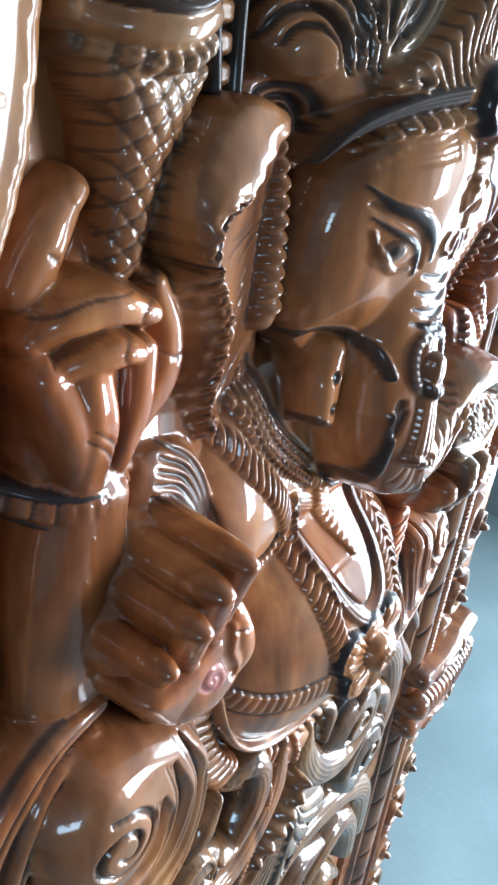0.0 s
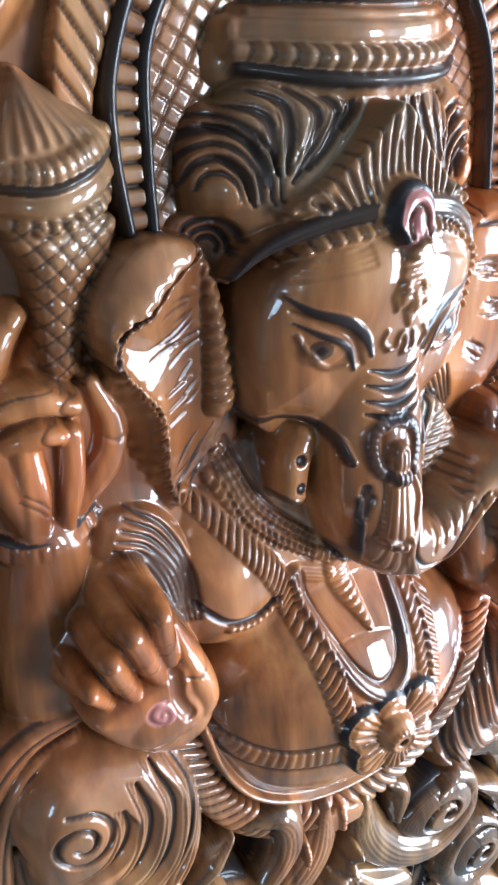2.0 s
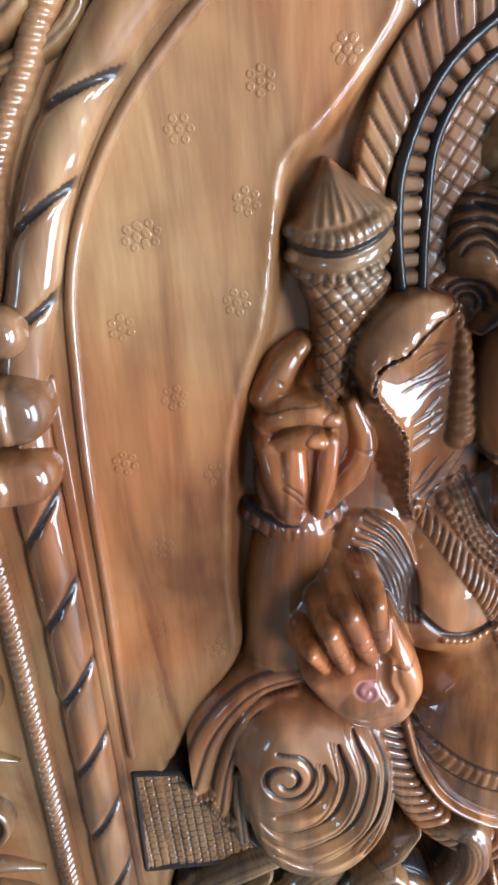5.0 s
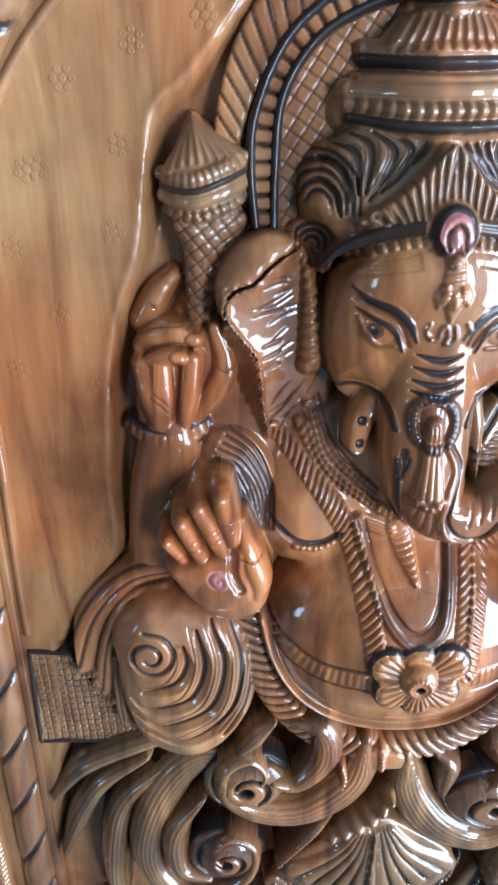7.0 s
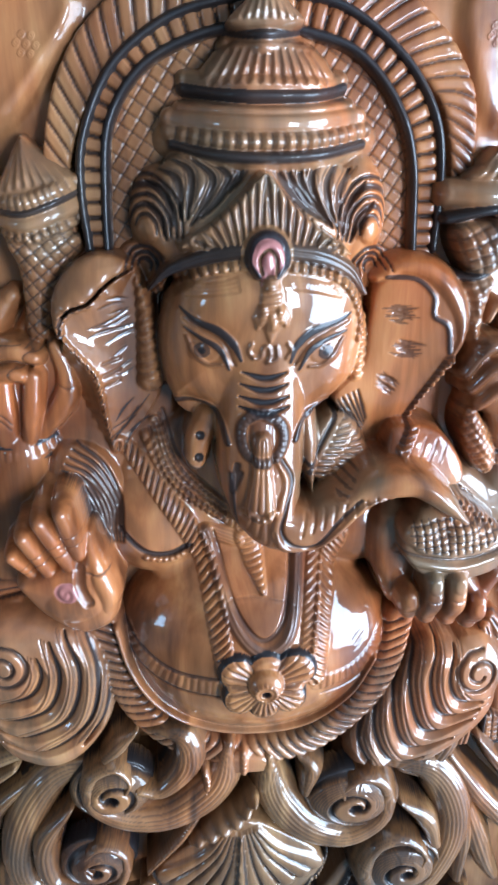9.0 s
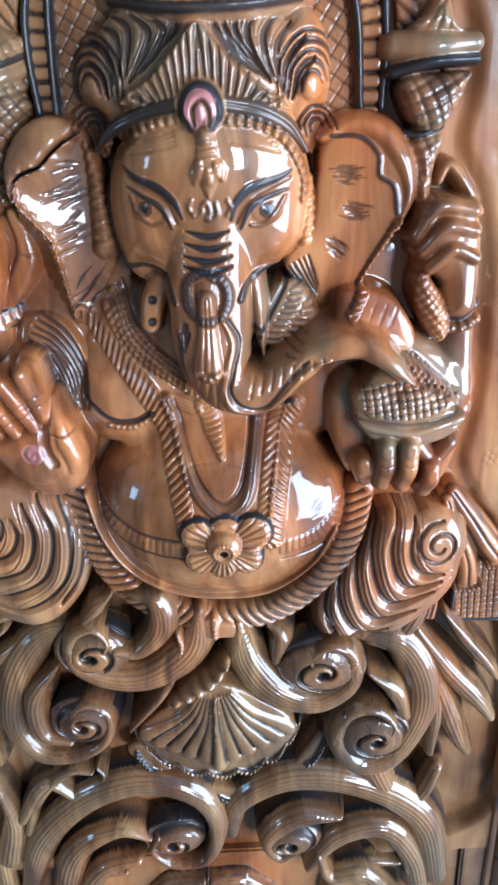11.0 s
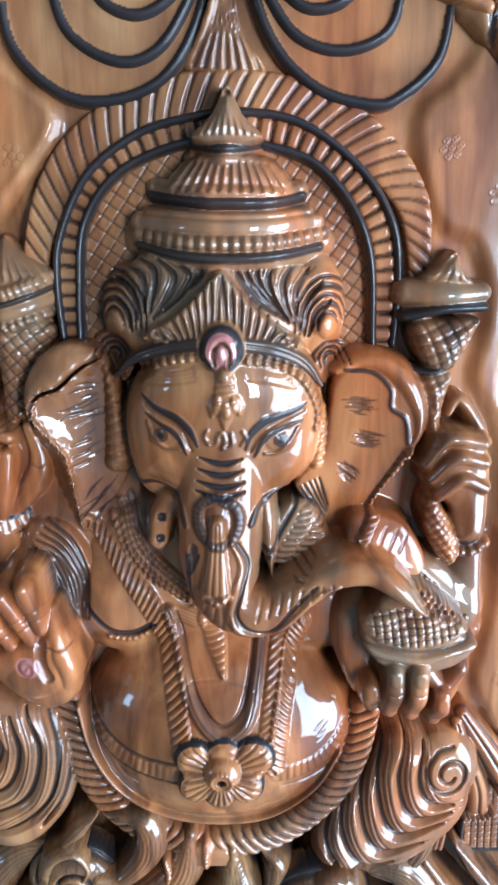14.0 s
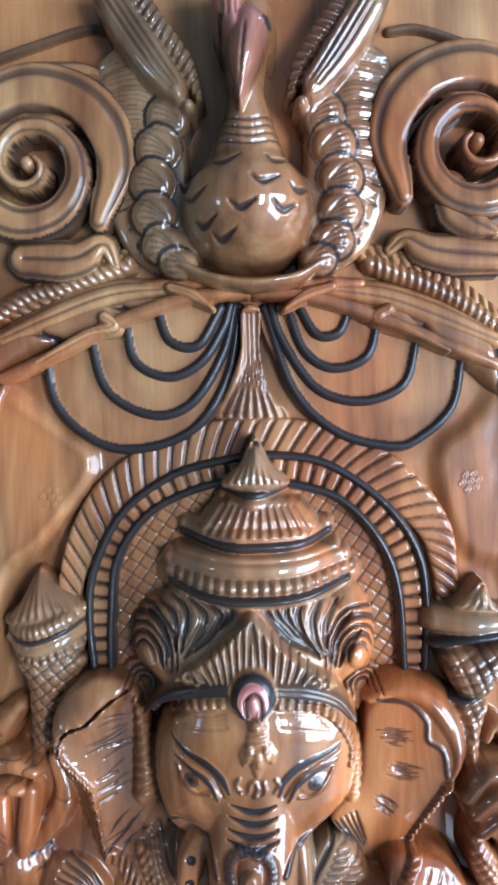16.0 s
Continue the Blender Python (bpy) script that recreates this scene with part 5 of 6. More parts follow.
    r.fill([(-0.136, 1.290, 0.020), (-0.158, 1.299, 0.022), (-0.182, 1.297, 0.023), (-0.205, 1.280, 0.022), (-0.218, 1.256, 0.022), (-0.219, 1.232, 0.026), (-0.211, 1.217, 0.036), (-0.209, 1.236, 0.040), (-0.200, 1.247, 0.039), (-0.182, 1.253, 0.038), (-0.171, 1.263, 0.036), (-0.158, 1.273, 0.033), (-0.143, 1.281, 0.029)], 0.011, 0.018, 0.005)
    r.stroke(RIDGE[:7], [0.0008, 0.0012, 0.0016, 0.0018, 0.0020, 0.0020], rel=-0.001, ink=0.75)
    r.stroke(RIDGE[3:7], 0.0040, rel=0.001, pitch=0.0075, slant=0.6, tooth=0.0036, groove_ink=0.9)
    r.stroke(RIDGE[6:], 0.0036, rel=0.0016, pitch=0.0058, slant=0.8, tooth=0.0032, groove_ink=0.85)
    r.scratches((-0.158, 1.248, 0.03), 3, 0.030, 4, 0.012, ink=0.5)
    r.scratches((-0.160, 1.226, 0.03), 5, 0.040, 12, 0.018, ink=0.7)
    r.scratches((-0.158, 1.188, 0.03), 3, 0.024, 30, 0.02, ink=0.6)
    r.scratches((0.092, 0.857, 0.070), 4, 0.016, 30, 0.014, ink=0.3)
    r.scratches((-0.149, 1.123, 0.017), 7, 0.052, 38, 0.030)
    r.comb([(-0.174, 1.189, 0.033), (-0.157, 1.194, 0.033)], [(-0.174, 1.165, 0.030), (-0.159, 1.170, 0.030)], 3, 0.0015, -0.002, 0.3)
    earR = [(0.102, 1.261, 0.023), (0.125, 1.272, 0.027), (0.157, 1.267, 0.033), (0.181, 1.243, 0.038), (0.188, 1.211, 0.038), (0.177, 1.175, 0.033), (0.152, 1.135, 0.023), (0.130, 1.086, 0.008), (0.114, 1.060, 0.004), (0.097, 1.091, 0.008), (0.060, 1.143, 0.023), (0.089, 1.182, 0.023), (0.096, 1.229, 0.023)]
    r.fill(earR, 0.006, 0.03, 0.005)
    r.stroke([(0.103, 1.267, 0.027), (0.128, 1.277, 0.035), (0.159, 1.268, 0.042), (0.181, 1.239, 0.045), (0.187, 1.207, 0.043), (0.177, 1.180, 0.038)], [0.010, 0.016, 0.020, 0.020, 0.013, 0.008], drop=0.05)
    r.stroke([(0.111, 1.268, 0.033), (0.139, 1.266, 0.037), (0.156, 1.250, 0.040), (0.158, 1.230, 0.042), (0.172, 1.219, 0.043), (0.177, 1.192, 0.042)], 0.0028, rel=0.002, ink=0.85)
    r.stroke([(0.179, 1.183, 0.040), (0.153, 1.137, 0.030), (0.130, 1.094, 0.014)], 0.0068, rel=0.005, pitch=0.0075, slant=0.6, tooth=0.006, groove_ink=0.6)
    r.stroke([(0.173, 1.183, 0.038), (0.149, 1.141, 0.028), (0.127, 1.100, 0.013)], 0.002, rel=-0.002, ink=0.7)
    r.comb([(0.060, 1.139, 0.028), (0.092, 1.096, 0.028)], [(0.086, 1.153, 0.028), (0.097, 1.118, 0.028)], 6, [0.001, 0.002, 0.001], -0.003, 0.85)
    r.scratches((0.126, 1.232, 0.032), 16, 0.026, 2, 0.014, ink=0.6)
    r.scratches((0.134, 1.196, 0.032), 18, 0.026, -2, 0.014, ink=0.6)
    r.scratches((0.118, 1.160, 0.030), 14, 0.022, -34, 0.014, ink=0.6)
    r.scratches((0.074, 1.119, 0.028), 5, 0.040, -60, 0.02)
    # bead strands between head and ears
    r.stroke([(-0.137, 1.282, 0.020), (-0.130, 1.253, 0.022), (-0.128, 1.213, 0.022), (-0.128, 1.169, 0.022)], [0.007, 0.011, 0.014, 0.016], drop=0.03, pitch=0.011, slant=0.35, tooth=0.004, groove_ink=0.3)
    r.stroke([(0.088, 1.229, 0.027), (0.087, 1.201, 0.029), (0.083, 1.169, 0.029)], [0.007, 0.010, 0.012], drop=0.03, pitch=0.010, slant=0.3, tooth=0.004)
    r.stroke([(0.079, 1.220, 0.034), (0.070, 1.192, 0.035), (0.063, 1.167, 0.034)], [0.006, 0.008, 0.010], drop=0.02, pitch=0.010, slant=0.3, tooth=0.004)
    # hair under the crown
    r.dome((-0.021, 1.326, 0.061), 0.106, 0.082, 0.0, power=2.3, blend=0.006)
    r.dome((-0.107, 1.329, 0.030), 0.034, 0.050, -0.02, blend=0.01)
    r.dome((0.081, 1.328, 0.033), 0.034, 0.060, -0.02, blend=0.01)
    def cut_groove_a(a):
        r.stroke(a, [0.0012, 0.0040, 0.0042, 0.0016], rel=-0.0055, power=1.6, ink=0.8)
        for k in (-0.0055, 0.0055):
            r.stroke([(u + k, v + 0.002, h) for u, v, h in a], [0.0006, 0.0013, 0.0013, 0.0006], rel=-0.0018, ink=0.5)

    cut_groove_a([(-0.121, 1.362, 0.042), (-0.102, 1.352, 0.042), (-0.097, 1.323, 0.042)])
    cut_groove_a([(-0.120, 1.342, 0.040), (-0.107, 1.330, 0.040), (-0.103, 1.311, 0.040)])
    cut_groove_a([(-0.107, 1.372, 0.046), (-0.090, 1.362, 0.046), (-0.089, 1.330, 0.046)])
    cut_groove_a([(-0.094, 1.380, 0.051), (-0.078, 1.367, 0.051), (-0.083, 1.330, 0.051)])
    cut_groove_a([(-0.076, 1.380, 0.056), (-0.059, 1.364, 0.056), (-0.067, 1.342, 0.056), (-0.080, 1.324, 0.056)])
    cut_groove_a([(-0.063, 1.379, 0.060), (-0.045, 1.365, 0.060), (-0.055, 1.346, 0.060), (-0.070, 1.331, 0.060)])
    cut_groove_a([(-0.049, 1.379, 0.063), (-0.034, 1.369, 0.063), (-0.044, 1.353, 0.063)])
    cut_groove_a([(-0.004, 1.378, 0.065), (0.004, 1.361, 0.065), (0.020, 1.341, 0.065), (0.038, 1.327, 0.065)])
    cut_groove_a([(0.008, 1.378, 0.065), (0.012, 1.361, 0.065), (0.026, 1.341, 0.065), (0.046, 1.323, 0.065)])
    cut_groove_a([(0.026, 1.380, 0.063), (0.020, 1.364, 0.063), (0.030, 1.342, 0.063), (0.051, 1.319, 0.063)])
    cut_groove_a([(0.043, 1.381, 0.060), (0.031, 1.363, 0.060), (0.036, 1.341, 0.060), (0.050, 1.322, 0.060)])
    cut_groove_a([(0.059, 1.377, 0.055), (0.046, 1.358, 0.055), (0.048, 1.336, 0.055), (0.056, 1.318, 0.055)])
    cut_groove_a([(0.073, 1.369, 0.048), (0.059, 1.350, 0.048), (0.059, 1.327, 0.048), (0.063, 1.312, 0.048)])
    cut_groove_a([(0.086, 1.357, 0.042), (0.072, 1.341, 0.042), (0.066, 1.318, 0.042), (0.068, 1.304, 0.042)])
    cut_groove_a([(0.095, 1.339, 0.037), (0.081, 1.325, 0.037), (0.072, 1.303, 0.037)])
    # curled locks at the temples
    for pts, at, s in (([(-0.152, 1.300, -0.010), (-0.120, 1.308, 0.004), (-0.104, 1.282, 0.014), (-0.112, 1.256, 0.010), (-0.136, 1.268, -0.006)], (-0.126, 1.284, 0.012), 1), ([(0.118, 1.290, -0.010), (0.094, 1.298, 0.004), (0.080, 1.276, 0.014), (0.090, 1.250, 0.010), (0.106, 1.262, -0.006)], (0.097, 1.277, 0.012), -1)):
        r.fill(pts, 0.008, 0.014, 0.004)
        for k in (0.007, 0.013, 0.019):
            r.stroke([(at[0] + s * k * math.cos(radians(t)), at[1] + k * math.sin(radians(t)), at[2]) for t in (190, 130, 70, 10, -40)], [0.0008, 0.0022, 0.0026, 0.001], rel=-0.0035, ink=0.85)
    for u, v, s in ((-0.122, 1.318, 1), (0.092, 1.312, -1)):
        r.dome((u, v, 0.03), 0.012, 0.012, rel=0.006)
        for k, wide in ((0.012, 0.0022), (0.019, 0.0030), (0.026, 0.0022), (0.033, 0.0034), (0.040, 0.0020)):
            arc = [(u + s * k * math.cos(radians(t)) * 0.9, v + k * math.sin(radians(t)) * 1.25, 0.03) for t in (165, 120, 75, 30, -10)]
            r.stroke(arc, [0.0008, wide, wide, 0.001], rel=-0.0045, ink=0.85)
    # pointed fan over the brow
    r.fill([(-0.015, 1.369, 0.086), (-0.035, 1.350, 0.082), (-0.062, 1.326, 0.071), (-0.087, 1.312, 0.061), (-0.083, 1.302, 0.060), (-0.016, 1.306, 0.089), (0.061, 1.293, 0.058), (0.065, 1.300, 0.058), (0.031, 1.324, 0.071), (0.005, 1.349, 0.081)], 0.004, 0.012, 0.004)
    r.comb([(-0.015, 1.366, 0.075), (-0.019, 1.309, 0.075)], [(-0.077, 1.312, 0.066), (-0.060, 1.304, 0.066)], 9, [0.0014, 0.0026, 0.0026, 0.0014], -0.004, 0.6)
    r.comb([(-0.013, 1.366, 0.075), (-0.009, 1.309, 0.075)], [(0.056, 1.304, 0.065), (0.038, 1.299, 0.065)], 9, [0.0014, 0.0026, 0.0026, 0.0014], -0.004, 0.6)
    for a in (coil(*(-0.076, 1.311, 0.068), 0.016, 180, 1.3), coil(*(0.045, 1.302, 0.066), 0.016, 0, -1.3)):
        r.stroke(a, 0.003, rel=0.004, ink=0.15)
    # brow band, pearls, jewel
    r.stroke([(-0.123, 1.264, 0.040), (-0.102, 1.284, 0.055), (-0.070, 1.297, 0.072), (-0.036, 1.304, 0.088)], [0.002, 0.0065, 0.0080, 0.0085], drop=0.03, power=4, flutes=3, flute=0.0016, ink=0.9)
    r.stroke([(0.004, 1.303, 0.089), (0.036, 1.296, 0.079), (0.065, 1.281, 0.064), (0.084, 1.257, 0.052)], [0.010, 0.011, 0.009, 0.004], drop=0.03, power=3, flutes=3, flute=0.002, ink=0.75)
    r.stroke([(-0.118, 1.258, 0.046), (-0.097, 1.274, 0.060), (-0.068, 1.286, 0.075), (-0.033, 1.292, 0.091)], 0.0048, rel=0.0045, pitch=0.0092, tooth=0.0045, groove_ink=0.6)
    r.stroke([(0.001, 1.290, 0.093), (0.036, 1.284, 0.082), (0.064, 1.268, 0.068), (0.082, 1.235, 0.053), (0.082, 1.212, 0.050)], 0.0048, rel=0.0045, pitch=0.0092, tooth=0.0045, groove_ink=0.6)
    r.comb([(-0.042, 1.282, 0.090), (-0.054, 1.278, 0.088), (-0.072, 1.275, 0.085)], [(-0.040, 1.270, 0.090), (-0.057, 1.267, 0.087), (-0.087, 1.263, 0.082)], 4, 0.0018, -0.0015)
    r.comb([(0.008, 1.281, 0.092), (0.024, 1.278, 0.091), (0.045, 1.272, 0.089)], [(0.011, 1.271, 0.092), (0.029, 1.267, 0.090), (0.056, 1.259, 0.088)], 4, 0.0018, -0.0015)
    r.dome((-0.014, 1.299, 0.094), 0.024, 0.027, 0.06, power=4)
    r.stroke([(-0.024, 1.283, 0.083), (-0.032, 1.296, 0.083), (-0.027, 1.313, 0.083), (-0.014, 1.319, 0.083), (-0.001, 1.312, 0.083), (0.003, 1.295, 0.083), (-0.005, 1.283, 0.083)], 0.0038, rel=0.003, ink=0.97)
    r.stroke([(-0.015, 1.305, 0.085), (-0.015, 1.295, 0.085)], 0.0165, rel=0.003, power=4, rose=0.9)
    r.stroke([(-0.022, 1.285, 0.085), (-0.026, 1.298, 0.085), (-0.021, 1.308, 0.085), (-0.013, 1.310, 0.085), (-0.007, 1.306, 0.085), (-0.004, 1.295, 0.085), (-0.007, 1.285, 0.085)], 0.005, rel=0.005, rose=0.9)
    r.stroke([(-0.015, 1.300, 0.086), (-0.013, 1.276, 0.086)], [0.0055, 0.0075], rel=0.006, rose=0.9)
    r.stroke([(-0.020, 1.286, 0.085), (-0.022, 1.298, 0.085), (-0.014, 1.306, 0.085), (-0.007, 1.298, 0.085), (-0.008, 1.286, 0.085)], 0.0016, rel=-0.003, ink=0.45)
    r.stroke([(-0.011, 1.278, 0.083), (-0.012, 1.245, 0.083)], [0.008, 0.012], rel=0.003, pitch=0.007, slant=0.2, tooth=0.0022)
    for a in ([(-0.020, 1.253, 0.083), (-0.024, 1.236, 0.083)], [(-0.011, 1.245, 0.083), (-0.012, 1.223, 0.083)], [(-0.002, 1.252, 0.083), (0.002, 1.238, 0.083)]):
        r.stroke(a, [0.005, 0.007, 0.002], rel=0.0035)
    # stepped crown
    def cut_groove(a, w, d, more):
        r.stroke(a, w, drop=d, **more)

    cut_groove([(-0.095, 1.397, 0.011), (-0.054, 1.387, 0.053), (-0.011, 1.383, 0.062), (0.037, 1.385, 0.052), (0.086, 1.395, 0.008)], 0.024, 0.06, dict())
    cut_groove([(-0.094, 1.393, 0.022), (-0.054, 1.383, 0.063), (-0.011, 1.380, 0.072), (0.037, 1.382, 0.062), (0.083, 1.390, 0.020)], 0.006, 0.02, dict(ink=0.9))
    cut_groove([(-0.095, 1.403, 0.019), (-0.054, 1.395, 0.059), (-0.011, 1.393, 0.068), (0.037, 1.394, 0.058), (0.086, 1.403, 0.016)], 0.009, 0.02, dict(pitch=0.0105, tooth=0.003, groove_ink=0.5))
    cut_groove([(-0.094, 1.415, 0.017), (-0.048, 1.409, 0.054), (-0.011, 1.407, 0.062), (0.033, 1.408, 0.054), (0.079, 1.414, 0.018)], 0.012, 0.05, dict(power=3))
    cut_groove([(-0.085, 1.423, 0.019), (-0.046, 1.419, 0.050), (-0.010, 1.417, 0.057), (0.033, 1.418, 0.049), (0.071, 1.423, 0.019)], 0.010, 0.05, dict())
    cut_groove([(-0.081, 1.440, 0.008), (-0.042, 1.432, 0.050), (-0.010, 1.430, 0.058), (0.034, 1.431, 0.047), (0.065, 1.439, 0.012)], 0.009, 0.04, dict(ink=0.92))
    cut_groove([(-0.080, 1.448, 0.006), (-0.042, 1.440, 0.047), (-0.010, 1.439, 0.055), (0.035, 1.439, 0.043), (0.064, 1.445, 0.010)], 0.013, 0.05, dict())
    r.fill([(-0.048, 1.474, -0.005), (-0.068, 1.442, 0.012), (-0.010, 1.431, 0.035), (0.055, 1.440, 0.011), (0.040, 1.473, -0.005), (-0.009, 1.476, 0.030)], 0.026, 0.03, 0.005)
    r.comb([(-0.039, 1.467, 0.037), (-0.057, 1.442, 0.037)], [(0.029, 1.465, 0.037), (0.044, 1.441, 0.037)], 11, 0.0028, -0.003, 0.1)
    r.stroke([(-0.040, 1.474, 0.010), (-0.009, 1.468, 0.044), (0.034, 1.476, 0.000)], 0.014, drop=0.05)
    r.stroke([(-0.042, 1.485, 0.005), (-0.009, 1.478, 0.045), (0.032, 1.487, 0.000)], 0.006, drop=0.03, ink=0.92)
    r.fill([(-0.007, 1.537, 0.018), (-0.022, 1.512, 0.022), (-0.043, 1.488, 0.022), (-0.009, 1.480, 0.028), (0.028, 1.488, 0.022), (0.009, 1.511, 0.022)], 0.022, 0.022, 0.004)
    r.comb([(-0.009, 1.529, 0.037), (-0.036, 1.492, 0.037)], [(-0.005, 1.529, 0.037), (0.022, 1.492, 0.037)], 9, 0.0024, -0.0025)
    # necklaces, sacred thread, belt
    r.comb([(-0.119, 1.130, 0.033), (-0.099, 1.076, 0.033), (-0.055, 1.030, 0.033)], [(-0.134, 1.111, 0.030), (-0.115, 1.055, 0.030), (-0.056, 1.001, 0.030)], 5, 0.0024, -0.003, 0.5)
    r.fill([(0.051, 1.127, 0.028), (0.079, 1.122, 0.027), (0.102, 1.082, 0.027), (0.093, 1.061, 0.030), (0.042, 1.056, 0.037), (0.030, 1.090, 0.037)], 0.010, 0.02, 0.006)
    for a in ([(0.040, 1.061, 0.046), (0.064, 1.097, 0.043), (0.076, 1.123, 0.038)], [(0.059, 1.060, 0.046), (0.080, 1.089, 0.042), (0.089, 1.106, 0.037)]):
        r.stroke(a, 0.0075, rel=0.002, power=4, pitch=0.008, slant=0.5, tooth=-0.003, sharp=2, tooth_ink=0.6)
    r.stroke([(0.031, 1.074, 0.045), (0.052, 1.110, 0.042), (0.064, 1.130, 0.038)], 0.003, rel=-0.003, ink=0.85)
    r.stroke([(-0.127, 1.118, 0.037), (-0.108, 1.070, 0.042), (-0.057, 1.026, 0.051)], 0.007, rel=0.002, pitch=0.0075, tooth=0.002, groove_ink=0.3)
    r.stroke([(-0.138, 1.103, 0.033), (-0.112, 1.055, 0.043), (-0.075, 1.023, 0.050), (-0.039, 0.999, 0.055)], 0.0065, rel=0.003, pitch=0.0075, slant=0.3, tooth=0.0045)
    r.stroke([(-0.166, 1.098, 0.025), (-0.141, 1.067, 0.037), (-0.102, 1.011, 0.050), (-0.078, 0.950, 0.066), (-0.063, 0.856, 0.081)], [0.009, 0.011, 0.012, 0.012, 0.011], rel=0.007, power=3, pitch=0.0085, slant=0.9, tooth=-0.005, sharp=2.5, tooth_ink=0.6)
    r.stroke([(0.069, 0.984, 0.051), (0.055, 0.933, 0.066), (0.045, 0.888, 0.075), (0.039, 0.830, 0.080)], 0.011, rel=0.005, pitch=0.0082, slant=-0.9, tooth=0.004, groove_ink=0.3)
    r.stroke([(0.050, 0.980, 0.055), (0.038, 0.928, 0.068), (0.029, 0.870, 0.080)], 0.009, rel=0.004, pitch=0.0082, slant=0.9, tooth=0.003, groove_ink=0.3)
    r.stroke([(-0.079, 0.998, 0.053), (-0.065, 0.943, 0.068), (-0.049, 0.898, 0.078), (-0.022, 0.872, 0.081), (0.007, 0.886, 0.078), (0.019, 0.930, 0.070), (0.027, 0.975, 0.056)], 0.0075, rel=0.006, flutes=3, flute=0.0015, ink=0.55)
    r.stroke([(-0.071, 0.994, 0.053), (-0.059, 0.942, 0.068), (-0.044, 0.906, 0.078), (-0.022, 0.884, 0.081), (0.000, 0.897, 0.078), (0.012, 0.935, 0.070), (0.019, 0.976, 0.056)], 0.003, rel=-0.003, ink=0.6)
    r.stroke([(-0.076, 0.996, 0.056), (-0.046, 0.982, 0.060)], 0.010, rel=0.004, flutes=5, flute=0.0012, groove_ink=0.5)
    r.stroke([(-0.034, 0.987, 0.058), (-0.027, 0.963, 0.060), (-0.018, 0.932, 0.063)], [0.013, 0.012, 0.004], rel=0.006, pitch=0.006, tooth=0.0016, groove_ink=0.4)
    r.stroke([(-0.171, 1.002, 0.043), (-0.146, 0.977, 0.048), (-0.119, 0.972, 0.051), (-0.097, 0.981, 0.051)], 0.004, rel=-0.004, ink=0.9)
    r.stroke([(-0.145, 0.968, 0.050), (-0.120, 0.964, 0.053), (-0.098, 0.973, 0.053)], 0.0045, rel=0.003, pitch=0.007, tooth=0.002)
    r.stroke([(-0.180, 0.877, 0.046), (-0.158, 0.847, 0.055), (-0.120, 0.830, 0.066), (-0.067, 0.824, 0.078)], 0.0105, rel=0.003, power=4, pitch=0.008, tooth=-0.0016, sharp=2)
    r.stroke([(-0.182, 0.885, 0.045), (-0.157, 0.859, 0.055), (-0.120, 0.841, 0.066), (-0.066, 0.837, 0.078)], 0.0022, rel=-0.002, ink=0.7)
    r.stroke([(-0.181, 0.865, 0.045), (-0.159, 0.835, 0.055), (-0.121, 0.816, 0.066), (-0.067, 0.811, 0.078)], 0.0022, rel=-0.002, ink=0.7)
    r.stroke([(0.043, 0.819, 0.078), (0.084, 0.821, 0.068), (0.113, 0.836, 0.055), (0.130, 0.859, 0.045)], 0.0105, rel=0.003, power=4, pitch=0.008, tooth=-0.0016, sharp=2)
    r.stroke([(0.047, 0.799, 0.076), (0.088, 0.800, 0.066), (0.122, 0.816, 0.051)], 0.002, rel=-0.002, ink=0.4)
    r.stroke([(-0.067, 0.923, 0.076), (-0.025, 0.927, 0.081), (0.016, 0.917, 0.076)], 0.0012, rel=-0.0012, ink=0.2)
    # flower on the belly
    at = (-0.021, 0.836, 0.100)
    PETALS = ((0.003, 0.016, 0.0200, 0.096), (-0.029, 0.014, 0.0190, 0.097), (0.034, 0.014, 0.0215, 0.097), (-0.027, -0.014, 0.0175, 0.104), (0.026, -0.016, 0.0175, 0.104), (-0.001, -0.021, 0.0160, 0.107))
    for du, dv, size, h in PETALS:
        r.dome((at[0] + du, at[1] + dv, h - 0.003), size + 0.0045, size + 0.0045, h - 0.045, power=7, ink=0.97)
    for du, dv, size, h in PETALS:
        r.dome((at[0] + du, at[1] + dv, h), size, size, h - 0.045, power=7)
    for du, dv, size, h in PETALS[1:]:
        a = math.atan2(dv, du)
        for t in (-0.55, -0.33, -0.11, 0.11, 0.33, 0.55):
            reach = math.hypot(du, dv) + size * math.cos(t * 2.0) - 0.002
            r.stroke([(at[0] + 0.015 * math.cos(a + t), at[1] + 0.015 * math.sin(a + t), h), (at[0] + reach * math.cos(a + t), at[1] + reach * math.sin(a + t), h)], [0.0008, 0.0019, 0.001], rel=-0.0024, ink=0.45)
    r.dome((at[0] + 0.001, at[1] + 0.004, 0.112), 0.020, 0.019, 0.096, power=2.4)
    ring = [(at[0] + 0.0120 * math.cos(t * math.pi / 4), at[1] + 0.001 + 0.0115 * math.sin(t * math.pi / 4), 0.11) for t in range(8)]
    r.stroke(ring, 0.0028, rel=0.0020, closed=True, pitch=0.0045, tooth=0.0014, groove_ink=0.4)
    r.dome((at[0], at[1], 0.11), 0.0046, 0.0042, rel=-0.009, ink=0.95)
    # hand raised in blessing
    r.stroke([(-0.247, 1.032, -0.006), (-0.228, 1.004, 0.004), (-0.220, 0.958, 0.009)], [0.026, 0.034, 0.034], power=2.4, blend=0.015)
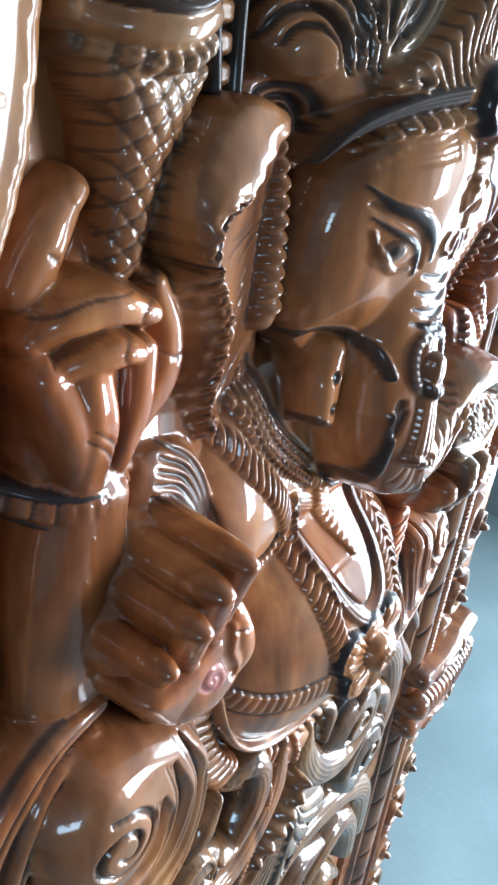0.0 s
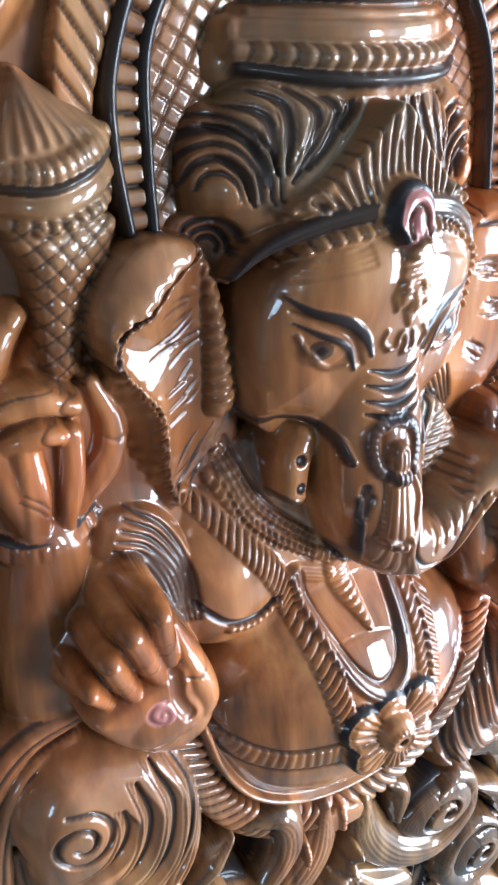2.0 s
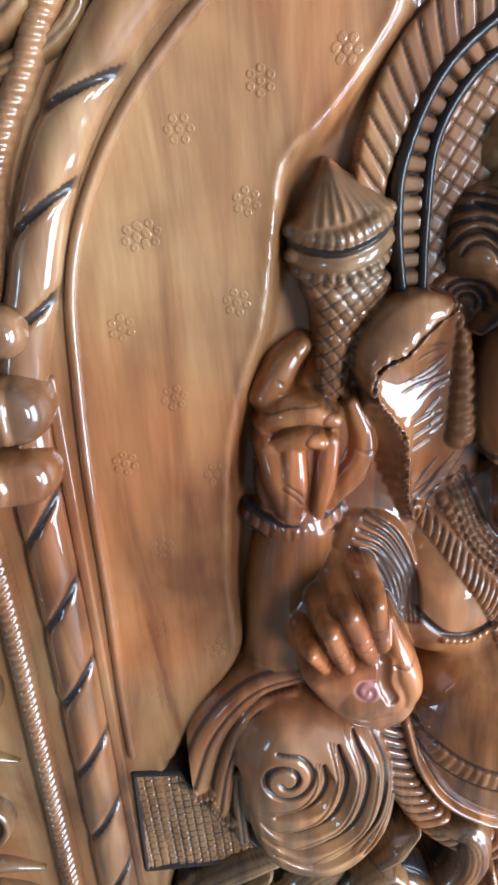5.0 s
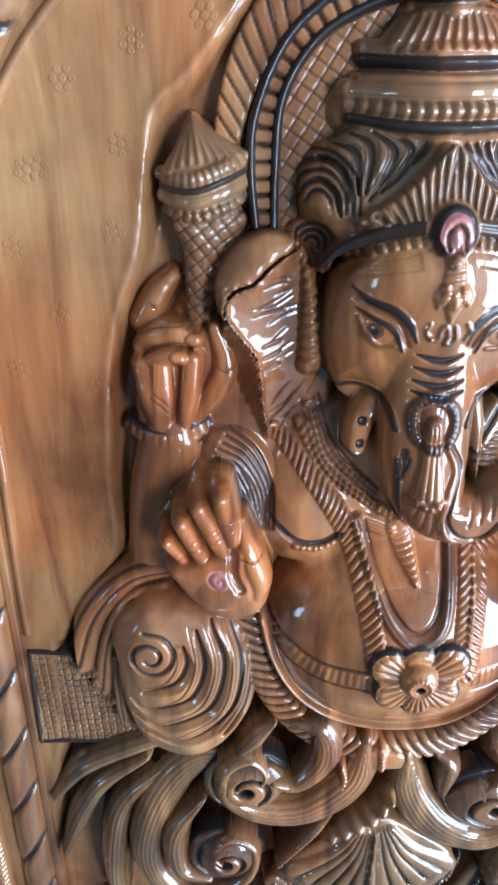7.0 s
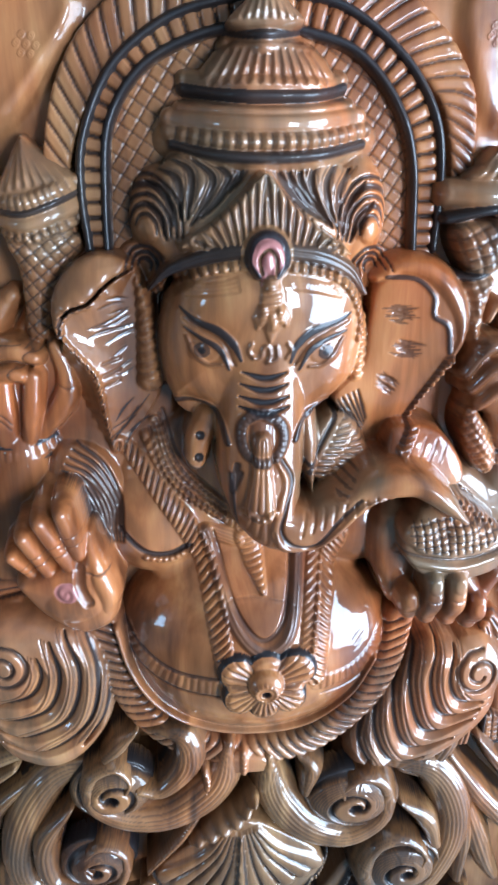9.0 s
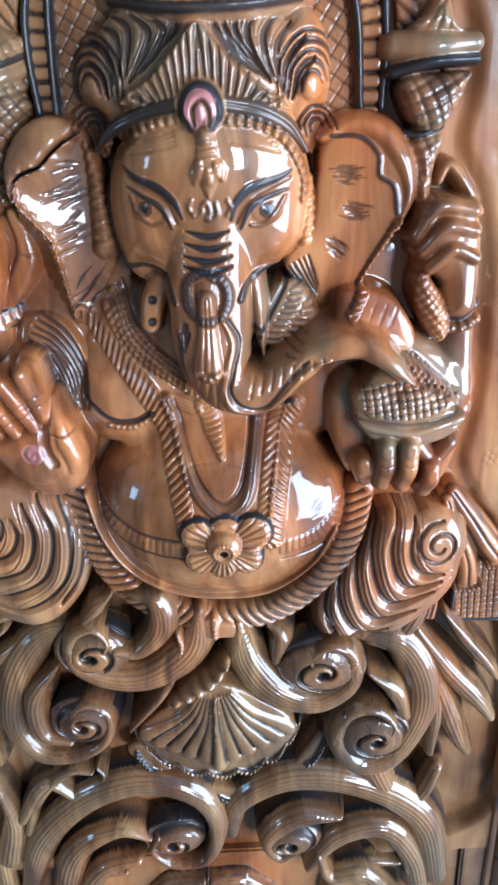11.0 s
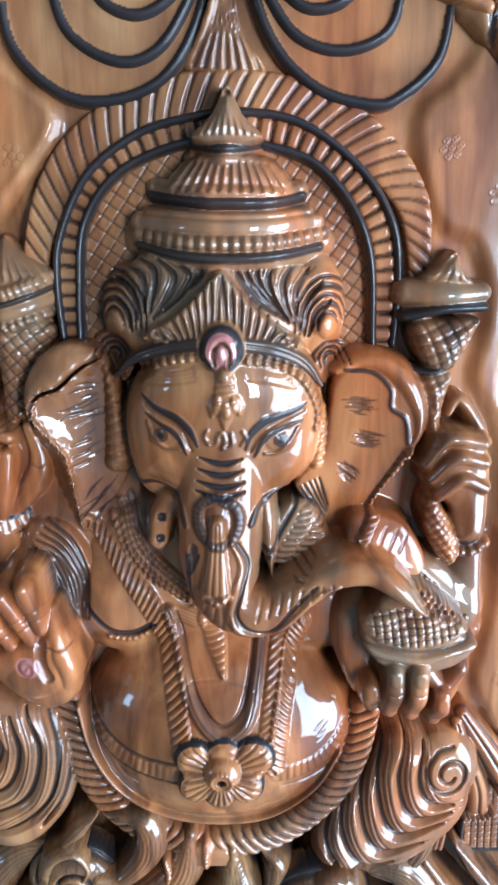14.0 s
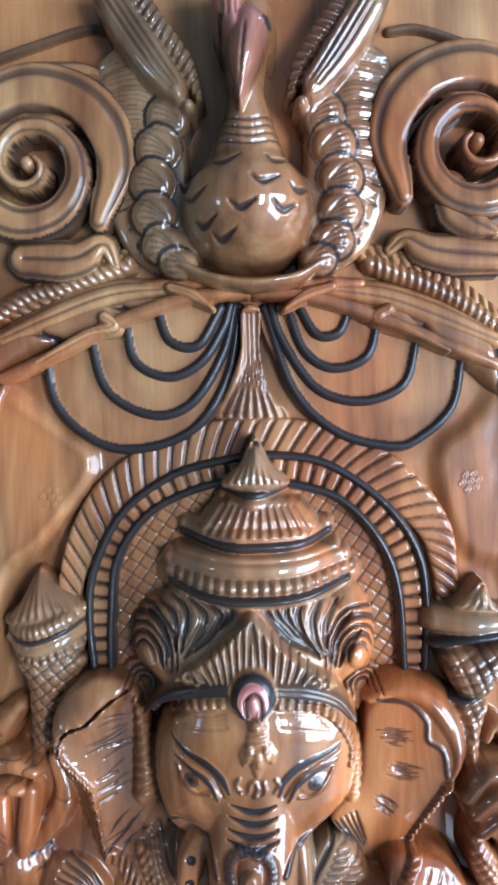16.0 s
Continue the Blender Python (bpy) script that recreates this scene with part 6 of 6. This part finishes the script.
    r.fill([(-0.284, 0.965, 0.055), (-0.258, 0.979, 0.058), (-0.219, 0.990, 0.060), (-0.196, 0.996, 0.056), (-0.176, 0.963, 0.055), (-0.172, 0.930, 0.051), (-0.185, 0.898, 0.046), (-0.220, 0.886, 0.043), (-0.256, 0.911, 0.046), (-0.276, 0.941, 0.051)], 0.016, 0.03, 0.012)
    r.dome((-0.221, 0.939, 0.073), 0.034, 0.026, 0.05, turn=20, blend=0.012)
    r.fill([(-0.204, 1.020, 0.060), (-0.209, 1.046, 0.048), (-0.222, 1.066, 0.014), (-0.250, 1.068, 0.006), (-0.277, 1.046, 0.006), (-0.297, 1.008, 0.010), (-0.292, 0.980, 0.030), (-0.270, 0.975, 0.054), (-0.235, 1.000, 0.066)], 0.012, 0.03, 0.01)
    for a, w in (([(-0.262, 0.969, 0.060), (-0.272, 0.993, 0.080), (-0.282, 1.014, 0.089)], 0.0120), ([(-0.246, 0.979, 0.070), (-0.255, 1.014, 0.090), (-0.266, 1.043, 0.099)], 0.0138), ([(-0.224, 0.985, 0.070), (-0.236, 1.025, 0.090), (-0.249, 1.061, 0.099)], 0.0148), ([(-0.213, 0.997, 0.070), (-0.217, 1.037, 0.090), (-0.224, 1.069, 0.099)], 0.0142)):
        a = [a[0], between([a[0]], [a[2]], 0.42)[0], between([a[0]], [a[2]], 0.80)[0]]
        r.stroke(a, [w, w * 1.04, w * 0.96], drop=0.075, power=2.6)
        for b, e in ((0.45, 0.0012), (0.05, 0.001)):
            m = between([a[1]], [a[0]], b)[0]
            d = (a[0][0] - a[1][0], a[0][1] - a[1][1])
            n = w * 0.8 / math.hypot(*d)
            r.stroke([(m[0] - d[1] * n, m[1] + d[0] * n, m[2]), (m[0] + d[1] * n, m[1] - d[0] * n, m[2])], e, rel=-0.0012, ink=0.3)
    r.stroke([(-0.202, 1.014, 0.053), (-0.200, 0.995, 0.066), (-0.194, 0.972, 0.073), (-0.187, 0.943, 0.071), (-0.193, 0.916, 0.061)], [0.009, 0.0145, 0.017, 0.0175, 0.013], drop=0.045, power=2.3)
    r.stroke([(-0.205, 0.978, 0.076), (-0.194, 0.975, 0.076), (-0.182, 0.977, 0.076)], 0.0014, rel=-0.002, ink=0.6)
    r.stroke([(-0.212, 0.982, 0.066), (-0.213, 0.960, 0.068), (-0.206, 0.942, 0.068)], 0.006, rel=-0.005, ink=0.25)
    r.stroke(coil(*(-0.229, 0.954, 0.075), 0.0125, 60, 1.2), 0.0022, rel=-0.0012, rose=0.8)
    r.stroke([(-0.228, 0.956, 0.076), (-0.225, 0.953, 0.076)], 0.0085, rel=0.001, power=4, rose=0.75)
    # hand with the bowl of sweets
    r.fill([(0.107, 1.010, 0.042), (0.104, 0.962, 0.045), (0.117, 0.920, 0.050), (0.138, 0.886, 0.036), (0.190, 0.872, 0.036), (0.232, 0.870, 0.036), (0.252, 0.892, 0.040), (0.259, 0.956, 0.046), (0.205, 1.013, 0.042), (0.142, 1.027, 0.037)], 0.010, 0.035, 0.014)
    bowl = [(0.132, 0.999, 0.070), (0.145, 0.959, 0.075), (0.188, 0.944, 0.076), (0.234, 0.951, 0.073), (0.258, 0.977, 0.065), (0.198, 0.999, 0.075)]
    r.fill(bowl, 0.006, 0.02, 0.006)
    r.fill([(0.137, 1.013, 0.070), (0.143, 0.984, 0.075), (0.187, 0.973, 0.076), (0.230, 0.983, 0.073), (0.247, 0.995, 0.065), (0.222, 1.020, 0.058), (0.194, 1.039, 0.053), (0.170, 1.046, 0.050)], 0.016, 0.03, 0.006)
    r.dome((0.152, 1.004, 0.087), 0.024, 0.019, 0.068)
    r.dome((0.194, 1.001, 0.088), 0.026, 0.020, 0.068)
    r.hatch([(0.138, 1.018, 0.080), (0.145, 0.990, 0.080), (0.185, 0.980, 0.080), (0.222, 0.987, 0.080), (0.236, 1.007, 0.080), (0.195, 1.022, 0.080)], 0.0085, 8, 0.0026, 0.7, wide=0.22)
    r.hatch([(0.172, 1.048, 0.070), (0.198, 1.017, 0.070), (0.239, 1.002, 0.070), (0.219, 1.026, 0.070), (0.190, 1.047, 0.070)], 0.006, 30, 0.0035, 0.5)
    r.stroke([(0.130, 0.977, 0.073), (0.155, 0.970, 0.081), (0.192, 0.964, 0.083), (0.229, 0.971, 0.080), (0.255, 0.978, 0.070)], 0.005, rel=0.005)
    r.stroke([(0.131, 0.984, 0.073), (0.154, 0.978, 0.081), (0.191, 0.973, 0.083), (0.229, 0.978, 0.080), (0.255, 0.986, 0.070)], 0.002, rel=-0.002, ink=0.6)
    r.stroke([(0.200, 0.949, 0.080), (0.221, 0.924, 0.076), (0.241, 0.943, 0.073)], 0.014, drop=0.03)
    for a in ([(0.142, 0.928, 0.084), (0.143, 0.916, 0.084), (0.145, 0.904, 0.074)], [(0.166, 0.950, 0.092), (0.165, 0.924, 0.094), (0.164, 0.899, 0.079)], [(0.192, 0.950, 0.094), (0.190, 0.920, 0.095), (0.188, 0.895, 0.079)], [(0.219, 0.918, 0.088), (0.217, 0.902, 0.088), (0.214, 0.886, 0.075)]):
        r.stroke(a, [0.0125, 0.0135, 0.0125], drop=0.030, power=3)
    for a in ((0.142, 0.927, 0.081), (0.166, 0.948, 0.090), (0.192, 0.948, 0.091), (0.219, 0.912, 0.085)):
        r.dome(a, 0.0080, 0.0095, rel=0.0016, power=4)
        r.stroke([(a[0] - 0.008, a[1] - 0.018, a[2]), (a[0], a[1] - 0.020, a[2]), (a[0] + 0.007, a[1] - 0.018, a[2])], 0.0012, rel=-0.0015, ink=0.3)
    # end of the trunk, lying on the sweets
    r.stroke([(0.100, 1.067, 0.096), (0.135, 1.069, 0.101), (0.160, 1.055, 0.105), (0.178, 1.038, 0.106), (0.189, 1.029, 0.103)], [0.0200, 0.0195, 0.0175, 0.0130, 0.004], drop=0.06, power=2.6)
    r.stroke([(0.181, 1.021, 0.100), (0.190, 1.025, 0.100), (0.194, 1.032, 0.100)], 0.0035, rel=0.001, ink=0.9)
    r.stroke([(0.105, 1.049, 0.094), (0.135, 1.050, 0.098), (0.160, 1.035, 0.100), (0.176, 1.023, 0.100)], 0.0014, rel=-0.002, ink=0.5)
    # knees: coiled cloth
    r.fill([(-0.284, 0.921, 0.037), (-0.321, 0.915, 0.042), (-0.347, 0.867, 0.040), (-0.351, 0.795, 0.038), (-0.332, 0.722, 0.033), (-0.280, 0.689, 0.030), (-0.231, 0.708, 0.033), (-0.195, 0.769, 0.037), (-0.197, 0.847, 0.043), (-0.223, 0.892, 0.046), (-0.253, 0.910, 0.043)], 0.030, 0.055, 0.016)
    r.dome((-0.305, 0.858, 0.070), 0.050, 0.058, 0.02, blend=0.015)
    for a in ([(-0.271, 0.872, 0.071), (-0.269, 0.842, 0.071), (-0.285, 0.816, 0.071), (-0.320, 0.808, 0.071)], [(-0.256, 0.889, 0.070), (-0.249, 0.840, 0.070), (-0.268, 0.794, 0.070), (-0.313, 0.782, 0.070), (-0.333, 0.797, 0.070)], [(-0.240, 0.895, 0.066), (-0.227, 0.840, 0.066), (-0.246, 0.780, 0.066), (-0.296, 0.756, 0.066), (-0.333, 0.774, 0.066)], [(-0.224, 0.897, 0.063), (-0.208, 0.840, 0.063), (-0.223, 0.771, 0.063), (-0.276, 0.732, 0.063), (-0.323, 0.750, 0.063)], [(-0.211, 0.889, 0.058), (-0.195, 0.836, 0.058), (-0.205, 0.776, 0.058), (-0.233, 0.736, 0.058)]):
        r.stroke(a, [0.002, 0.0085, 0.0095, 0.007, 0.002], rel=-0.0085, power=1.3)
        r.stroke(a, [0.0008, 0.0026, 0.003, 0.0022, 0.0008], rel=-0.002, ink=0.9)
        for k in (0.010, 0.017):
            r.stroke([(u - k * (0.5 + 0.1 * i), v + k * 0.35, h) for i, (u, v, h) in enumerate(a)][:4], [0.0005, 0.0016, 0.0016, 0.0005], rel=-0.0022, ink=0.45)
    r.stroke(coil(*(-0.308, 0.860, 0.075), 0.030, 100, -1.7, 0.2), [0.0022, 0.0034, 0.003, 0.002], rel=-0.005, ink=0.75)
    r.fill([(0.251, 0.816, 0.025), (0.213, 0.835, 0.031), (0.171, 0.830, 0.033), (0.142, 0.777, 0.033), (0.101, 0.726, 0.028), (0.088, 0.651, 0.021), (0.137, 0.611, 0.018), (0.204, 0.644, 0.021), (0.263, 0.701, 0.026), (0.281, 0.755, 0.026)], 0.030, 0.055, 0.016)
    r.dome((0.240, 0.787, 0.058), 0.046, 0.052, 0.02, blend=0.015)
    for a in ([(0.214, 0.828, 0.059), (0.209, 0.786, 0.059), (0.222, 0.755, 0.059), (0.250, 0.751, 0.059)], [(0.196, 0.845, 0.058), (0.185, 0.786, 0.058), (0.203, 0.734, 0.058), (0.248, 0.739, 0.058)], [(0.173, 0.842, 0.054), (0.161, 0.777, 0.054), (0.183, 0.710, 0.054), (0.239, 0.724, 0.054)], [(0.157, 0.807, 0.051), (0.142, 0.749, 0.051), (0.163, 0.685, 0.051), (0.217, 0.695, 0.051)], [(0.132, 0.776, 0.046), (0.120, 0.719, 0.046), (0.143, 0.663, 0.046), (0.183, 0.665, 0.046)], [(0.113, 0.742, 0.041), (0.103, 0.693, 0.041), (0.118, 0.655, 0.041)]):
        r.stroke(a, [0.002, 0.0085, 0.0095, 0.003], rel=-0.0085, power=1.3)
        r.stroke(a, [0.0008, 0.0026, 0.003, 0.001], rel=-0.002, ink=0.85)
        for k in (0.010, 0.017):
            r.stroke([(u + k * (0.5 + 0.1 * i), v + k * 0.35, h) for i, (u, v, h) in enumerate(a)], [0.0005, 0.0016, 0.0016, 0.0005], rel=-0.0022, ink=0.45)
    r.stroke(coil(*(0.243, 0.795, 0.075), 0.030, 80, 1.7, 0.2), [0.0022, 0.0034, 0.003, 0.002], rel=-0.005, ink=0.7)
    # fringe of the seat cloth under the belly
    for a, slant in (([(-0.201, 0.891, 0.037), (-0.190, 0.818, 0.040), (-0.162, 0.754, 0.042), (-0.113, 0.705, 0.042), (-0.043, 0.679, 0.042)], -0.9), ([(0.148, 0.868, 0.037), (0.133, 0.798, 0.040), (0.096, 0.738, 0.042), (0.034, 0.691, 0.042), (-0.043, 0.679, 0.042)], 0.9)):
        r.stroke(a, 0.020, drop=0.05, power=4, pitch=0.0135, slant=slant, tooth=-0.006, sharp=3, tooth_ink=0.75)
    r.stroke([(-0.184, 0.885, 0.046), (-0.171, 0.828, 0.050), (-0.143, 0.778, 0.051), (-0.098, 0.746, 0.053), (-0.038, 0.733, 0.055), (0.031, 0.737, 0.053), (0.086, 0.774, 0.051), (0.115, 0.824, 0.050)], 0.005, drop=0.02)
    r.fill([(-0.079, 0.684, 0.037), (-0.043, 0.618, 0.033), (-0.008, 0.676, 0.037)], 0.008, 0.012, 0.004)
    r.stroke([(-0.043, 0.692, 0.046), (-0.044, 0.631, 0.042)], [0.005, 0.003], rel=0.005, pitch=0.007, tooth=0.002)
    # flared leg cloth beside the knees
    for a, w in (([(-0.283, 0.939, 0.025), (-0.330, 0.929, 0.028), (-0.373, 0.881, 0.027), (-0.399, 0.812, 0.022)], [0.012, 0.018, 0.022, 0.026]), ([(-0.291, 0.920, 0.028), (-0.332, 0.906, 0.033), (-0.359, 0.853, 0.032), (-0.375, 0.779, 0.023)], [0.010, 0.013, 0.014, 0.018]), ([(-0.353, 0.827, 0.028), (-0.354, 0.780, 0.030), (-0.354, 0.731, 0.023)], [0.008, 0.012, 0.012]),
                 ([(0.264, 0.853, 0.025), (0.291, 0.812, 0.028), (0.317, 0.770, 0.027), (0.337, 0.743, 0.022)], [0.012, 0.016, 0.020, 0.022]), ([(0.257, 0.843, 0.028), (0.274, 0.794, 0.032), (0.290, 0.747, 0.028), (0.295, 0.709, 0.022)], [0.010, 0.014, 0.018, 0.022]), ([(0.253, 0.713, 0.028), (0.246, 0.667, 0.028), (0.242, 0.633, 0.023)], [0.010, 0.014, 0.014])):
        r.stroke(a, w, drop=0.05, flutes=3, flute=0.003, groove_ink=0.8, power=2.6)
    for a in ([(-0.409, 0.820, 0.027), (-0.398, 0.804, 0.027), (-0.382, 0.804, 0.027)], [(-0.383, 0.792, 0.028), (-0.375, 0.771, 0.028), (-0.362, 0.763, 0.028)], [(0.317, 0.739, 0.027), (0.335, 0.738, 0.027), (0.343, 0.751, 0.027)], [(0.276, 0.706, 0.027), (0.294, 0.704, 0.027), (0.312, 0.710, 0.027)]):
        r.stroke(a, 0.005, drop=0.03, pitch=0.006, tooth=0.003, groove_ink=0.9, ink=0.4)
    r.soften(1)
    # dust that has settled on the crown, the hair, the knees and the seat cloth
    for u, v, a, b, much in ((-0.015, 1.43, 0.13, 0.15, 0.7), (-0.290, 0.790, 0.11, 0.12, 0.42), (0.200, 0.730, 0.12, 0.12, 0.42), (-0.040, 0.700, 0.14, 0.05, 0.45), (0.190, 1.000, 0.08, 0.06, 0.7), (0.055, 1.090, 0.05, 0.05, 0.7), (-0.225, 1.360, 0.06, 0.07, 0.6), (0.210, 1.330, 0.05, 0.07, 0.6)):
        q = np.hypot((r.U - u) / a, (r.V - v) / b)
        r.film = np.maximum(r.film, much * np.clip((1.15 - q) / 0.3, 0, 1))
    return r


deity = carved("deity_relief", seated_figure(), FIGURE_WOOD, floor=-0.034)
tagged(deity, "seated elephant-headed deity carved in deep varnished teak relief on the door", "statue")


# ---- the carved bird over the arch: one plain mesh ----
def bird_relief():
    r = Relief(-0.18, 1.66, 0.16, 2.02, 0.0012, -0.045)
    for s in (1, -1):
        m = (lambda pts: pts) if s > 0 else (lambda pts: [(-0.018 - u, v, h) for u, v, h in pts])
        one = (lambda u, v, h: (u, v, h)) if s > 0 else (lambda u, v, h: (-0.018 - u, v, h))
        # outer wing with its rows of long feathers
        r.fill(m([(-0.150, 1.905, 0.012), (-0.156, 1.850, 0.012), (-0.155, 1.800, 0.012), (-0.146, 1.756, 0.012), (-0.127, 1.716, 0.014), (-0.090, 1.694, 0.020), (-0.058, 1.700, 0.026), (-0.062, 1.770, 0.028), (-0.070, 1.850, 0.026), (-0.105, 1.890, 0.018)]), 0.010, 0.02, 0.006)
        for i in range(10):
            f = i / 9
            v = 1.896 - 0.165 * f
            edge = -0.151 - 0.006 * math.sin(f * 2.2) + 0.034 * max(0.0, f - 0.55) / 0.45
            r.stroke(m([(-0.082, v - 0.006, 0.026), (-0.112, v + 0.005, 0.033), (edge + 0.010, v + 0.001, 0.026), (edge, v - 0.007, 0.016)]), [0.008, 0.0115, 0.0115, 0.005], drop=0.018, power=3, flutes=5, flute=0.0016, groove_ink=0.55)
            r.stroke(m([(-0.084, v - 0.015, 0.03), (-0.114, v - 0.006, 0.03), (edge + 0.006, v - 0.010, 0.02)]), [0.0008, 0.0017, 0.001], rel=-0.003, ink=0.85)
        # round cover feathers, each over the one above, with a dark edge
        for u, v, h, wide, high in ((-0.083, 1.842, 0.036, 0.021, 0.022), (-0.093, 1.812, 0.039, 0.022, 0.022), (-0.099, 1.781, 0.041, 0.022, 0.021), (-0.098, 1.750, 0.042, 0.022, 0.020), (-0.090, 1.722, 0.042, 0.021, 0.018), (-0.076, 1.704, 0.042, 0.018, 0.014)):
            r.dome(one(u, v, h), wide + 0.0028, high + 0.0028, 0.012, power=4, ink=0.93)
            r.dome(one(u + 0.001, v - 0.001, h + 0.004), wide, high, 0.012, power=4)
            for k in (-0.010, -0.005, 0.0, 0.005, 0.010):
                r.stroke(m([(u + 0.014, v - 0.008 + k * 0.3, h), (u - 0.002, v + k, h), (u - 0.014, v + k * 1.3 + 0.003, h)]), [0.0006, 0.0014, 0.0008], rel=-0.0018, ink=0.4)
        # smooth upper feather with a toothed inner edge
        blade = [(-0.152, 1.960, 0.034), (-0.122, 1.962, 0.036), (-0.102, 1.932, 0.042), (-0.080, 1.898, 0.046), (-0.062, 1.868, 0.046), (-0.066, 1.848, 0.044), (-0.082, 1.852, 0.042), (-0.112, 1.882, 0.036), (-0.140, 1.924, 0.032)]
        r.fill(m(blade), 0.014, 0.018, 0.006)
        for f in (0.2, 0.45, 0.7):
            r.stroke(m(between([(-0.142, 1.945, 0.05), (-0.108, 1.893, 0.05), (-0.080, 1.860, 0.05)], [(-0.118, 1.952, 0.05), (-0.086, 1.900, 0.05), (-0.066, 1.866, 0.05)], f)), [0.0008, 0.0022, 0.001], rel=-0.003, ink=0.4)
        r.stroke(m([(-0.110, 1.960, 0.036), (-0.088, 1.924, 0.042), (-0.064, 1.890, 0.042), (-0.052, 1.858, 0.038)]), [0.012, 0.012, 0.011, 0.006], drop=0.03, power=3, pitch=0.009, slant=0.5, tooth=0.004, groove_ink=0.7)
        r.dome(one(-0.062, 1.848, 0.052), 0.008, 0.009, 0.03)
    # round body with short dark nicks
    r.dome((-0.008, 1.752, 0.108), 0.069, 0.062, -0.02, power=2.15)
    r.stroke([(-0.008, 1.792, 0.076), (-0.007, 1.825, 0.074), (-0.006, 1.856, 0.074), (-0.005, 1.892, 0.080)], [0.046, 0.031, 0.018, 0.022], drop=0.09, power=2.4, blend=0.02)
    for v, half in ((1.806, 0.036), (1.813, 0.033), (1.820, 0.030), (1.827, 0.027)):
        r.stroke([(-0.008 - half, v + 0.006, 0.08), (-0.008, v - 0.004, 0.10), (-0.007 + half, v + 0.006, 0.08)], [0.0008, 0.0018, 0.0008], rel=-0.002, ink=0.75)
    for u, v, half in ((-0.028, 1.785, 0.013), (0.018, 1.786, 0.010), (-0.056, 1.757, 0.011), (0.007, 1.763, 0.013), (0.038, 1.760, 0.009), (-0.013, 1.741, 0.012), (0.024, 1.741, 0.011), (-0.046, 1.731, 0.010), (-0.030, 1.719, 0.011), (-0.066, 1.775, 0.007)):
        r.stroke([(u - half, v + 0.004, 0.1), (u - half * 0.2, v - 0.003, 0.1), (u + half, v + 0.004, 0.1)], [0.0008, 0.0038, 0.0010], rel=-0.004, ink=0.85)
    # head, crest, beak pointing down
    r.dome((-0.004, 1.912, 0.098), 0.029, 0.034, 0.0, power=2.4, blend=0.008)
    r.stroke([(-0.017, 1.945, 0.100), (-0.019, 1.918, 0.106), (-0.016, 1.896, 0.104)], [0.016, 0.019, 0.010], drop=0.03, rose=0.75)
    r.comb([(-0.028, 1.935, 0.1), (-0.026, 1.902, 0.1)], [(-0.008, 1.935, 0.1), (-0.010, 1.902, 0.1)], 4, 0.0014, -0.0016)
    r.stroke([(-0.005, 1.898, 0.106), (-0.010, 1.866, 0.108), (-0.013, 1.834, 0.098)], [0.018, 0.013, 0.003], drop=0.035, power=2.2, rose=0.25)
    r.stroke([(-0.007, 1.893, 0.11), (-0.011, 1.862, 0.11), (-0.013, 1.838, 0.11)], [0.001, 0.0016, 0.0008], rel=-0.0022, ink=0.6)
    for u in (-0.030, 0.012):
        r.dome((u, 1.901, 0.1), 0.0075, 0.007, rel=0.003)
        r.dome((u, 1.901, 0.1), 0.004, 0.004, rel=0.001, ink=0.95)
    r.stroke([(-0.075, 1.703, 0.048), (-0.045, 1.688, 0.060), (-0.006, 1.681, 0.066), (0.034, 1.686, 0.060), (0.060, 1.701, 0.048)], 0.0085, drop=0.05)
    r.soften(1)
    return r


bird = carved("bird_relief", bird_relief(), BIRD_WOOD, floor=-0.034)
tagged(bird, "carved wooden bird with spread wings in glossy varnish over the arch", "statue")
